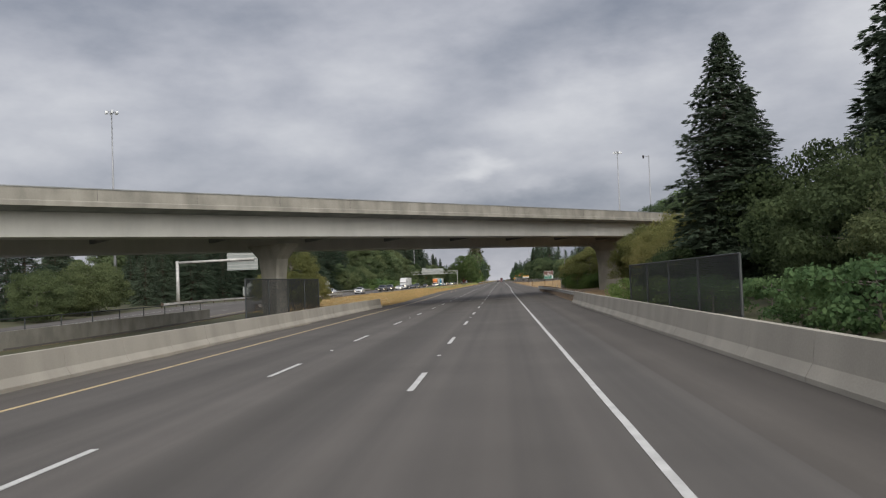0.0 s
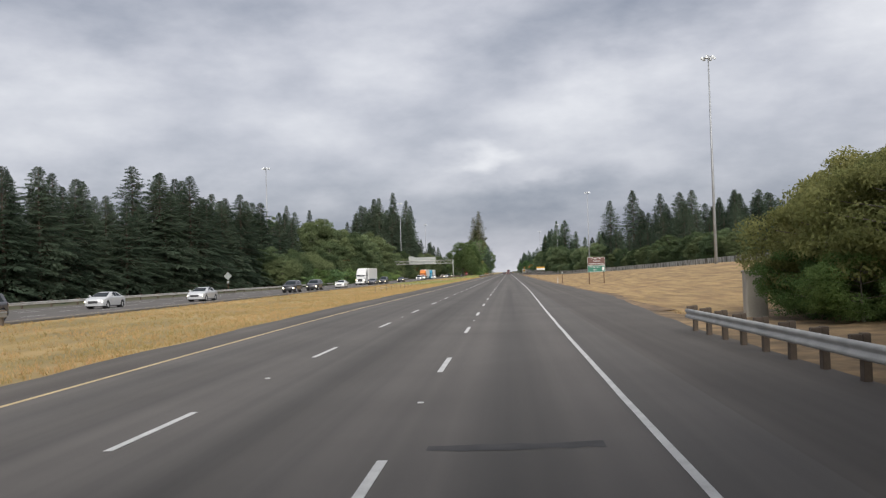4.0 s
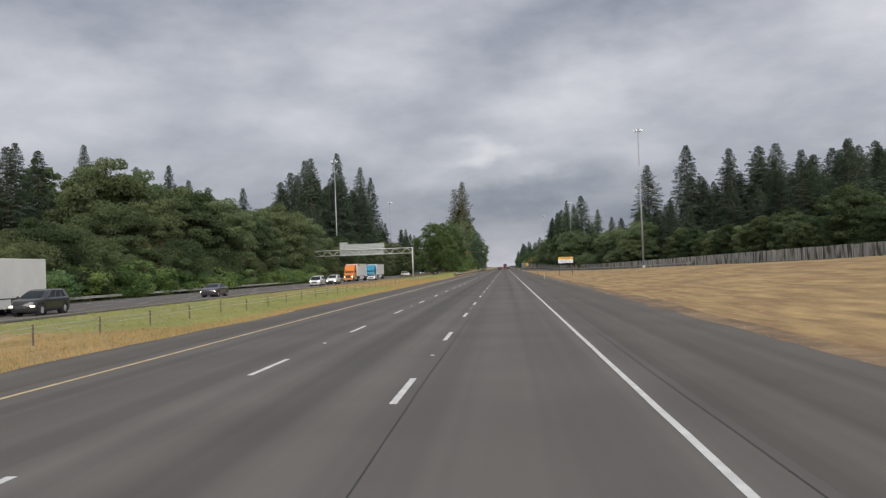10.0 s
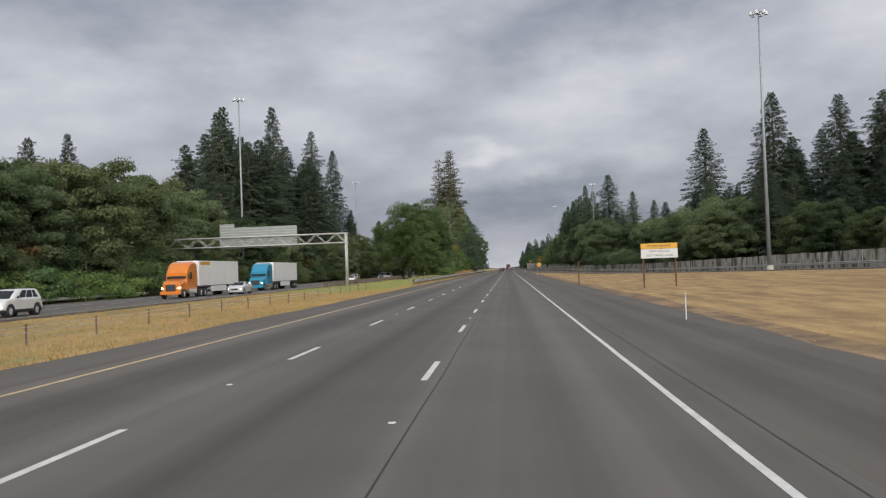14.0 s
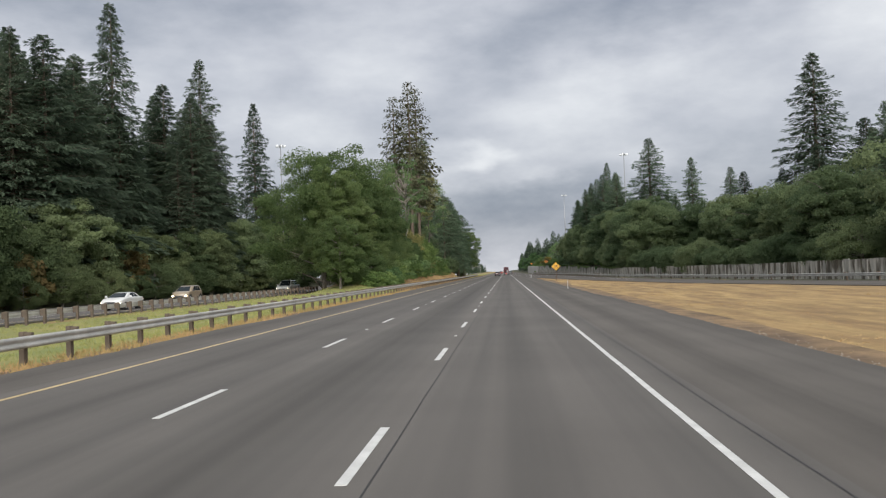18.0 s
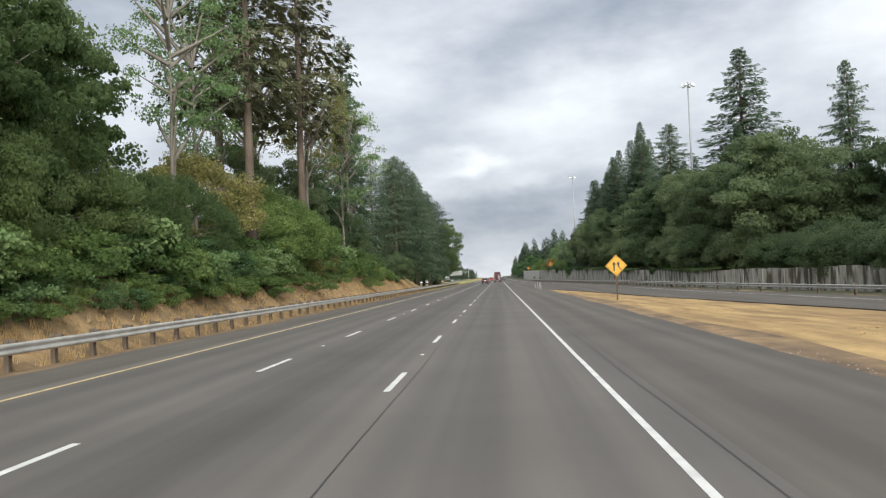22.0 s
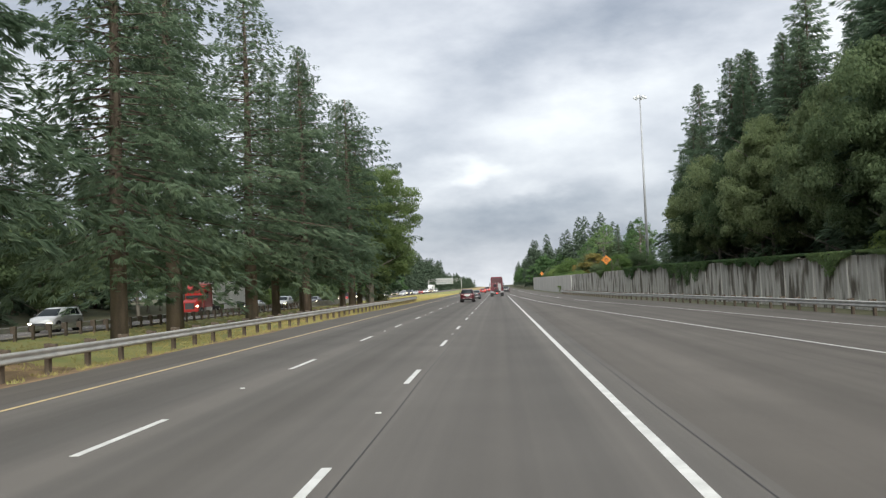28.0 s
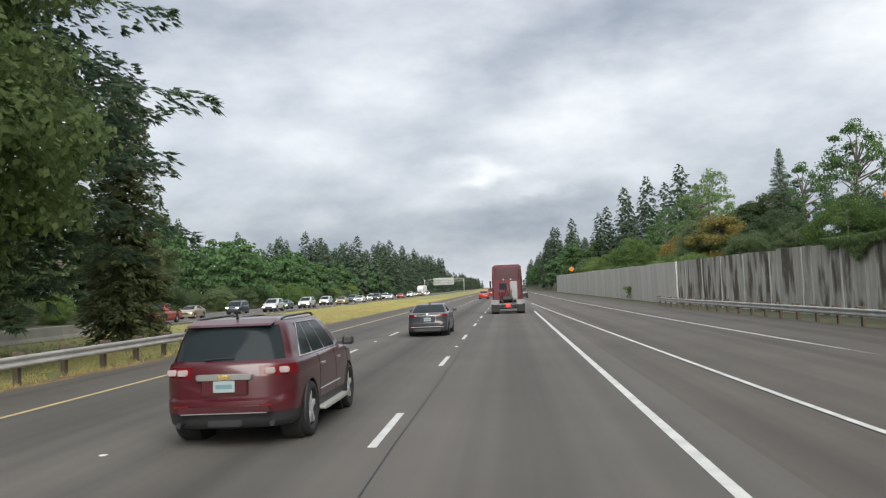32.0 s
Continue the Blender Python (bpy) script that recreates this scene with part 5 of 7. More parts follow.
for x, y, h in ((13.8, 84, 6.5), (11.6, 77, 5.0), (15.0, 91, 7.5), (11.8, 68, 4.6), (9.2, 58, 3.6), (15.0, 73, 7.5), (17.5, 79, 8), (17, 96, 8), (13.8, 97, 7.6), (19, 57, 10), (17, 50, 7), (15, 40, 7), (13, 30, 5), (14, 20, 6), (12.0, 139, 6.0), (14.6, 142, 6.6), (10.6, 143.5, 5.0), (13.5, 148, 6.6), (18, 144, 7), (22, 128, 8), (25, 126, 9), (20, 130, 6), (28, 135, 9), (16, 128, 3.5), (24, 108, 7)):
    if (136 < y < 150 and x < 16) or (66 < y < 98 and x < 18):
        shrub(x, y, h * (1.05 if y > 136 else 0.9), rt.uniform(0.95, 1.1), OLIVE[0], "olive green shrub on the slope beside the overpass")
    else:
        shrub(x, y, h, rt.uniform(0.9, 1.2), DIMSHRUB[rt.randrange(2)] if y < 110 else None)
for y in range(-10, 66, 5):
    bush(rt.uniform(7.0, 9.5), y, rt.uniform(1.5, 2.4), 1.1)
# left by the overpass
for x, y, h in ((-28.0, 107, 7.2), (-25.8, 109, 4.6), (-30.2, 105, 5.0), (-57, 112, 7), (-60, 122, 8), (-56, 98, 6), (-64, 120, 7.5)):
    if x > -31:
        shrub(x, y, h, 0.85, OLIVE[0], "dull olive shrub beside the overpass pier")
    else:
        shrub(x, y, h, 1.0)
band(fir, 100, 200, 9.0, -80, -62, 11.5, 16, wide=1.25)
# right: behind the noise wall
band(fir, 210, 330, 10.0, 80, 96, 13, 18)
band(fir, 330, 430, 9.0, 74, 96, 14, 20)
band(fir, 420, 560, 3.5, 58, 82, 15, 24, wide=1.4)
band(fir, 590, 690, 3.2, 76, 160, 32, 45, wide=1.35)
band(broad, 330, 640, 6.5, 52, 60, 7, 12)
band(fir, 560, 700, 5.0, 48, 66, 15, 24, wide=1.3)
band(broad, 560, 700, 6.0, 39, 46, 10, 17)
for x, y, h in ((44, 700, 27), (36, 806, 31), (44, 844, 38)):
    fir(x, y, h, 1.05)
band(broad, 690, 800, 5.5, 29, 35, 12, 18)
band(fir, 700, 800, 8.0, 36, 46, 15, 23)
band(fir, 790, 885, 4.6, 27.5, 34.5, 22, 32, wide=1.05)
band(fir, 800, 890, 8.0, 36, 44, 22, 29)
band(broad, 800, 870, 6.0, 24.5, 27, 11, 16, wide=0.7)
band(bush, 700, 800, 7.0, 24.5, 27, 2.0, 3.0)
for x, y, h in ((31.1, 894.4, 21.5), (28.5, 884, 17)):
    fir(x, y, h)
for k in range(34):
    y = 585 + 6.2 * k
    shrub(wx(y) + rt.uniform(2.6, 4.5), y, rt.uniform(5.0, 8.0), 1.0, SHRUB[1], "green shrub behind the noise wall")
# the bank beyond the pale wall
band(shrub, 905, 1090, 6.0, 18, 27, 3.5, 6.5)
band(broad, 945, 1120, 12.0, 26, 38, 6, 9)
for x, y, h in ((25.6, 966, 14), (27.7, 921, 12), (29.5, 940, 11), (24, 990, 11)):
    tree("alder_tree", AIRY[0], x, y, h, "airy green alder above the retaining wall", "tree", "alders behind the wall", 1.0, 14.0)
for x, y, h in ((19.6, 936, 5.5), (20.5, 943, 5.0), (19.0, 951, 4.5)):
    shrub(x, y, h, 1.1, AIRY[1], "yellowing shrub above the retaining wall")
hero_firs = [(64, 672, 46), (38.7, 728, 37.6), (38, 822, 42.4), (33.7, 762, 31.5), (104, 615, 46), (71.6, 623, 47.8), (134, 639, 46), (-71, 633, 52.7), (-67, 667, 50.5), (-70, 718, 51), (-97, 491, 32), (-93, 503, 33.6), (-110, 409, 31.6), (24.7, 932, 14.6), (31.5, 1000, 19)]
for x, y, top in hero_firs:
    fir(x, y, top - gz(x, y), 1.4 if x > 0 and y < 800 else 0.95)
tree("poplar_tree", POPLAR[0], -116, 478, 33, "tall slim poplar above the wood", "tree", "", 1.0, 20.0)

# the far woods at the end of the view
far_v, far_f = [], []
FARFIR = fir_data(71, 30, 6.2, 110, 17, power=0.78, cap=1.7, fat=2.0, hang=1.2)[1]
far_co = [q.co.copy() for q in FARFIR.vertices]
far_po = [tuple(q.vertices) for q in FARFIR.polygons]


def far_fir(x, y, h):
    m = Matrix.LocRotScale((x, y, gz(x, y) - 0.2), Euler((0, 0, x * 3.1 + y)), (h / 30 * 1.1, h / 30 * 1.1, h / 30))
    k = len(far_v)
    far_v.extend(m @ q for q in far_co)
    far_f.extend(tuple(i + k for i in q) for q in far_po)


band(far_fir, 980, 1560, 8.0, -96, -70, 15, 25)
band(far_fir, 1130, 1300, 7.0, -76, -58, 18, 27)
band(far_fir, 1300, 1720, 7.0, -78, -58, 22, 31)
band(far_fir, 1720, 2900, 11.0, -84, -58, 17, 24)
band(far_fir, 1190, 1720, 9.0, 17, 32, 14, 24)
band(far_fir, 1010, 1560, 10.0, 24, 44, 13, 22)
band(far_fir, 1100, 1600, 7.0, 44, 90, 16, 26)
far_fir(31.5, 1090, 25.7)
far_fir(23.8, 1183, 24.7)
tagged(mesh_ob("far_woods", far_v, far_f, M_FIR), "dark green distant fir woods", "woods", kind="stuff")
band(broad, 1100, 1500, 14.0, 16, 30, 7, 13)
band(bush, 930, 1030, 5.0, 15.5, 18, 1.5, 2.4)
# distant broadleaf crowns, past counting
leaf_v, leaf_f = [], []
FARLEAF = leaf_data(72, 15, 6.0, 60, 26, 0.6, 0.06, M_LEAF, squash=0.8, lobes=10)[1]
leaf_co = [q.co.copy() for q in FARLEAF.vertices]
leaf_po = [tuple(q.vertices) for q in FARLEAF.polygons]
for x, y, h in FAR_LEAVES:
    m = Matrix.LocRotScale((x, y, gz(x, y) - 0.2), Euler((0, 0, x * 2.3 + y)), (h / 15 * 1.05, h / 15 * 1.05, h / 15))
    k = len(leaf_v)
    leaf_v.extend(m @ q for q in leaf_co)
    leaf_f.extend(tuple(i + k for i in q) for q in leaf_po)
tagged(mesh_ob("far_broadleaf_woods", leaf_v, leaf_f, M_LEAF), "green distant broadleaf woods", "woods", kind="stuff")


# low brambles scattered over the dry bank behind the guardrail
for i in range(58):
    y = 648 + i * 1.35 + rt.uniform(-1.0, 1.0)
    bush(-17.0 - 3.2 * rt.random() ** 0.6, y, rt.uniform(0.6, 1.6), rt.uniform(0.9, 1.4))
for x, y, h in ((-18.6, 662, 2.4), (-19.0, 671, 2.8), (-18.8, 684, 2.0), (-19.2, 699, 2.6)):
    shrub(x, y, h, 1.1, OLIVE[0], "olive green shrub on the dry bank")
for x, y, h in ((10.0, 138.5, 2.6), (11.5, 136.8, 2.2), (13.0, 135.8, 2.4), (14.8, 135.5, 2.8), (16.5, 135, 2.6), (9.4, 142, 2.8), (11.4, 140.5, 3.0), (14, 139, 3.2)):
    shrub(x, y, h, 1.2, SHRUB[0], "bramble thicket on the slope below the shrubs")
# ---- vehicles ----
def paint(name, c, rough=0.3):
    m = mat(name, c, rough, 0.06, 2.0, 90.0, coat=0.6)
    return m


P_BURG, P_GREY = paint("burgundy_paint", (0.06, 0.008, 0.013)), paint("graphite_paint", (0.036, 0.036, 0.044))
P_RED, P_WHITE, P_SILVER = paint("red_paint", (0.28, 0.018, 0.014)), paint("white_paint", (0.56, 0.56, 0.55)), paint("silver_paint", (0.42, 0.43, 0.44))
P_BLACK, P_BLUE, P_ORANGE = paint("black_paint", (0.018, 0.018, 0.02)), paint("teal_blue_paint", (0.02, 0.2, 0.32)), paint("orange_paint", (0.55, 0.17, 0.025))
P_TRUCK = paint("dull_red_truck_paint", (0.1, 0.004, 0.013), 0.3)
P_NAVY = paint("navy_paint", (0.025, 0.032, 0.05))
P_TAN, P_GREEN = paint("tan_paint", (0.25, 0.2, 0.14)), paint("dark_green_paint", (0.03, 0.07, 0.06))
M_PANEL = paint("deep_burgundy_panel", (0.05, 0.008, 0.012))
M_GLASS = mat("tinted_car_glass", (0.022, 0.028, 0.032), 0.08, 0.1, 1.0, 20.0)
M_GLASS.node_tree.nodes["Principled BSDF"].inputs["Specular IOR Level"].default_value = 0.06
M_CHROME = mat("chrome", (0.78, 0.78, 0.78), 0.28, 0.08, 3.0, 30.0, 0, 1.0)
M_FENDER = mat("dull_fender_metal", (0.2, 0.195, 0.195), 0.5, 0.2, 2.0, 20.0, 0, 0.2)
M_BRUSHED = mat("brushed_panel", (0.28, 0.275, 0.28), 0.45, 0.2, 2.0, 20.0, 0, 0.4, stretch=(1, 1, 0.3))
M_GOLD = mat("gold_badge", (0.45, 0.33, 0.12), 0.4, 0.1, 3.0, 30.0, 0, 0.5)
M_RIM = mat("alloy_rim", (0.55, 0.55, 0.56), 0.4, 0.1, 3.0, 30.0, 0, 0.3)
M_TAIL = plain("red_lamp_glass", (0.12, 0.008, 0.011), 0.2)
M_CLEARLAMP = plain("clear_lamp_glass", (0.36, 0.29, 0.29), 0.15)
M_HEAD = glow("lit_headlamp", (1.0, 0.86, 0.62), 4.0)
M_BRAKE = glow("lit_tail_lamp", (0.8, 0.03, 0.03), 0.5)
M_PLATE = plain("plate_white", (0.28, 0.33, 0.33), 0.5)
M_PLATEBAR = plain("plate_bars", (0.12, 0.2, 0.24), 0.5)
M_TRAILER = mat("white_trailer_panel", (0.68, 0.68, 0.66), 0.45, 0.1, 0.5, 20.0)


def wheel_parts(parent, x, y, r, w, rim_mat=M_RIM):
    """Tyre with a rim and spokes; its outer face looks along the sign of x."""
    s = 1 if x > 0 else -1
    prof = [(-w / 2, r * 0.62), (-w / 2, r * 0.93), (-w / 2 + 0.03, r), (w / 2 - 0.03, r), (w / 2, r * 0.93), (w / 2, r * 0.7), (w / 2 - 0.05, r * 0.66)]
    n = 20
    v = [(x + a, y + b * math.cos(t), r + b * math.sin(t)) for t in (2 * math.pi * k / n for k in range(n)) for a, b in prof]
    m = len(prof)
    f = [(k * m + j, k * m + j + 1, (k + 1) % n * m + j + 1, (k + 1) % n * m + j) for k in range(n) for j in range(m - 1)]
    tyre = mesh_ob("tyre", v, f, M_BLACK, parent, True)
    g = Geo()
    xf = x + s * (w / 2 - 0.04)
    g.tube([(x - s * w * 0.3, y, r), (xf - s * 0.03, y, r)], r * 0.68, 20)
    for k in range(5):
        a = 2 * math.pi * k / 5 + 0.3
        g.box(xf, y + math.cos(a) * r * 0.34, r + math.sin(a) * r * 0.34, 0.04, r * 0.6, 0.07, 0.01, pose(0, 0, 0, math.degrees(a), 0, 0))
    g.tube([(xf - s * 0.02, y, r), (xf + s * 0.025, y, r)], r * 0.16, 10)
    g.ob("rim", rim_mat, tyre, "alloy rim")
    return tyre


CARS = {
    "sedan": dict(L=4.86, W=0.925, top=[(0, .74), (.06, .98), (.3, 1.04), (.95, 1.03), (1.6, .98), (2.8, .95), (3.5, .93), (4.3, .84), (4.72, .72), (4.86, .58)], side=[(0, .70), (.1, .84), (.5, .91), (1.2, .925), (3.6, .925), (4.3, .89), (4.7, .78), (4.86, .58)], wheels=(1.03, 3.82), r=.34, green=(.62, 1.45, 2.75, 3.75), roof=1.46, belt=.98),
    "suv": dict(L=5.15, W=0.995, top=[(0, .98), (.05, 1.18), (.25, 1.2), (1.4, 1.14), (2.8, 1.1), (3.8, 1.1), (4.5, 1.04), (4.95, .9), (5.15, .66)], side=[(0, .8), (.08, .93), (.4, .98), (1.2, .995), (3.8, .995), (4.6, .95), (5.0, .84), (5.15, .66)], wheels=(1.08, 4.12), r=.4, green=(.06, .62, 3.0, 4.1), roof=1.77, belt=1.14),
    "van": dict(L=5.1, W=0.98, top=[(0, .95), (.05, 1.1), (1.4, 1.08), (3.6, 1.05), (4.4, 1.0), (4.9, .82), (5.1, .6)], side=[(0, .84), (.06, .95), (1.2, .98), (3.9, .98), (4.7, .93), (5.1, .68)], wheels=(1.0, 4.0), r=.34, green=(.02, .3, 3.3, 4.45), roof=1.75, belt=1.06),
    "pickup": dict(L=5.7, W=1.0, top=[(0, 1.02), (.04, 1.1), (1.9, 1.1), (3.4, 1.1), (4.6, 1.1), (5.3, 1.02), (5.7, .75)], side=[(0, .92), (.06, .98), (1.2, 1.0), (4.6, 1.0), (5.3, .95), (5.7, .78)], wheels=(1.2, 4.75), r=.39, green=(1.85, 2.0, 3.25, 4.1), roof=1.86, belt=1.1),
}


def car_build(kind, name, label, category, body_mat, lamps_lit=False, detail=True, group="", tail_lit=False, glass_mat=None):
    if kind in SHELLS:
        return shell_car(kind, name, label, category, body_mat, lamps_lit, detail, group, tail_lit)
    c = CARS[kind]
    L, roof, belt, r = c["L"], c["roof"], c["belt"], c["r"]
    t = thing(name, label, category, group=group)
    ys = sorted(set([k[0] for k in c["top"]] + [w + d for w in c["wheels"] for d in (-r - .06, -r + .02, -r * .55, 0, r * .55, r - .02, r + .06)]))
    rings = []
    for y in ys:
        zt, w = lerp_table(c["top"], y), lerp_table(c["side"], y)
        zb = lerp_table([(0, .42), (.2, .3), (.7, .24), (L - .7, .22), (L - .2, .28), (L, .4)], y)
        for wy in c["wheels"]:
            d = abs(y - wy)
            if d < r + .05:
                zb = max(zb, r + math.sqrt(max((r + .05) ** 2 - d * d, 0)) * 0.98)
        zb = min(zb, zt - .16)
        h = zt - zb
        rings.append([(0, zb), (w * .86, zb), (w * .97, zb + min(.05, h * .2)), (w, zb + h * .45), (w * .985, zt - h * .22 - .02), (w * .95, zt - .05), (w * .84, zt), (0, zt + .015)])
    m = len(rings[0])
    v, f = [], []
    for y, rg in zip(ys, rings):
        v += [(a, y, b) for a, b in rg] + [(-a, y, b) for a, b in rg[-2:0:-1]]
    n = 2 * m - 2
    for i in range(len(ys) - 1):
        f += [(i * n + j, (i + 1) * n + j, (i + 1) * n + (j + 1) % n, i * n + (j + 1) % n) for j in range(n)]
    f += [tuple(range(n)), tuple(range(len(ys) * n - 1, (len(ys) - 1) * n - 1, -1))]
    mesh_ob("body", v, f, body_mat, t, True)
    # cabin
    g0, g1, g2, g3 = c["green"]
    wb, wt = c["W"] * .9, c["W"] * .7
    st = [(g0, wb * .93, belt - .04, belt - .02), (g0 + (g1 - g0) * .5, wb * .97, belt - .04, belt + (roof - belt) * .62), (g1, wb, belt - .04, roof - (.1 if kind == "suv" else .04)), (g1 + .45, wb, belt - .04, roof - (.03 if kind == "suv" else 0)), (g2 - .5, wb, belt - .04, roof), (g2, wb, belt - .04, roof - .05), ((g2 + g3) / 2, wb * .98, belt - .06, belt + (roof - belt) * .5), (g3, wb * .9, belt - .08, belt - .04)]
    v, f = [], []
    for y, w, zb, zt in st:
        k = (zt - belt) / (roof - belt)
        ww = w + (wt - w) * max(k, 0)
        v += [(w, y, zb), ((w + ww) / 2 + .015, y, (zb + zt) / 2), (ww, y, zt - .03), (ww * .86, y, zt), (-ww * .86, y, zt), (-ww, y, zt - .03), (-(w + ww) / 2 - .015, y, (zb + zt) / 2), (-w, y, zb)]
    for i in range(len(st) - 1):
        f += [(i * 8 + j, (i + 1) * 8 + j, (i + 1) * 8 + j + 1, i * 8 + j + 1) for j in range(7)]
    f += [(0, 1, 2, 3, 4, 5, 6, 7), tuple(range(len(st) * 8 - 1, len(st) * 8 - 9, -1))]
    mesh_ob("cabin", v, f, body_mat, t, True)

    def side_pt(y, u, s, out=.012):
        """On the cabin's flank: u from 0 at the belt to 1 at the roof."""
        w = lerp_table([(a, b) for a, b, _, _ in st], y)
        zt = lerp_table([(a, d) for a, _, _, d in st], y)
        z = belt + u * (roof - belt)
        k = max((zt - belt) / (roof - belt), 0.01)
        ww = w + (wt - w) * k
        q = min(max((z - (belt - .04)) / max(zt - .03 - (belt - .04), .01), 0), 1)
        bulge = .015 * (1 - abs(2 * q - 1))
        return (s * (w + (ww - w) * q + bulge + out), y, z)

    def pane(name, pts):
        return mesh_ob(name, pts, [tuple(range(len(pts)))], M_GLASS, t)

    slant_r, slant_f = (g1 - g0), (g3 - g2)
    splits = {"sedan": [(g0 + slant_r * .72, 2.2), (2.28, g3 - slant_f * .22)], "suv": [(.42, 1.35), (1.43, 2.5), (2.58, g3 - slant_f * .2)], "van": [(.3, 1.5), (1.58, 2.9), (2.98, g3 - slant_f * .2)], "pickup": [(2.05, 2.75), (2.83, g3 - slant_f * .2)]}[kind]
    for s in (-1, 1):
        for a, b in splits:
            pts = [side_pt(a, .06, s), side_pt(b, .06, s)]
            if b > g2:
                pts += [side_pt(g2 + (b - g2) * .1, .84, s), side_pt(max(a, g1 - .1) if a < g1 else a, .84, s)]
            else:
                pts += [side_pt(b, .84, s), side_pt(max(a + .1, g1 - .1) if a < g1 else a, .84, s)]
            pane("side_window", pts if s > 0 else pts[::-1])
    hw = wb * .88
    dy, dz = g1 - g0, roof - belt
    nrm = Vector((0, -dz, dy)).normalized() * .02
    lo, hi = .1, .92
    pane("rear_window", [(-hw * .93 , g0 + dy * lo + nrm.y, belt + dz * lo + nrm.z - .01), (hw * .93, g0 + dy * lo + nrm.y, belt + dz * lo + nrm.z - .01), (wt * .92, g0 + dy * hi + nrm.y - .01, belt + dz * hi + nrm.z * 1.6), (-wt * .92, g0 + dy * hi + nrm.y - .01, belt + dz * hi + nrm.z * 1.6)])
    dy = g3 - g2
    nrm = Vector((0, dz, dy)).normalized() * .03
    pane("windscreen", [(hw * .95, g3 - dy * .04 + nrm.y, belt - .02 + nrm.z), (-hw * .95, g3 - dy * .04 + nrm.y, belt - .02 + nrm.z), (-wt * .94, g2 + dy * .05 + nrm.y, roof - .07 + nrm.z), (wt * .94, g2 + dy * .05 + nrm.y, roof - .07 + nrm.z)])
    W = c["W"]
    for s in (-1, 1):
        for wy in c["wheels"]:
            wheel_parts(t, s * (W - .115), wy, r, .23)
        # lamps
        zt = lerp_table(c["top"], .06)
        if kind == "suv":
            g = Geo().box(s * (W - .29), .0, zt - .14, .4, .12, .19, .04)
        elif kind == "pickup":
            g = Geo().box(s * (W - .12), .0, zt - .22, .14, .08, .36, .02)
        else:
            g = Geo().box(s * (W - .34), .03, zt - .14, .4, .12, .15, .03)
        g.ob("tail_lamp", M_BRAKE if tail_lit else M_TAIL, t, "red tail lamp")
        if detail:
            Geo().box(s * (W - .34), -.03 if kind == "suv" else -.02, zt - .15, .17, .03, .07, .01).ob("reversing_lamp", M_CLEARLAMP, t, "clear reversing lamp")
        Geo().box(s * (W - .31), L - .16, lerp_table(c["top"], L - .2) - .16, .3, .16, .12, .03).ob("headlamp", M_HEAD if lamps_lit else M_CLEARLAMP, t, "headlamp")
        mir = Geo().box(s * (W + .1), g3 - .45, belt + .09, .2, .12, .15, .03).box(s * (W - .02), g3 - .42, belt + .04, .12, .05, .04)
        mir.ob("door_mirror", body_mat, t)
        if detail:
            for k, (a, b) in enumerate(splits[-2:]):
                Geo().box(s * (W + .01), a + .12 if k == 0 else a + .14, belt - .17, .03, .2, .035, .008).ob("door_handle", M_CHROME, t, "chrome door handle")
            a, b = splits[0][0], splits[-1][1]
            Geo().tube([side_pt(a, .045, s, .016), side_pt((a + b) / 2, .045, s, .016), side_pt(b, .045, s, .016)], .012, 5).ob("window_trim", M_CHROME, t, "chrome window trim")
    zt = lerp_table(c["top"], .03)
    Geo().box(0, .0, .4, W * 1.66, .1, .16, .04).ob("rear_lower_bumper", M_DARK, t, "dark lower bumper")
    Geo().box(0, L - .04, .36, W * 1.3, .1, .2, .04).ob("front_lower_bumper", M_DARK, t, "dark lower bumper")
    pl = Geo().box(0, -.035, zt - .26, .31, .02, .16, .006).ob("number_plate", M_PLATE, t, "pale number plate with plain bars")
    Geo().box(0, -.047, zt - .26, .24, .004, .055).ob("plate_bar", M_PLATEBAR, pl)
    Geo().box(0, L - .02, .62, W * .9, .06, .16, .03).ob("grille", M_DARK, t, "dark grille")
    if detail:
        Geo().box(0, -.03, zt - (.13 if kind == "suv" else .08), W * (.78 if kind == "suv" else 1.1), .03, .075 if kind == "suv" else .03, .01).ob("trim_bar", M_CHROME, t, "chrome boot trim bar")
        Geo().box(0, -.03, zt - (.13 if kind == "suv" else .0), .16, .05, .06, .015).ob("badge", M_SIGNY if kind == "suv" else M_CHROME, t, "plain badge")
        Geo().box(0, -.02, .53, W * 1.45, .06, .03, .01).ob("bumper_trim", M_CHROME, t)
        for s in (-1, 1):
            Geo().tube([(s * W * .62, -.02, .33), (s * W * .62, .25, .33)], .045, 8).ob("exhaust_pipe", M_CHROME, t)
    if kind == "suv":
        for s in (-1, 1):
            Geo().box(s * (W - .02), (c["wheels"][0] + c["wheels"][1]) / 2, .33, .16, 2.0, .06, .02).ob("running_board", M_STEEL, t, "metal running board")
            Geo().tube([(s * wt * .9, .6, roof + .02), (s * wt * .9, .75, roof + .06), (s * wt * .9, 2.7, roof + .06), (s * wt * .9, 2.85, roof + .02)], .02, 6).ob("roof_rail", M_DARK, t)
        Geo().tube([(0, .38, roof - .02), (0, .28, roof + .17)], [.02, .01], 6).ob("aerial", M_DARK, t)
        Geo().tube([(-.28, -.01, belt + .07), (.1, -.02, belt + .05)], .014, 5).ob("rear_wiper", M_DARK, t)
        Geo().box(0, .3, roof - .03, wt * 1.7, .24, .035, .012).ob("spoiler", body_mat, t)
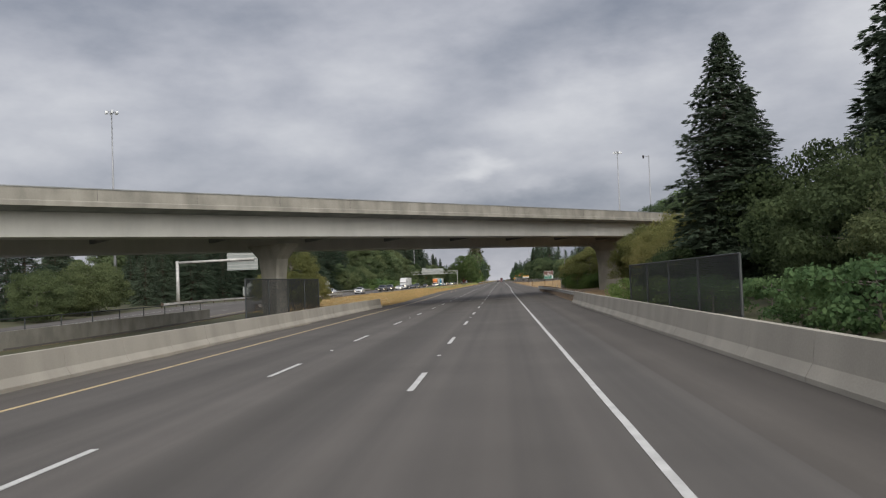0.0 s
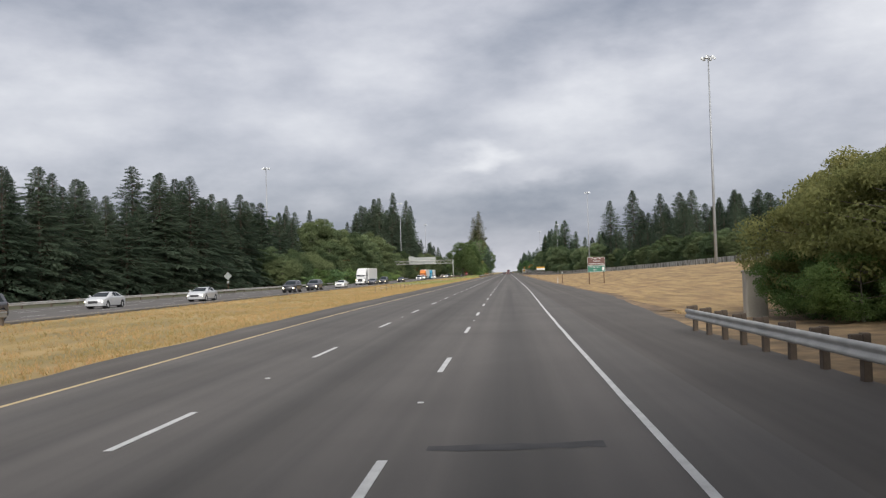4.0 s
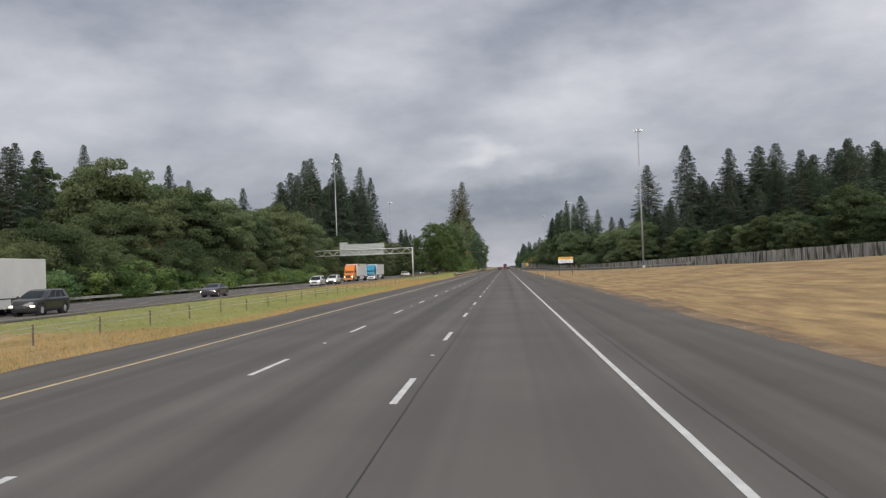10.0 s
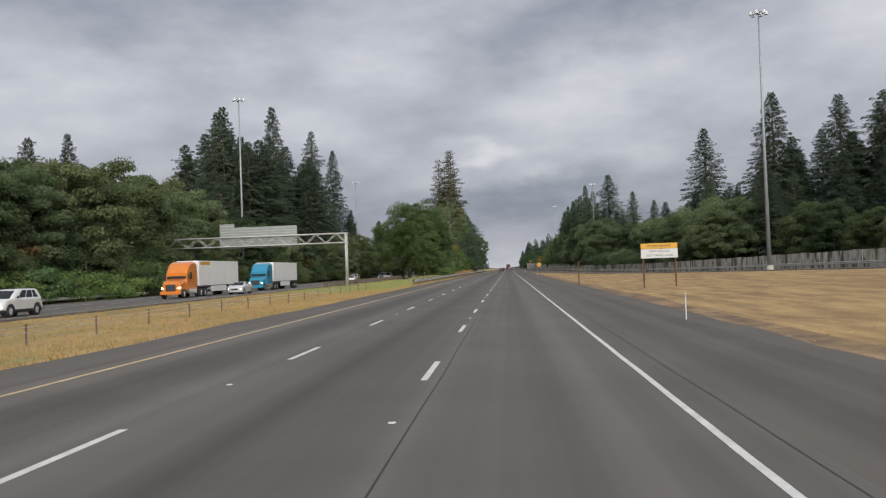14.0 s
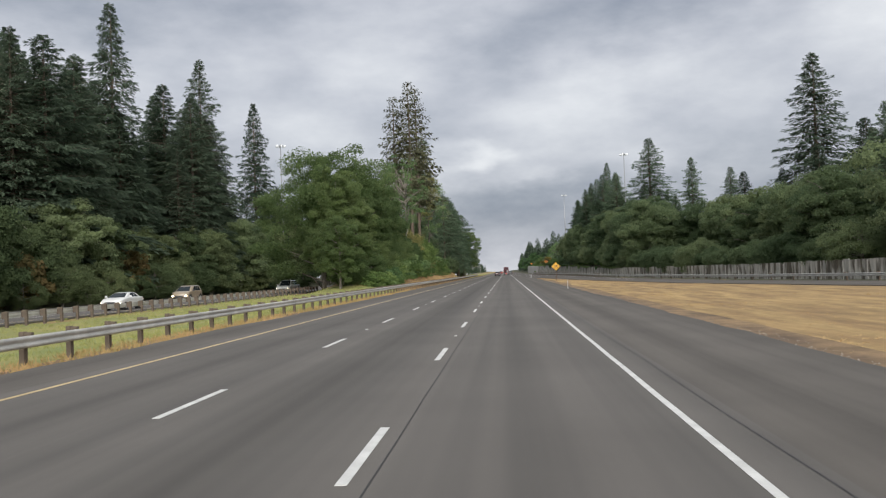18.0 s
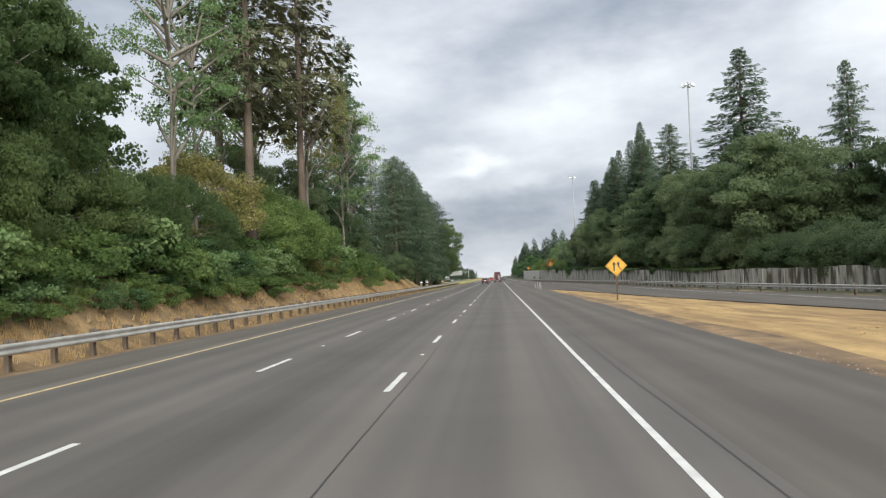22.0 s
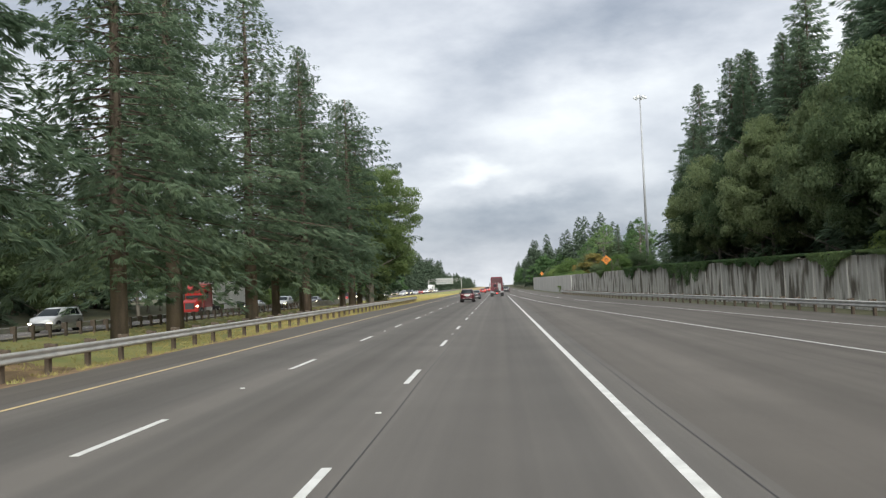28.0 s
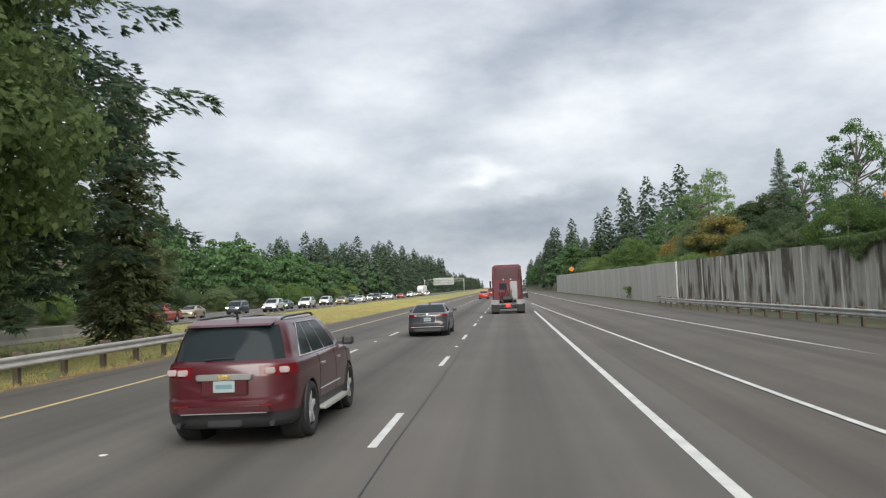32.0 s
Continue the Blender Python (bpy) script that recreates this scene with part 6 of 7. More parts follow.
    if kind == "pickup":
        Geo().box(0, .95, 1.105, 1.66, 1.65, .02).ob("bed_floor", M_DARK, t, "dark load bed")
    return t


SHELLS = {
    # rings from the sill up: height, rear end, front end, half width
    "suv": dict(rings=[(.27, .14, 4.98, .86), (.32, .05, 5.06, .94), (.40, .02, 5.1, .965), (.47, .0, 5.12, .972), (.49, -.015, 5.13, .978), (.58, -.025, 5.14, .984), (.66, -.02, 5.15, .988), (.69, .035, 5.14, .988), (.78, .04, 5.12, .993), (.88, .045, 5.1, .996), (.98, .05, 5.05, .994), (1.06, .06, 5.0, .988), (1.13, .075, 4.93, .976), (1.165, .09, 4.85, .958), (1.185, .115, 4.0, .93), (1.2, .13, 3.96, .918), (1.3, .175, 3.8, .885), (1.42, .235, 3.6, .85), (1.53, .295, 3.4, .81), (1.62, .345, 3.22, .775), (1.67, .37, 3.1, .75), (1.72, .44, 2.95, .69), (1.755, .6, 2.75, .6), (1.775, .95, 2.4, .4), (1.78, 1.4, 2.0, .15)],
                dark=4, glass=(15, 20), lamp=(10, 12), lamp_x=.52, splits=((.13, .33), (.35, .615), (.635, .9)), rear_x=.84, wheels=(1.08, 4.12), r=.4, drop=.13, belt=1.18, roof=1.77, rc=.36),
    "sedan": dict(rings=[(.2, .16, 4.66, .82), (.26, .06, 4.78, .89), (.34, .03, 4.81, .905), (.42, .0, 4.83, .915), (.5, -.01, 4.85, .92), (.58, -.01, 4.86, .922), (.61, .03, 4.86, .925), (.7, .045, 4.83, .928), (.8, .05, 4.78, .93), (.88, .055, 4.7, .926), (.95, .065, 4.62, .915), (1.0, .085, 4.5, .9), (1.025, .14, 3.86, .86), (1.035, .6, 3.78, .835), (1.05, .66, 3.74, .82), (1.12, .82, 3.56, .785), (1.2, 1.0, 3.36, .745), (1.28, 1.18, 3.16, .705), (1.35, 1.36, 2.98, .665), (1.39, 1.5, 2.84, .63), (1.42, 1.66, 2.7, .57), (1.445, 1.9, 2.55, .42), (1.455, 2.15, 2.3, .15)],
                  dark=1, glass=(14, 19), lamp=(9, 11), lamp_x=.45, splits=((.1, .42), (.45, .84)), rear_x=.9, wheels=(1.03, 3.82), r=.335, drop=.17, belt=1.03, roof=1.455, rc=.24),
    "van": dict(rings=[(.22, .12, 4.92, .84), (.28, .03, 5.02, .93), (.4, .0, 5.06, .96), (.5, -.01, 5.08, .97), (.62, -.01, 5.1, .975), (.66, .03, 5.08, .98), (.78, .035, 5.04, .98), (.9, .04, 4.96, .978), (1.0, .05, 4.88, .97), (1.07, .06, 4.78, .955), (1.09, .08, 4.3, .93), (1.1, .09, 4.26, .92), (1.22, .13, 4.06, .89), (1.36, .18, 3.84, .86), (1.5, .24, 3.6, .82), (1.6, .3, 3.42, .78), (1.68, .38, 3.2, .71), (1.73, .55, 2.95, .6), (1.75, 1.2, 2.3, .2)],
                dark=1, glass=(11, 15), lamp=(6, 9), lamp_x=.7, splits=((.05, .33), (.35, .62), (.64, .9)), rear_x=.85, wheels=(1.0, 4.0), r=.34, drop=.15, belt=1.09, roof=1.75, rc=.2),
}
NR, NS, NF, NC = 12, 46, 8, 4


def shell_car(kind, name, label, category, body_mat, lamps_lit=False, detail=True, group="", tail_lit=False):
    """A car as one smooth shell of stacked plan outlines; panes and lamps are pieces of that shell."""
    c = SHELLS[kind]
    t = thing(name, label, category, group=group)
    R_ = c["r"] + .055
    grid, tags = [], []
    for z, yr, yf, w in c["rings"]:
        rc = min(c["rc"], w * .5, (yf - yr) * .3)
        half, tag = [], []
        for k in range(NR // 2 + 1):
            half.append(((w - rc) * k / (NR / 2), yr)); tag.append("R")
        for k in range(1, NC + 1):
            a = k / (NC + 1) * math.pi / 2
            half.append((w - rc + rc * math.sin(a), yr + rc * .75 * (1 - math.cos(a)))); tag.append("C")
        y0, y1 = yr + rc * .75, yf - rc * 1.2
        for k in range(NS + 1):
            half.append((w, y0 + (y1 - y0) * k / NS)); tag.append("S")
        for k in range(1, NC + 1):
            a = k / (NC + 1) * math.pi / 2
            half.append((w - rc + rc * math.cos(a), y1 + rc * 1.2 * math.sin(a))); tag.append("D")
        for k in range(NF // 2, -1, -1):
            half.append(((w - rc) * k / (NF / 2), yf)); tag.append("F")
        row = []
        ym = 2.5
        for x, y in half:
            rear, front = max((ym - y) / 2.5, 0), max((y - ym) / 2.5, 0)
            xx = x * (1 - .1 * rear ** 4 - .1 * front ** 4)
            yy = y + .16 * (x / w) ** 2 * (y < ym) * (rear ** 3) - .22 * (x / w) ** 2 * (front ** 6)
            zz = z - (c["drop"] * smooth01((y - 3.5) / 1.5) if z > .8 and z < c["belt"] + .03 else 0)
            for wy in c["wheels"]:
                d = math.hypot(yy - wy, zz - c["r"])
                if abs(d - R_) < .06 and x > w * .8:
                    yy, zz = wy + (yy - wy) * R_ / d, c["r"] + (zz - c["r"]) * R_ / d
            row.append((xx, yy, zz))
        grid.append(row)
        tags = tag
    m = len(tags)
    pools = {}

    def put_face(key, pts):
        pools.setdefault(key, Geo()).add(pts, [(0, 1, 2, 3)])

    ga, gb = c["glass"]
    la, lb = c["lamp"]
    for k in range(len(grid) - 1):
        for i in range(m - 1):
            q = [grid[k][i], grid[k][i + 1], grid[k + 1][i + 1], grid[k + 1][i]]
            cy, cz, cx = sum(p[1] for p in q) / 4, sum(p[2] for p in q) / 4, sum(p[0] for p in q) / 4
            if any(math.hypot(cy - wy, cz - c["r"]) < R_ - .004 for wy in c["wheels"]) and tags[i] in "SCD":
                continue
            tt = (i - (NR // 2 + NC)) / NS
            half_w = c["rings"][k][3]
            for s in (1, -1):
                key = ("dark_lower_trim", 0) if k < c["dark"] else ("body", 0)
                if ga <= k < gb:
                    if tags[i] in "RC" and cx < half_w * c["rear_x"]:
                        key = ("rear_window", 0)
                    elif tags[i] in "DF" and (tags[i] == "F" or i > m - NF // 2 - NC):
                        key = ("windscreen", 0)
                    else:
                        for j, (a, b) in enumerate(c["splits"]):
                            lean = .0 if j else .1 * (k - ga) / (gb - ga)
                            if a + (.12 - lean if j == 0 and kind != "van" else 0) * (k - ga) / (gb - ga) <= tt < b and tags[i] == "S" and tags[i + 1] == "S":
                                key = ("side_window", s * (j + 1))
                elif la <= k < lb and (tags[i] in "RC" and cx > half_w * c["lamp_x"] or (tags[i] == "S" and tt < .035)):
                    key = ("tail_lamp", s)
                pts = [(p[0] * s, p[1], p[2]) for p in q]
                put_face(key, pts[::s])
    look_ = {"body": body_mat, "dark_lower_trim": M_DARK, "rear_window": M_GLASS, "windscreen": M_GLASS, "side_window": M_GLASS, "tail_lamp": M_BRAKE if tail_lit else M_TAIL}
    for (nm, _), g in pools.items():
        me = mesh_ob(nm, g.v, g.f, look_[nm], t, True, {"tail_lamp": "red tail lamp", "body": ""}.get(nm, ""))
        bm = bmesh.new()
        bm.from_mesh(me.data)
        bmesh.ops.remove_doubles(bm, verts=bm.verts, dist=.0005)
        bm.to_mesh(me.data)
        bm.free()
        if nm == "body":
            me.data.set_sharp_from_angle(angle=radians(48))
    top = grid[-1]
    W = c["rings"][9][3]
    L = c["rings"][5][2]
    lamp_z = (c["rings"][la][0] + c["rings"][lb][0]) / 2
    row = grid[(la + lb) // 2]
    rear_y = lambda x: min((abs(p[0] - abs(x)), p[1]) for p in row[:NR // 2 + NC + 1])[1]
    for s in (1, -1):
        for wy in c["wheels"]:
            wheel_parts(t, s * (W - .12), wy, c["r"], .23)
            Geo().tube([(s * (W - .4), wy, c["r"]), (s * (W - .12), wy, c["r"] + .001)], R_ + .01, 24).ob("wheel_well", M_BLACK, t)
            xa = s * (W - .004 - (.03 if wy > 3 else .02))
            Geo().tube([(xa, wy + R_ * math.cos(a), c["r"] + R_ * math.sin(a)) for a in [radians(-14 + 208 * k / 18) for k in range(19)]], .016, 5).ob("arch_lip", M_DARK if kind == "suv" else body_mat, t)
        if detail:
            for dx in ((.62, .8) if kind == "suv" else (.56,)):
                x = W * dx
                Geo().box(s * x, rear_y(x) - .004, lamp_z, .16 if kind == "suv" else .11, .035, .085, .02).ob("reversing_lamp", M_CLEARLAMP, t, "clear lamp lens")
        hx = W * .72
        Geo().box(s * hx, L - .22, c["rings"][9][0] - c["drop"] - .08, .3, .2, .13, .04).ob("headlamp", M_HEAD if lamps_lit else M_CLEARLAMP, t, "headlamp")
        my = c["rings"][ga][2] - .5
        Geo().box(s * (W + .11), my, c["belt"] + .08, .2, .11, .15, .035).box(s * (W - .02), my + .02, c["belt"] + .03, .14, .05, .05).ob("door_mirror", body_mat if kind != "suv" else M_DARK, t)
        if detail:
            lo, hi = grid[ga], grid[gb]
            i0, i1 = NR // 2 + NC + int(NS * c["splits"][0][0]), NR // 2 + NC + int(NS * c["splits"][-1][1])
            edge = [lo[i] for i in range(i0, i1 + 1, 3)]
            tope = [hi[i] for i in range(i1, i0 + int(NS * .12), -3)]
            Geo().tube([((p[0] + .006) * s, p[1], p[2]) for p in edge], .011, 5).ob("window_trim", M_CHROME, t, "chrome window trim")
            Geo().tube([((p[0] + .006) * s, p[1], p[2]) for p in tope + [edge[0]]], .009, 5).ob("window_trim", M_CHROME, t, "chrome window trim")
            for a, b in c["splits"][-2:]:
                p = grid[11 if kind == "suv" else 10][NR // 2 + NC + int(NS * (a + .03))]
                Geo().box(s * (p[0] + .018), p[1] + .05, p[2] - .05, .03, .22, .032, .01).ob("door_handle", M_CHROME, t, "chrome door handle")
            for tt in [c["splits"][k][0] - .01 for k in range(1, len(c["splits"]))] + [c["splits"][-1][1] - .03]:
                i = NR // 2 + NC + int(NS * tt)
                Geo().tube([((grid[k][i][0] + .0005) * s, grid[k][i][1], grid[k][i][2]) for k in range(4, ga - 1)], .005, 4).ob("door_gap", M_BLACK, t)
            if kind == "suv":
                i = NR // 2 + NC
                Geo().tube([((grid[7][i + k][0] + .006) * s, grid[7][i + k][1], grid[7][i + k][2] - .07) for k in range(int(NS * .33), int(NS * .7), 2)], .011, 5).ob("side_moulding", M_CHROME, t)
    zt = c["rings"][lb][0]
    pz = .86 if kind == "suv" else (.77 if kind == "sedan" else .9)
    py = .03 if kind != "sedan" else .035
    Geo().box(0, py + .008, pz + .0, .66, .03, .25, .02).ob("plate_recess", body_mat, t)
    pl = Geo().box(0, py - .02, pz, .305, .015, .155, .006).ob("number_plate", M_PLATE, t, "pale number plate with plain bars")
    Geo().box(0, py - .029, pz, .23, .004, .06).ob("plate_bar", M_PLATEBAR, pl)
    Geo().box(0, L - .03, .6, W * .95, .1, .2, .04).ob("grille", M_DARK, t, "dark grille")
    if detail:
        if kind == "suv":
            Geo().box(0, .022, .99, .8, .04, .085, .018).ob("trim_bar", M_CHROME, t, "chrome boot bar")
            Geo().box(0, -.004, .99, .17, .02, .05, .015).box(0, -.006, .99, .08, .02, .075, .015).ob("badge", M_GOLD, t, "plain gold badge")
            Geo().box(0, -.03, .545, 1.3, .03, .1, .02).ob("bumper_recess", M_PANEL, t, "dark red lower bumper panel")
            Geo().box(0, -.035, .5, 1.2, .02, .014).ob("bumper_trim", M_CHROME, t)
            Geo().box(0, .02, .36, .5, .08, .09, .02).ob("tow_hitch", M_BLACK, t)
            Geo().tube([(-.3, .13, 1.225), (-.02, .135, 1.235), (.12, .135, 1.23)], .013, 5).ob("rear_wiper", M_BLACK, t)
            Geo().add([(-.62, .36, 1.7), (.62, .36, 1.7), (.6, .62, 1.765), (-.6, .62, 1.765), (-.6, .3, 1.672), (.6, .3, 1.672), (.6, .38, 1.66), (-.6, .38, 1.66)], [(0, 1, 2, 3), (4, 5, 1, 0), (7, 6, 5, 4)]).ob("spoiler", body_mat, t)
            Geo().tube([(0, .72, 1.76), (0, .66, 1.9)], [.024, .008], 6).ob("aerial", M_BLACK, t)
            for s in (-1, 1):
                Geo().box(s * (W - .01), 2.6, .33, .17, 1.95, .055, .02).ob("running_board", M_STEEL, t, "metal running board")
                Geo().tube([(s * .64, .75, 1.74), (s * .65, .95, 1.77), (s * .65, 2.5, 1.785), (s * .64, 2.75, 1.74)], .016, 6).ob("roof_rail", M_DARK, t)
        else:
            Geo().box(0, .045, .93, 1.0 if kind == "sedan" else .6, .03, .022, .008).ob("trim_bar", M_CHROME, t, "chrome boot trim bar")
            Geo().box(0, .06, .985 if kind == "sedan" else 1.03, .1, .02, .08, .02).ob("badge", M_CHROME, t, "plain chrome badge")
            Geo().box(0, -.015, .44, 1.45, .03, .022, .008).ob("bumper_trim", M_CHROME, t)
            Geo().box(0, .03, .31, 1.25, .05, .12, .03).ob("diffuser", M_DARK, t)
            Geo().box(0, 1.62, 1.44, .07, .22, .05, .02).ob("aerial", body_mat, t)
        for s in (-1, 1):
            Geo().tube([(s * W * .66, -.0, .345), (s * W * .66, .3, .345)], .04, 10).ob("exhaust_pipe", M_BLACK, t)
            Geo().box(s * W * .6, -.02, .6 if kind == "suv" else .5, .2, .03, .03, .008).ob("rear_reflector", M_TAIL, t)
    return t


def put(t, x, y, z, turn):
    t.matrix_world = pose(x, y, z, 0, 0, turn)
    return t


def semi(name, label, cab, trailer=None, lit=True, rear_detail=False, deflector=None, group=""):
    """A tractor unit; the origin is under its rearmost axle, the nose towards +y. trailer: its material."""
    t = thing(name, label, "truck", group=group)
    # sleeper and cab as a loft: y, half width, foot, top
    st = [(2.35, 1.16, 1.0, 3.78), (2.45, 1.23, .95, 3.9), (3.4, 1.23, .95, 3.95), (4.3, 1.22, .95, 3.75), (4.7, 1.2, .95, 3.45), (5.25, 1.16, .95, 2.75)]
    v, f = [], []
    for y, w, zb, zt in st:
        v += [(w, y, zb), (w, y, zb + (zt - zb) * .6), (w * .96, y, zt - .18), (w * .8, y, zt), (-w * .8, y, zt), (-w * .96, y, zt - .18), (-w, y, zb + (zt - zb) * .6), (-w, y, zb)]
    for i in range(len(st) - 1):
        f += [(i * 8 + j, (i + 1) * 8 + j, (i + 1) * 8 + (j + 1) % 8, i * 8 + (j + 1) % 8) for j in range(8)]
    f += [tuple(range(8)), tuple(range(len(st) * 8 - 1, len(st) * 8 - 9, -1))]
    mesh_ob("sleeper_cab", v, f, cab, t)
    st = [(5.2, 1.1, .75, 2.05), (6.0, 1.08, .7, 1.95), (6.7, 1.0, .68, 1.8), (7.0, .88, .7, 1.6)]
    v, f = [], []
    for y, w, zb, zt in st:
        v += [(w, y, zb), (w, y, zt - .3), (w * .82, y, zt), (-w * .82, y, zt), (-w, y, zt - .3), (-w, y, zb)]
    for i in range(len(st) - 1):
        f += [(i * 6 + j, (i + 1) * 6 + j, (i + 1) * 6 + (j + 1) % 6, i * 6 + (j + 1) % 6) for j in range(6)]
    f += [tuple(range(6)), tuple(range(len(st) * 6 - 1, len(st) * 6 - 7, -1))]
    mesh_ob("hood", v, f, cab, t)
    mesh_ob("windscreen", [(1.05, 5.29, 2.1), (-1.05, 5.29, 2.1), (-1.02, 4.88, 2.98), (1.02, 4.88, 2.98)], [(0, 1, 2, 3)], M_GLASS, t).location = (0, .08, .03)
    Geo().box(0, 7.0, 1.15, 1.1, .1, .7, .05).ob("grille", M_DARK, t, "dark grille")
    Geo().box(0, 7.05, .62, 2.3, .25, .34, .08).ob("front_bumper", M_CHROME if rear_detail else cab, t)
    for s in (-1, 1):
        Geo().box(s * .84, 6.85, 1.12, .34, .3, .26, .06).ob("headlamp", M_HEAD if lit else M_CLEARLAMP, t, "headlamp")
        mesh_ob("side_window", [(s * 1.245, 4.0, 2.05), (s * 1.235, 4.85, 2.05), (s * 1.22, 4.6, 2.75), (s * 1.24, 4.0, 2.8)][::s], [(0, 1, 2, 3)], M_GLASS, t)
        Geo().box(s * 1.42, 5.0, 2.35, .14, .14, .62, .03).box(s * 1.3, 5.0, 2.5, .2, .05, .05).ob("wing_mirror", M_DARK, t)
        Geo().box(s * 1.05, 3.6, .75, .34, 2.3, .6, .1).ob("fuel_tank", M_CHROME, t, "bright metal fuel tank")
        Geo().box(s * .42, 2.2, .95, .1, 6.2, .28).ob("frame_rail", M_DARK, t)
        for y, wd in ((6.15, .3), (1.3, .6), (0, .6)):
            wheel_parts(t, s * (1.06 - (0 if wd == .3 else .06)), y, .5, wd)
        if rear_detail or not trailer:
            # quarter fenders and mud flaps
            n = 7
            pts = [(-.62 * math.cos(a), .5 + .62 * math.sin(a)) for a in [math.pi * .02 + k * math.pi * .42 / (n - 1) for k in range(n)]]
            vv = [(s * 1.0 + d, p, q) for p, q in pts for d in (-.33, .33)]
            mesh_ob("quarter_fender", vv, [(2 * k, 2 * k + 1, 2 * k + 3, 2 * k + 2) for k in range(n - 1)], M_FENDER, t, True, "dull metal quarter fender")
            Geo().box(s * 1.0, -.66, .48, .62, .02, .6).ob("mud_flap", M_BLACK, t, "black mud flap")
            Geo().box(s * 1.14, 2.05, 2.4, .05, .62, 2.7, .02).ob("side_extender", cab, t, "cab side extender")
            Geo().tube([(s * .3, 2.2, 2.72), (s * .3, 2.28, 2.72)], .07, 8).ob("work_lamp", M_CLEARLAMP, t)
    Geo().tube([(-1.0, 0, .5), (1.0, 0, .5)], .12, 8).tube([(-1.0, 1.3, .5), (1.0, 1.3, .5)], .12, 8).ob("axles", M_DARK, t)
    Geo().box(0, .65, 1.14, .9, 1.0, .09, .05).ob("fifth_wheel", M_DARK, t)
    if rear_detail:
        Geo().box(0, 2.32, 3.2, 1.95, .05, 1.0, .05).ob("rear_roof_recess", mat("deep_red_panel", (0.045, 0.004, 0.009), 0.35, 0.1), t)
        Geo().box(0, 2.31, 2.55, 2.1, .06, .1, .02).ob("rear_beam", cab, t)
        Geo().box(-.35, 2.33, 2.15, .6, .04, .5, .03).ob("rear_window", M_GLASS, t)
        Geo().box(.52, 2.2, 1.8, .62, .16, 1.5, .06).ob("polished_rear_panel", M_BRUSHED, t, "polished metal panel behind the cab")
        for k in range(4):
            Geo().tube([(-.7 + .13 * k, 2.25, 1.7), (-.6 + .15 * k, 1.7, 1.3), (-.3 + .2 * k, 1.4, 1.35), (-.1 + .15 * k, 2.2, 1.9)], .03, 6).ob("air_line", M_DARK if k % 2 else M_TAIL, t)
        Geo().box(0, -.72, .78, 2.3, .06, .12, .02).ob("rear_cross_bar", M_FENDER, t)
        Geo().box(0, -.72, .62, .7, .06, .34, .04).ob("lamp_housing", M_DARK, t)
        Geo().box(0, -.76, .64, .34, .06, .22, .05).ob("tail_lamp_box", M_BRAKE, t, "lit red tail lamp cluster")
        Geo().box(0, .2, 1.2, .8, 1.5, .3, .08).ob("rear_deck", M_DARK, t)
    if trailer:
        Geo().box(0, -5.2, 2.65, 2.55, 14.2, 2.8, .05).ob("trailer_box", trailer, t, "plain white box trailer")
        Geo().box(0, -5.2, 1.2, 2.4, 14.0, .14).ob("trailer_floor_beam", M_DARK, t)
        for s in (-1, 1):
            Geo().box(s * 1.22, -4.8, .85, .04, 5.5, .65).ob("side_skirt", trailer, t)
            for y in (-10.2, -11.5):
                wheel_parts(t, s * 1.0, y, .5, .6)
        if deflector:
            Geo().box(1.29, -.2, 3.75, .02, 3.2, .35).box(-1.29, -.2, 3.75, .02, 3.2, .35).ob("trailer_emblem", deflector, t)
    return t


# traffic that goes our way
put(semi("semi_tractor", "dark red semi tractor without a trailer in the outer lane", P_TRUCK, None, False, True), -2.08, 914.9, rz(-2, 916), 0)
put(car_build("suv", "suv", "burgundy sport utility car with a chrome boot bar", "car", P_BURG, group=""), -6.04, 857.75, rz(-6.04, 860), 0)
put(car_build("sedan", "sedan", "graphite grey saloon car in the middle lane", "car", P_GREY), -5.7, 884.6, rz(-5.7, 885), 0)
put(car_build("sedan", "sedan", "red saloon car far ahead in the middle lane", "car", P_RED, detail=False, tail_lit=True), -6.4, 1004, rz(-6.4, 1004), 0)
put(car_build("pickup", "pickup", "red pickup far ahead in the middle lane", "car", P_RED, detail=False, tail_lit=True), -5.5, 1036, rz(-5.5, 1036), 0)
put(car_build("sedan", "sedan", "black saloon car far ahead in the middle lane", "car", P_BLACK, detail=False, tail_lit=True), -5.9, 1072, rz(-6, 1072), 0)
# slip road
for x, y, turn in ((0.6, 1002, 0), (0.3, 1026, 0)):
    put(car_build("pickup", "pickup", "dark pickup that has joined from the slip road", "car", P_BLACK, detail=False, group="pickups ahead"), x, y, rz(x, y), turn)

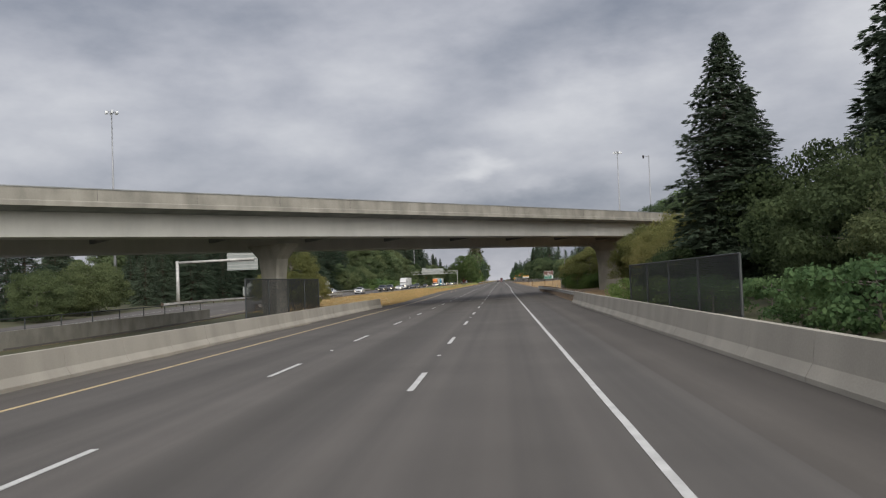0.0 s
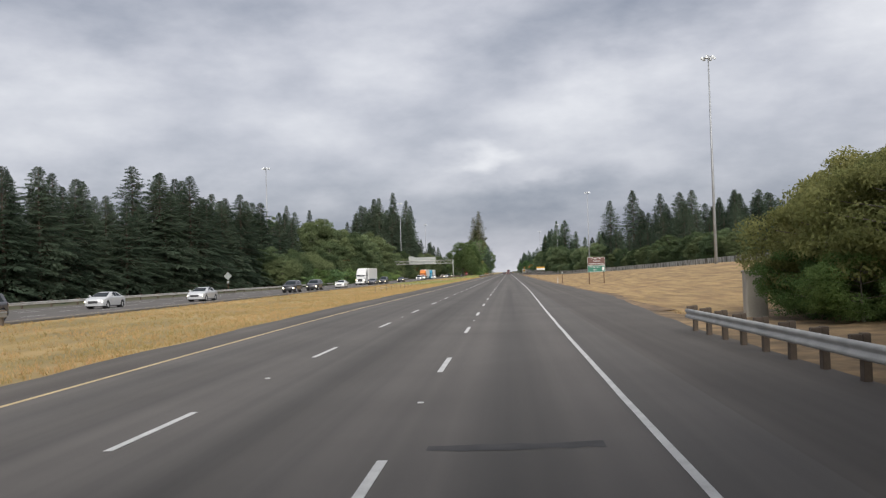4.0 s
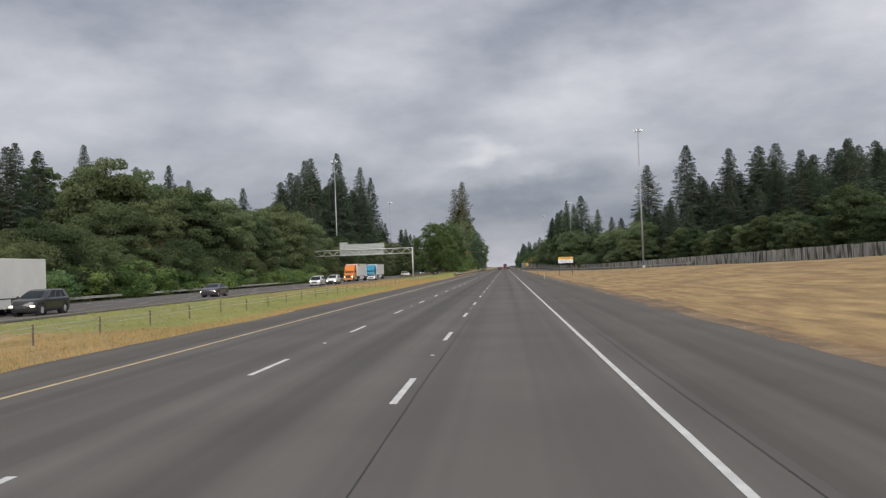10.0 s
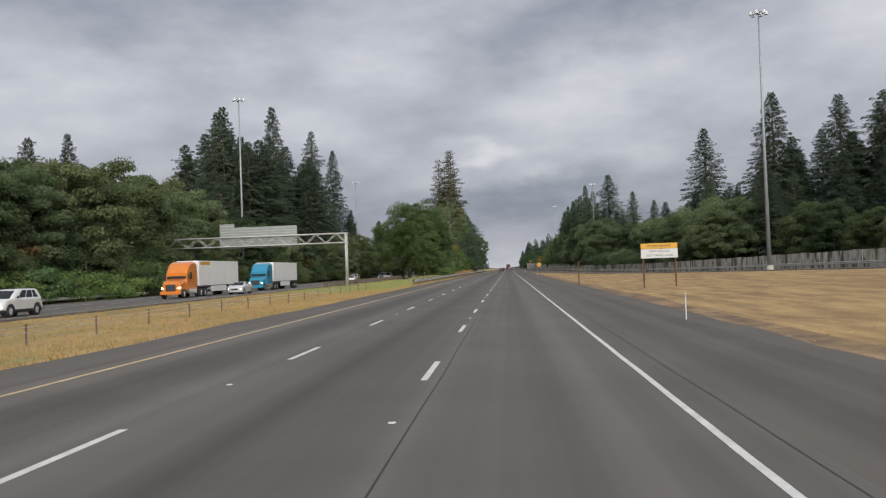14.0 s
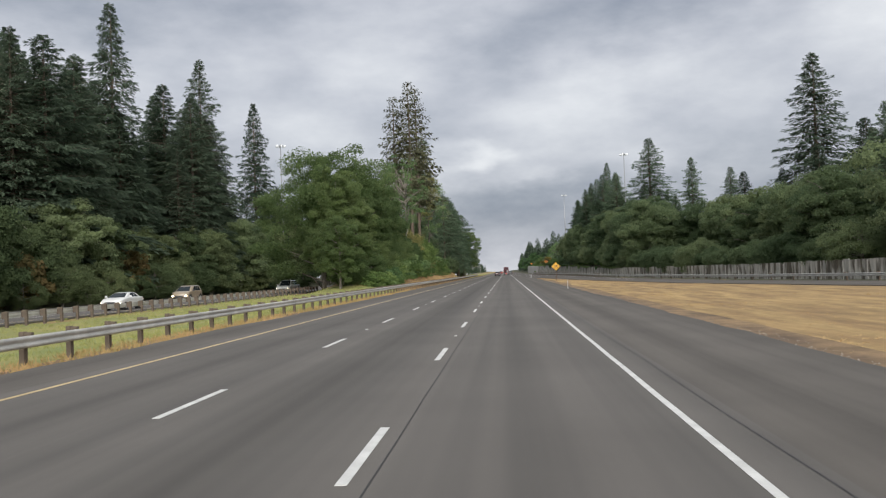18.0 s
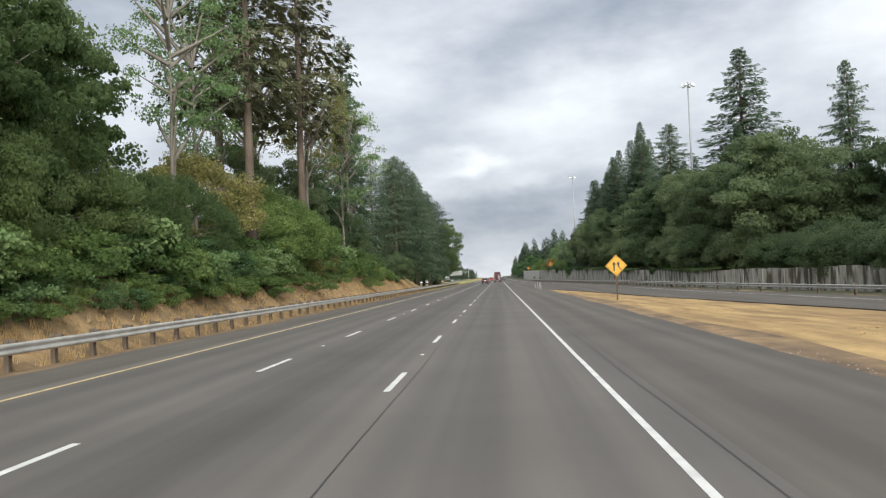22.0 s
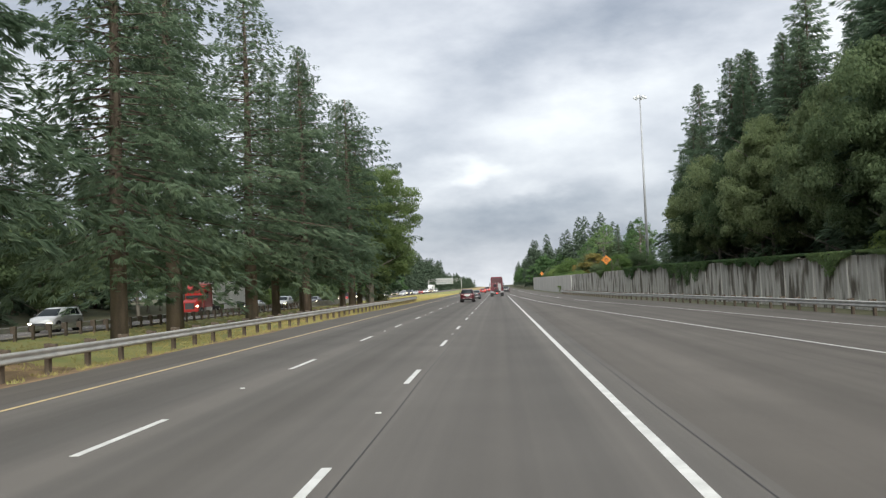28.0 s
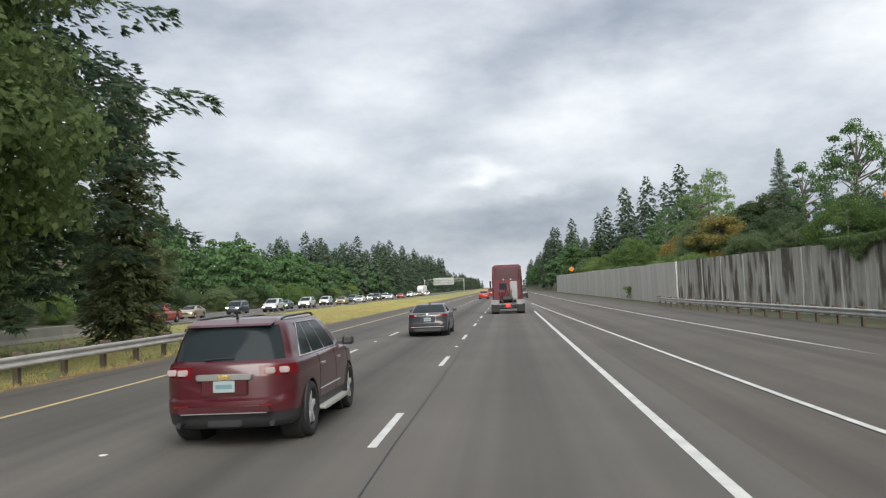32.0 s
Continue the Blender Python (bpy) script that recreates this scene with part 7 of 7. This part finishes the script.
# oncoming traffic
A, B = -34.2, -38.0
ONCOMING = [
    ("suv", P_BLACK, A, 221, "dark"), ("suv", P_GREY, A, 236, "dark grey"), ("sedan", P_WHITE, A, 259, "white"), ("sedan", P_GREY, A, 298, "grey"), ("suv", P_BLACK, A, 316, "dark"),
    ("suv", P_GREY, A, 144, "dark grey"), ("sedan", P_SILVER, B, 169, "silver"), ("sedan", P_SILVER, A, 183, "silver"), ("van", P_SILVER, A, 405, "silver"), ("suv", P_WHITE, A, 419, "white"),
    ("sedan", P_SILVER, A, 467, "silver"), ("sedan", P_GREY, A, 352, "grey"), ("sedan", P_WHITE, A, 541, "white"), ("suv", P_TAN, B, 566, "tan"), ("pickup", P_WHITE, A, 596, "white"), ("pickup", P_GREEN, B, 613, "dark green"),
    ("suv", P_SILVER, A, 790, "silver"), ("sedan", P_GREY, B, 772, "grey"), ("sedan", P_WHITE, A, 842, "white"), ("suv", P_SILVER, A, 858, "silver"), ("sedan", P_GREY, A, 880, "grey"),
    ("pickup", P_RED, A, 912, "red"), ("van", P_NAVY, B, 947, "dark navy"), ("suv", P_SILVER, A, 951, "silver"), ("sedan", P_TAN, B, 930, "tan"), ("suv", P_SILVER, A, 971, "silver"), ("sedan", P_GREEN, B, 972, "dark green"),
    ("suv", P_SILVER, B, 1004, "silver"), ("sedan", P_TAN, A, 1001, "tan"), ("sedan", P_SILVER, A, 1022, "silver"), ("suv", P_GREY, B, 1034, "dark grey"), ("suv", P_GREY, A, 1046, "grey"), ("van", P_WHITE, B, 1062, "white"),
    ("sedan", P_SILVER, A, 1070, "silver"), ("suv", P_SILVER, B, 1088, "silver"), ("sedan", P_RED, A, 1094, "red"), ("suv", P_WHITE, A, 1120, "white"), ("sedan", P_TAN, B, 1126, "tan"), ("suv", P_TAN, A, 1150, "tan"), ("sedan", P_SILVER, B, 1164, "silver"), ("van", P_WHITE, A, 1182, "white"),
]
KIND_WORD = {"sedan": "saloon car", "suv": "sport utility car", "van": "minivan", "pickup": "pickup"}
made_cars = {}
for kind, pm, x, y, colour in ONCOMING:
    key = (kind, pm.name)
    if key not in made_cars:
        made_cars[key] = put(car_build(kind, {"sedan": "sedan", "suv": "suv", "van": "minivan", "pickup": "pickup"}[kind], colour + " oncoming " + KIND_WORD[kind] + " with lit headlamps", "car", pm, True, False, "oncoming cars"), x, y + 15.4, oz(x, y), 180)
    else:
        copy_thing(made_cars[key], pose(x, y + 15.4, oz(x, y), 0, 0, 180))
put(semi("semi_truck", "orange semi truck with a white box trailer", P_ORANGE, M_TRAILER, deflector=M_SIGNY), B, 475, oz(B, 460), 180)
put(semi("semi_truck", "teal blue semi truck with a white box trailer", P_BLUE, M_TRAILER), B, 506, oz(B, 490), 180)
put(semi("semi_truck", "white semi truck with a white box trailer", P_WHITE, M_TRAILER), B, 322, oz(B, 304), 180)
put(semi("semi_truck", "red semi truck with a white box trailer", P_RED, M_TRAILER), B, 848, oz(B, 835), 180)
put(semi("semi_truck", "white semi truck far up the opposite lane", P_WHITE, M_TRAILER), B, 1210, oz(B, 1200), 180)

# ---- small roadside things ----
post_ = thing("concrete_end_post", "pale square concrete post at the foot of the slope", "post", pose(8.1, 145, gz(8.1, 145)))
Geo().box(0, 0, 0.85, 0.9, 0.6, 2.1, 0.05).ob("shaft", M_CONC, post_)
Geo().box(0, 0, 1.92, 0.98, 0.68, 0.1, 0.03).ob("cap", M_CONC, post_)

def delineator(x, y, z, h, material, label, name="marker_post", w=0.09):
    w = 0.045 if 400 < y < 750 else w
    m = thing(name, label, "marker post", pose(x, y, z), group="roadside marker posts")
    Geo().box(0, 0, h / 2 - 0.1, w, 0.04, h + 0.2, 0.008).ob("post", material, m)
    Geo().box(0, -0.024, h - 0.12, w * 0.8, 0.006, 0.12).ob("reflector", M_CLEARLAMP, m, "pale reflector")


for x, y in ((6.5, 264.4), (4.1, 411), (4.3, 578), (5.6, 122), (4.37, 733.6), (4.58, 728.9), (4.65, 723.8), (4.52, 717.6)):
    delineator(x, y, gz(x, y) if x > 6 else rz(x, y) - 0.05, 1.05, M_SIGNW, "slim white plastic marker post on the verge")
m = thing("call_box_post", "brown timber post on the verge", "post", pose(7.0, 259, gz(7, 259)))
Geo().box(0, 0, 1.0, 0.12, 0.12, 2.3, 0.012).ob("post", M_TIMBER, m)
Geo().box(0, -0.08, 1.85, 0.24, 0.02, 0.3, 0.01).ob("plate", M_SIGNBACK, m)
m = thing("sign_post", "brown timber post at the field's edge", "post", pose(5.6, 478, rz(5.6, 478) - 0.05))
Geo().box(0, 0, 1.2, 0.12, 0.12, 2.8, 0.012).ob("post", M_TIMBER, m)

# cable barrier posts in the median
cb = thing("cable_barrier", "thin steel cable barrier on short posts in the median grass", "barrier")
cable_post = Geo().box(0, 0, 0.35, 0.07, 0.05, 0.95, 0.008).data("cable_post", M_POST)
ys_c = [225 + 5.6 * k for k in range(48)]
for y in ys_c:
    share("cable_post", cable_post, cb, pose(-20.5, y, gz(-20.5, y)))
for h in (0.5, 0.7):
    Geo().tube([(-20.5, y, gz(-20.5, y) + h) for y in ys_c], 0.012, 4).ob("cable", M_STEEL, cb)


# signs on the far side, seen from behind
def far_sign(x, y, w, z1, z2, diamond_=False):
    z = gz(x, y)
    s = thing("road_sign", "bare aluminium back of a roadside sign", "road sign", pose(x, y, z), group="far side signs")
    for dx in ((-w * 0.3, w * 0.3) if not diamond_ else (0,)):
        Geo().box(dx, 0, (z2 - z) / 2 - 0.1, 0.1, 0.1, z2 - z + 0.1, 0.01).ob("post", M_TIMBER, s)
    if diamond_:
        b = Geo().box(0, 0, 0, w, 0.02, w, 0.006, pose(0, 0, 0, 0, 45, 0)).ob("board", M_SIGNBACK, s)
        b.matrix_local = pose(0, -0.07, (z1 + z2) / 2 - z)
        Geo().box(0, -0.07, z1 - z - 0.3, 0.5, 0.02, 0.45, 0.006).ob("plate", M_SIGNBACK, s)
    else:
        Geo().box(0, -0.07, (z1 + z2) / 2 - z, w, 0.02, z2 - z1, 0.006).ob("board", M_SIGNBACK, s)


far_sign(-57.5, 368, 2.7, 1.6, 3.6)
far_sign(-57.5, 345, 1.7, 1.6, 2.8)
far_sign(-57.5, 186, 1.3, 0.7, 2.6)
for y in (498, 588, 190, 276):
    far_sign(-57.7, y, 1.2, 2.1, 3.9, True)

# left of the overpass: chain-link fence, slip wall with pipe rail, cantilever sign
def fence(x0, y0, x1, y1, z, h, label, n=6):
    fe = thing("chain_link_fence", label, "fence")
    P, Q = Vector((x0, y0, z)), Vector((x1, y1, z))
    for k in range(n + 1):
        p = P.lerp(Q, k / n)
        Geo().tube([p - Vector((0, 0, 0.4)), p + Vector((0, 0, h))], 0.04, 8).ob("post", M_CHAIN, fe)
    for zz in (0.06, h):
        Geo().tube([P + Vector((0, 0, zz)), Q + Vector((0, 0, zz))], 0.025, 6).ob("rail", M_CHAIN, fe)
    g, d = Geo(), Q - P
    L, s = d.length, 0.1
    k = 0
    while k * s < L + h:
        for up in (1, -1):
            lo, hi = (max(k * s - h, 0), min(k * s, L))
            if hi <= lo:
                continue
            z_lo = (lo - (k * s - h)) if up == 1 else (k * s - lo)
            z_hi = (hi - (k * s - h)) if up == 1 else (k * s - hi)
            A_, B_ = P + d * (lo / L) + Vector((0, 0, min(z_lo, h))), P + d * (hi / L) + Vector((0, 0, max(z_hi, 0)))
            wv = Vector((0, 0, 0.024))
            g.add([A_ - wv, B_ - wv, B_ + wv, A_ + wv], [(0, 1, 2, 3)])
        k += 1
    g.ob("wire_mesh", M_CHAIN, fe, "dark wire mesh")
    return fe


fence(3.75, 21.8, 3.75, 40, 0.7, 1.75, "dark chain-link fence behind the outer barrier", 4)
fence(-14.75, 42.7, -14.75, 60, 0.5, 2.05, "dark chain-link fence behind the inner barrier", 4)
lw = thing("slip_wall", "low concrete wall with a dark pipe rail beside a lower slip road", "retaining wall")
Geo().sweep([(-0.2, -1.6), (-0.2, 0.9), (0.2, 0.9), (0.2, -1.6)], stations([(-30.5, 20, -0.9), (-31.4, 63, -0.75), (-31.6, 86, -0.7)], 6)).ob("wall", M_CONCW, lw)
for k in range(14):
    y = 24 + 4.6 * k
    x = lerp_table([(20, -30.5), (63, -31.4), (86, -31.6)], y)
    Geo().tube([(x, y, 0.1), (x, y, 0.85)], 0.04, 6).ob("rail_post", M_CHAIN, lw)
Geo().tube([(-30.5, 20, 0.8), (-31.4, 63, 0.85), (-31.6, 86, 0.9)], 0.04, 6).ob("pipe_rail", M_CHAIN, lw)
cs = thing("cantilever_sign", "galvanised cantilever post with a bare sign back", "road sign")
Geo().tube([(-56, 142.4, -0.6), (-56, 142.4, 7.2)], [0.3, 0.26], 10).ob("post", M_STEEL, cs, smooth=True)
Geo().tube([(-56, 142.4, 6.9), (-43.0, 142.4, 7.1)], 0.2, 8).ob("arm", M_STEEL, cs, smooth=True)
Geo().box(-45.0, 142.7, 7.0, 5.2, 0.08, 3.4).ob("sign_panel", M_SIGNBACK, cs)
rb = Geo()
for k in range(6):
    rb.box(-45.0, 142.62, 5.6 + 0.56 * k, 5.2, 0.08, 0.07)
rb.ob("ribs", M_STEEL, cs)

# ivy that hangs over the noise wall
def ivy(y0, y1, drop, seed):
    r = random.Random(seed)
    v, f = [], []
    for _ in range(int((y1 - y0) * 260)):
        y = r.uniform(y0, y1)
        k = 1 - abs(2 * (y - y0) / (y1 - y0) - 1) ** 2
        z = wt(y) + 0.25 - (drop * k * (0.7 + 0.3 * math.sin(y * 1.7))) * r.random() ** 1.3
        x = wx(y) - 0.12 - 0.25 * r.random()
        s = r.uniform(0.05, 0.11)
        a, b = r.uniform(0, 6.28), r.uniform(-0.6, 0.6)
        q = len(v)
        v += [(x - 0.3 * s, y - s * math.cos(a), z - s * math.sin(a)), (x + b * s, y + s * math.sin(a), z - s * math.cos(a)), (x - 0.4 * s, y + s * math.cos(a), z + s * math.sin(a)), (x - b * s, y - s * math.sin(a), z + s * math.cos(a))]
        f.append((q, q + 1, q + 2, q + 3))
    tagged(mesh_ob("ivy", v, f, M_LEAF), "dark green ivy hanging over the noise wall", "ivy")


for a, b, d_, s_ in ((827, 848, 2.6, 1), (796, 803, 1.6, 2), (862, 872, 1.8, 3), (760, 768, 1.4, 4), (888, 896, 1.3, 5), (722, 727, 1.0, 6), (735, 760, 0.6, 7), (770, 795, 0.55, 8), (803, 826, 0.75, 9), (848, 862, 0.8, 10), (690, 715, 0.45, 11)):
    ivy(a, b, d_, s_)

# grass tufts along both verges
def tufts(name, label, n, place, h0, h1, material, seed):
    r = random.Random(seed)
    v, f = [], []
    for _ in range(n):
        x, y = place(r)
        z = gz(x, y) - 0.03
        for b in range(7):
            a, hh, sp = r.uniform(0, 6.28), r.uniform(h0, h1), r.uniform(0.03, 0.16)
            w = 0.012 + 0.01 * r.random()
            ox, oy = r.uniform(-0.12, 0.12), r.uniform(-0.12, 0.12)
            q = len(v)
            v += [(x + ox - w, y + oy, z), (x + ox + w, y + oy, z), (x + ox + math.cos(a) * sp, y + oy + math.sin(a) * sp, z + hh)]
            f.append((q, q + 1, q + 2))
    ob = mesh_ob(name, v, f, material)
    tagged(ob, label, "grass", kind="stuff")


M_STRAW = mat("straw_blades", (0.37, 0.255, 0.12), 0.9, 0.2, 0.2, 8.0, other=(0.3, 0.2, 0.09), island=0.15)
M_MIXBLADE = mat("faded_blades", (0.33, 0.26, 0.1), 0.9, 0.2, 0.15, 8.0, other=(0.24, 0.23, 0.08), island=0.2)
M_GREENBLADE = mat("green_blades", (0.23, 0.235, 0.075), 0.9, 0.2, 0.15, 8.0, other=(0.19, 0.2, 0.065), island=0.2)
M_BLADE = mat("green_straw_blades", (0.32, 0.215, 0.09), 0.9, 0.2, 0.15, 8.0, other=(0.25, 0.185, 0.07), island=0.3)
tufts("dry_grass_tufts", "dry straw grass on the field beside the road", 15000, lambda r: (lambda y: (6.0 + rough_edge(y, 7.0) + r.random() ** 1.6 * 14, y))(r.uniform(150, 715)), 0.02, 0.06, M_STRAW, 3)
in_green = lambda x, y: x < -16.2 + 0.8 * noise.noise((y * 0.2, 3.0, 0)) and (312 < y < 398 or 482 < y < 598)


def median_spot(r, green):
    while True:
        x, y = -14.1 - r.random() ** 1.3 * 16.5, r.uniform(98, 596)
        if in_green(x, y) == green:
            return x, y


tufts("median_grass_tufts", "rough straw-coloured grass on the median", 24000, lambda r: median_spot(r, False), 0.06, 0.22, M_BLADE, 4)
tufts("green_grass_tufts", "green patches of grass on the median", 11000, lambda r: median_spot(r, True), 0.06, 0.2, M_GREENBLADE, 14)
tufts("median_far_tufts", "rough mixed grass on the far median", 14000, lambda r: (-14.6 - r.random() ** 1.3 * 16, r.uniform(740, 1050)), 0.06, 0.2, M_MIXBLADE, 6)
tufts("bank_grass_tufts", "dry straw grass on the knoll's bank", 4500, lambda r: (r.uniform(-18.6, -15.2), r.uniform(595, 735)), 0.1, 0.35, M_STRAW, 5)
# crumbs and gravel along the shoulder edge
r = random.Random(9)
v, f = [], []
for _ in range(5200):
    y = r.uniform(150, 745)
    x = lerp_table([(140, 4.2), (180, 6.3), (230, 5.8), (300, 5.2), (760, 5.2)], y) + rough_edge(y, 7.0) + r.gauss(0.1, 0.35)
    z = max(gz(x, y), rz(x, y) - 0.06)
    s = r.uniform(0.012, 0.035)
    q = len(v)
    v += [(x - s, y - s, z), (x + s, y - s * 0.6, z), (x + s * 0.5, y + s, z), (x, y, z + s)]
    f += [(q, q + 1, q + 3), (q + 1, q + 2, q + 3), (q + 2, q, q + 3)]
tagged(mesh_ob("shoulder_gravel", v, f, mat("gravel_crumbs", (0.2, 0.175, 0.145), 0.9, 0.3, island=0.3)), "gravel crumbs along the shoulder edge", "gravel", kind="stuff")
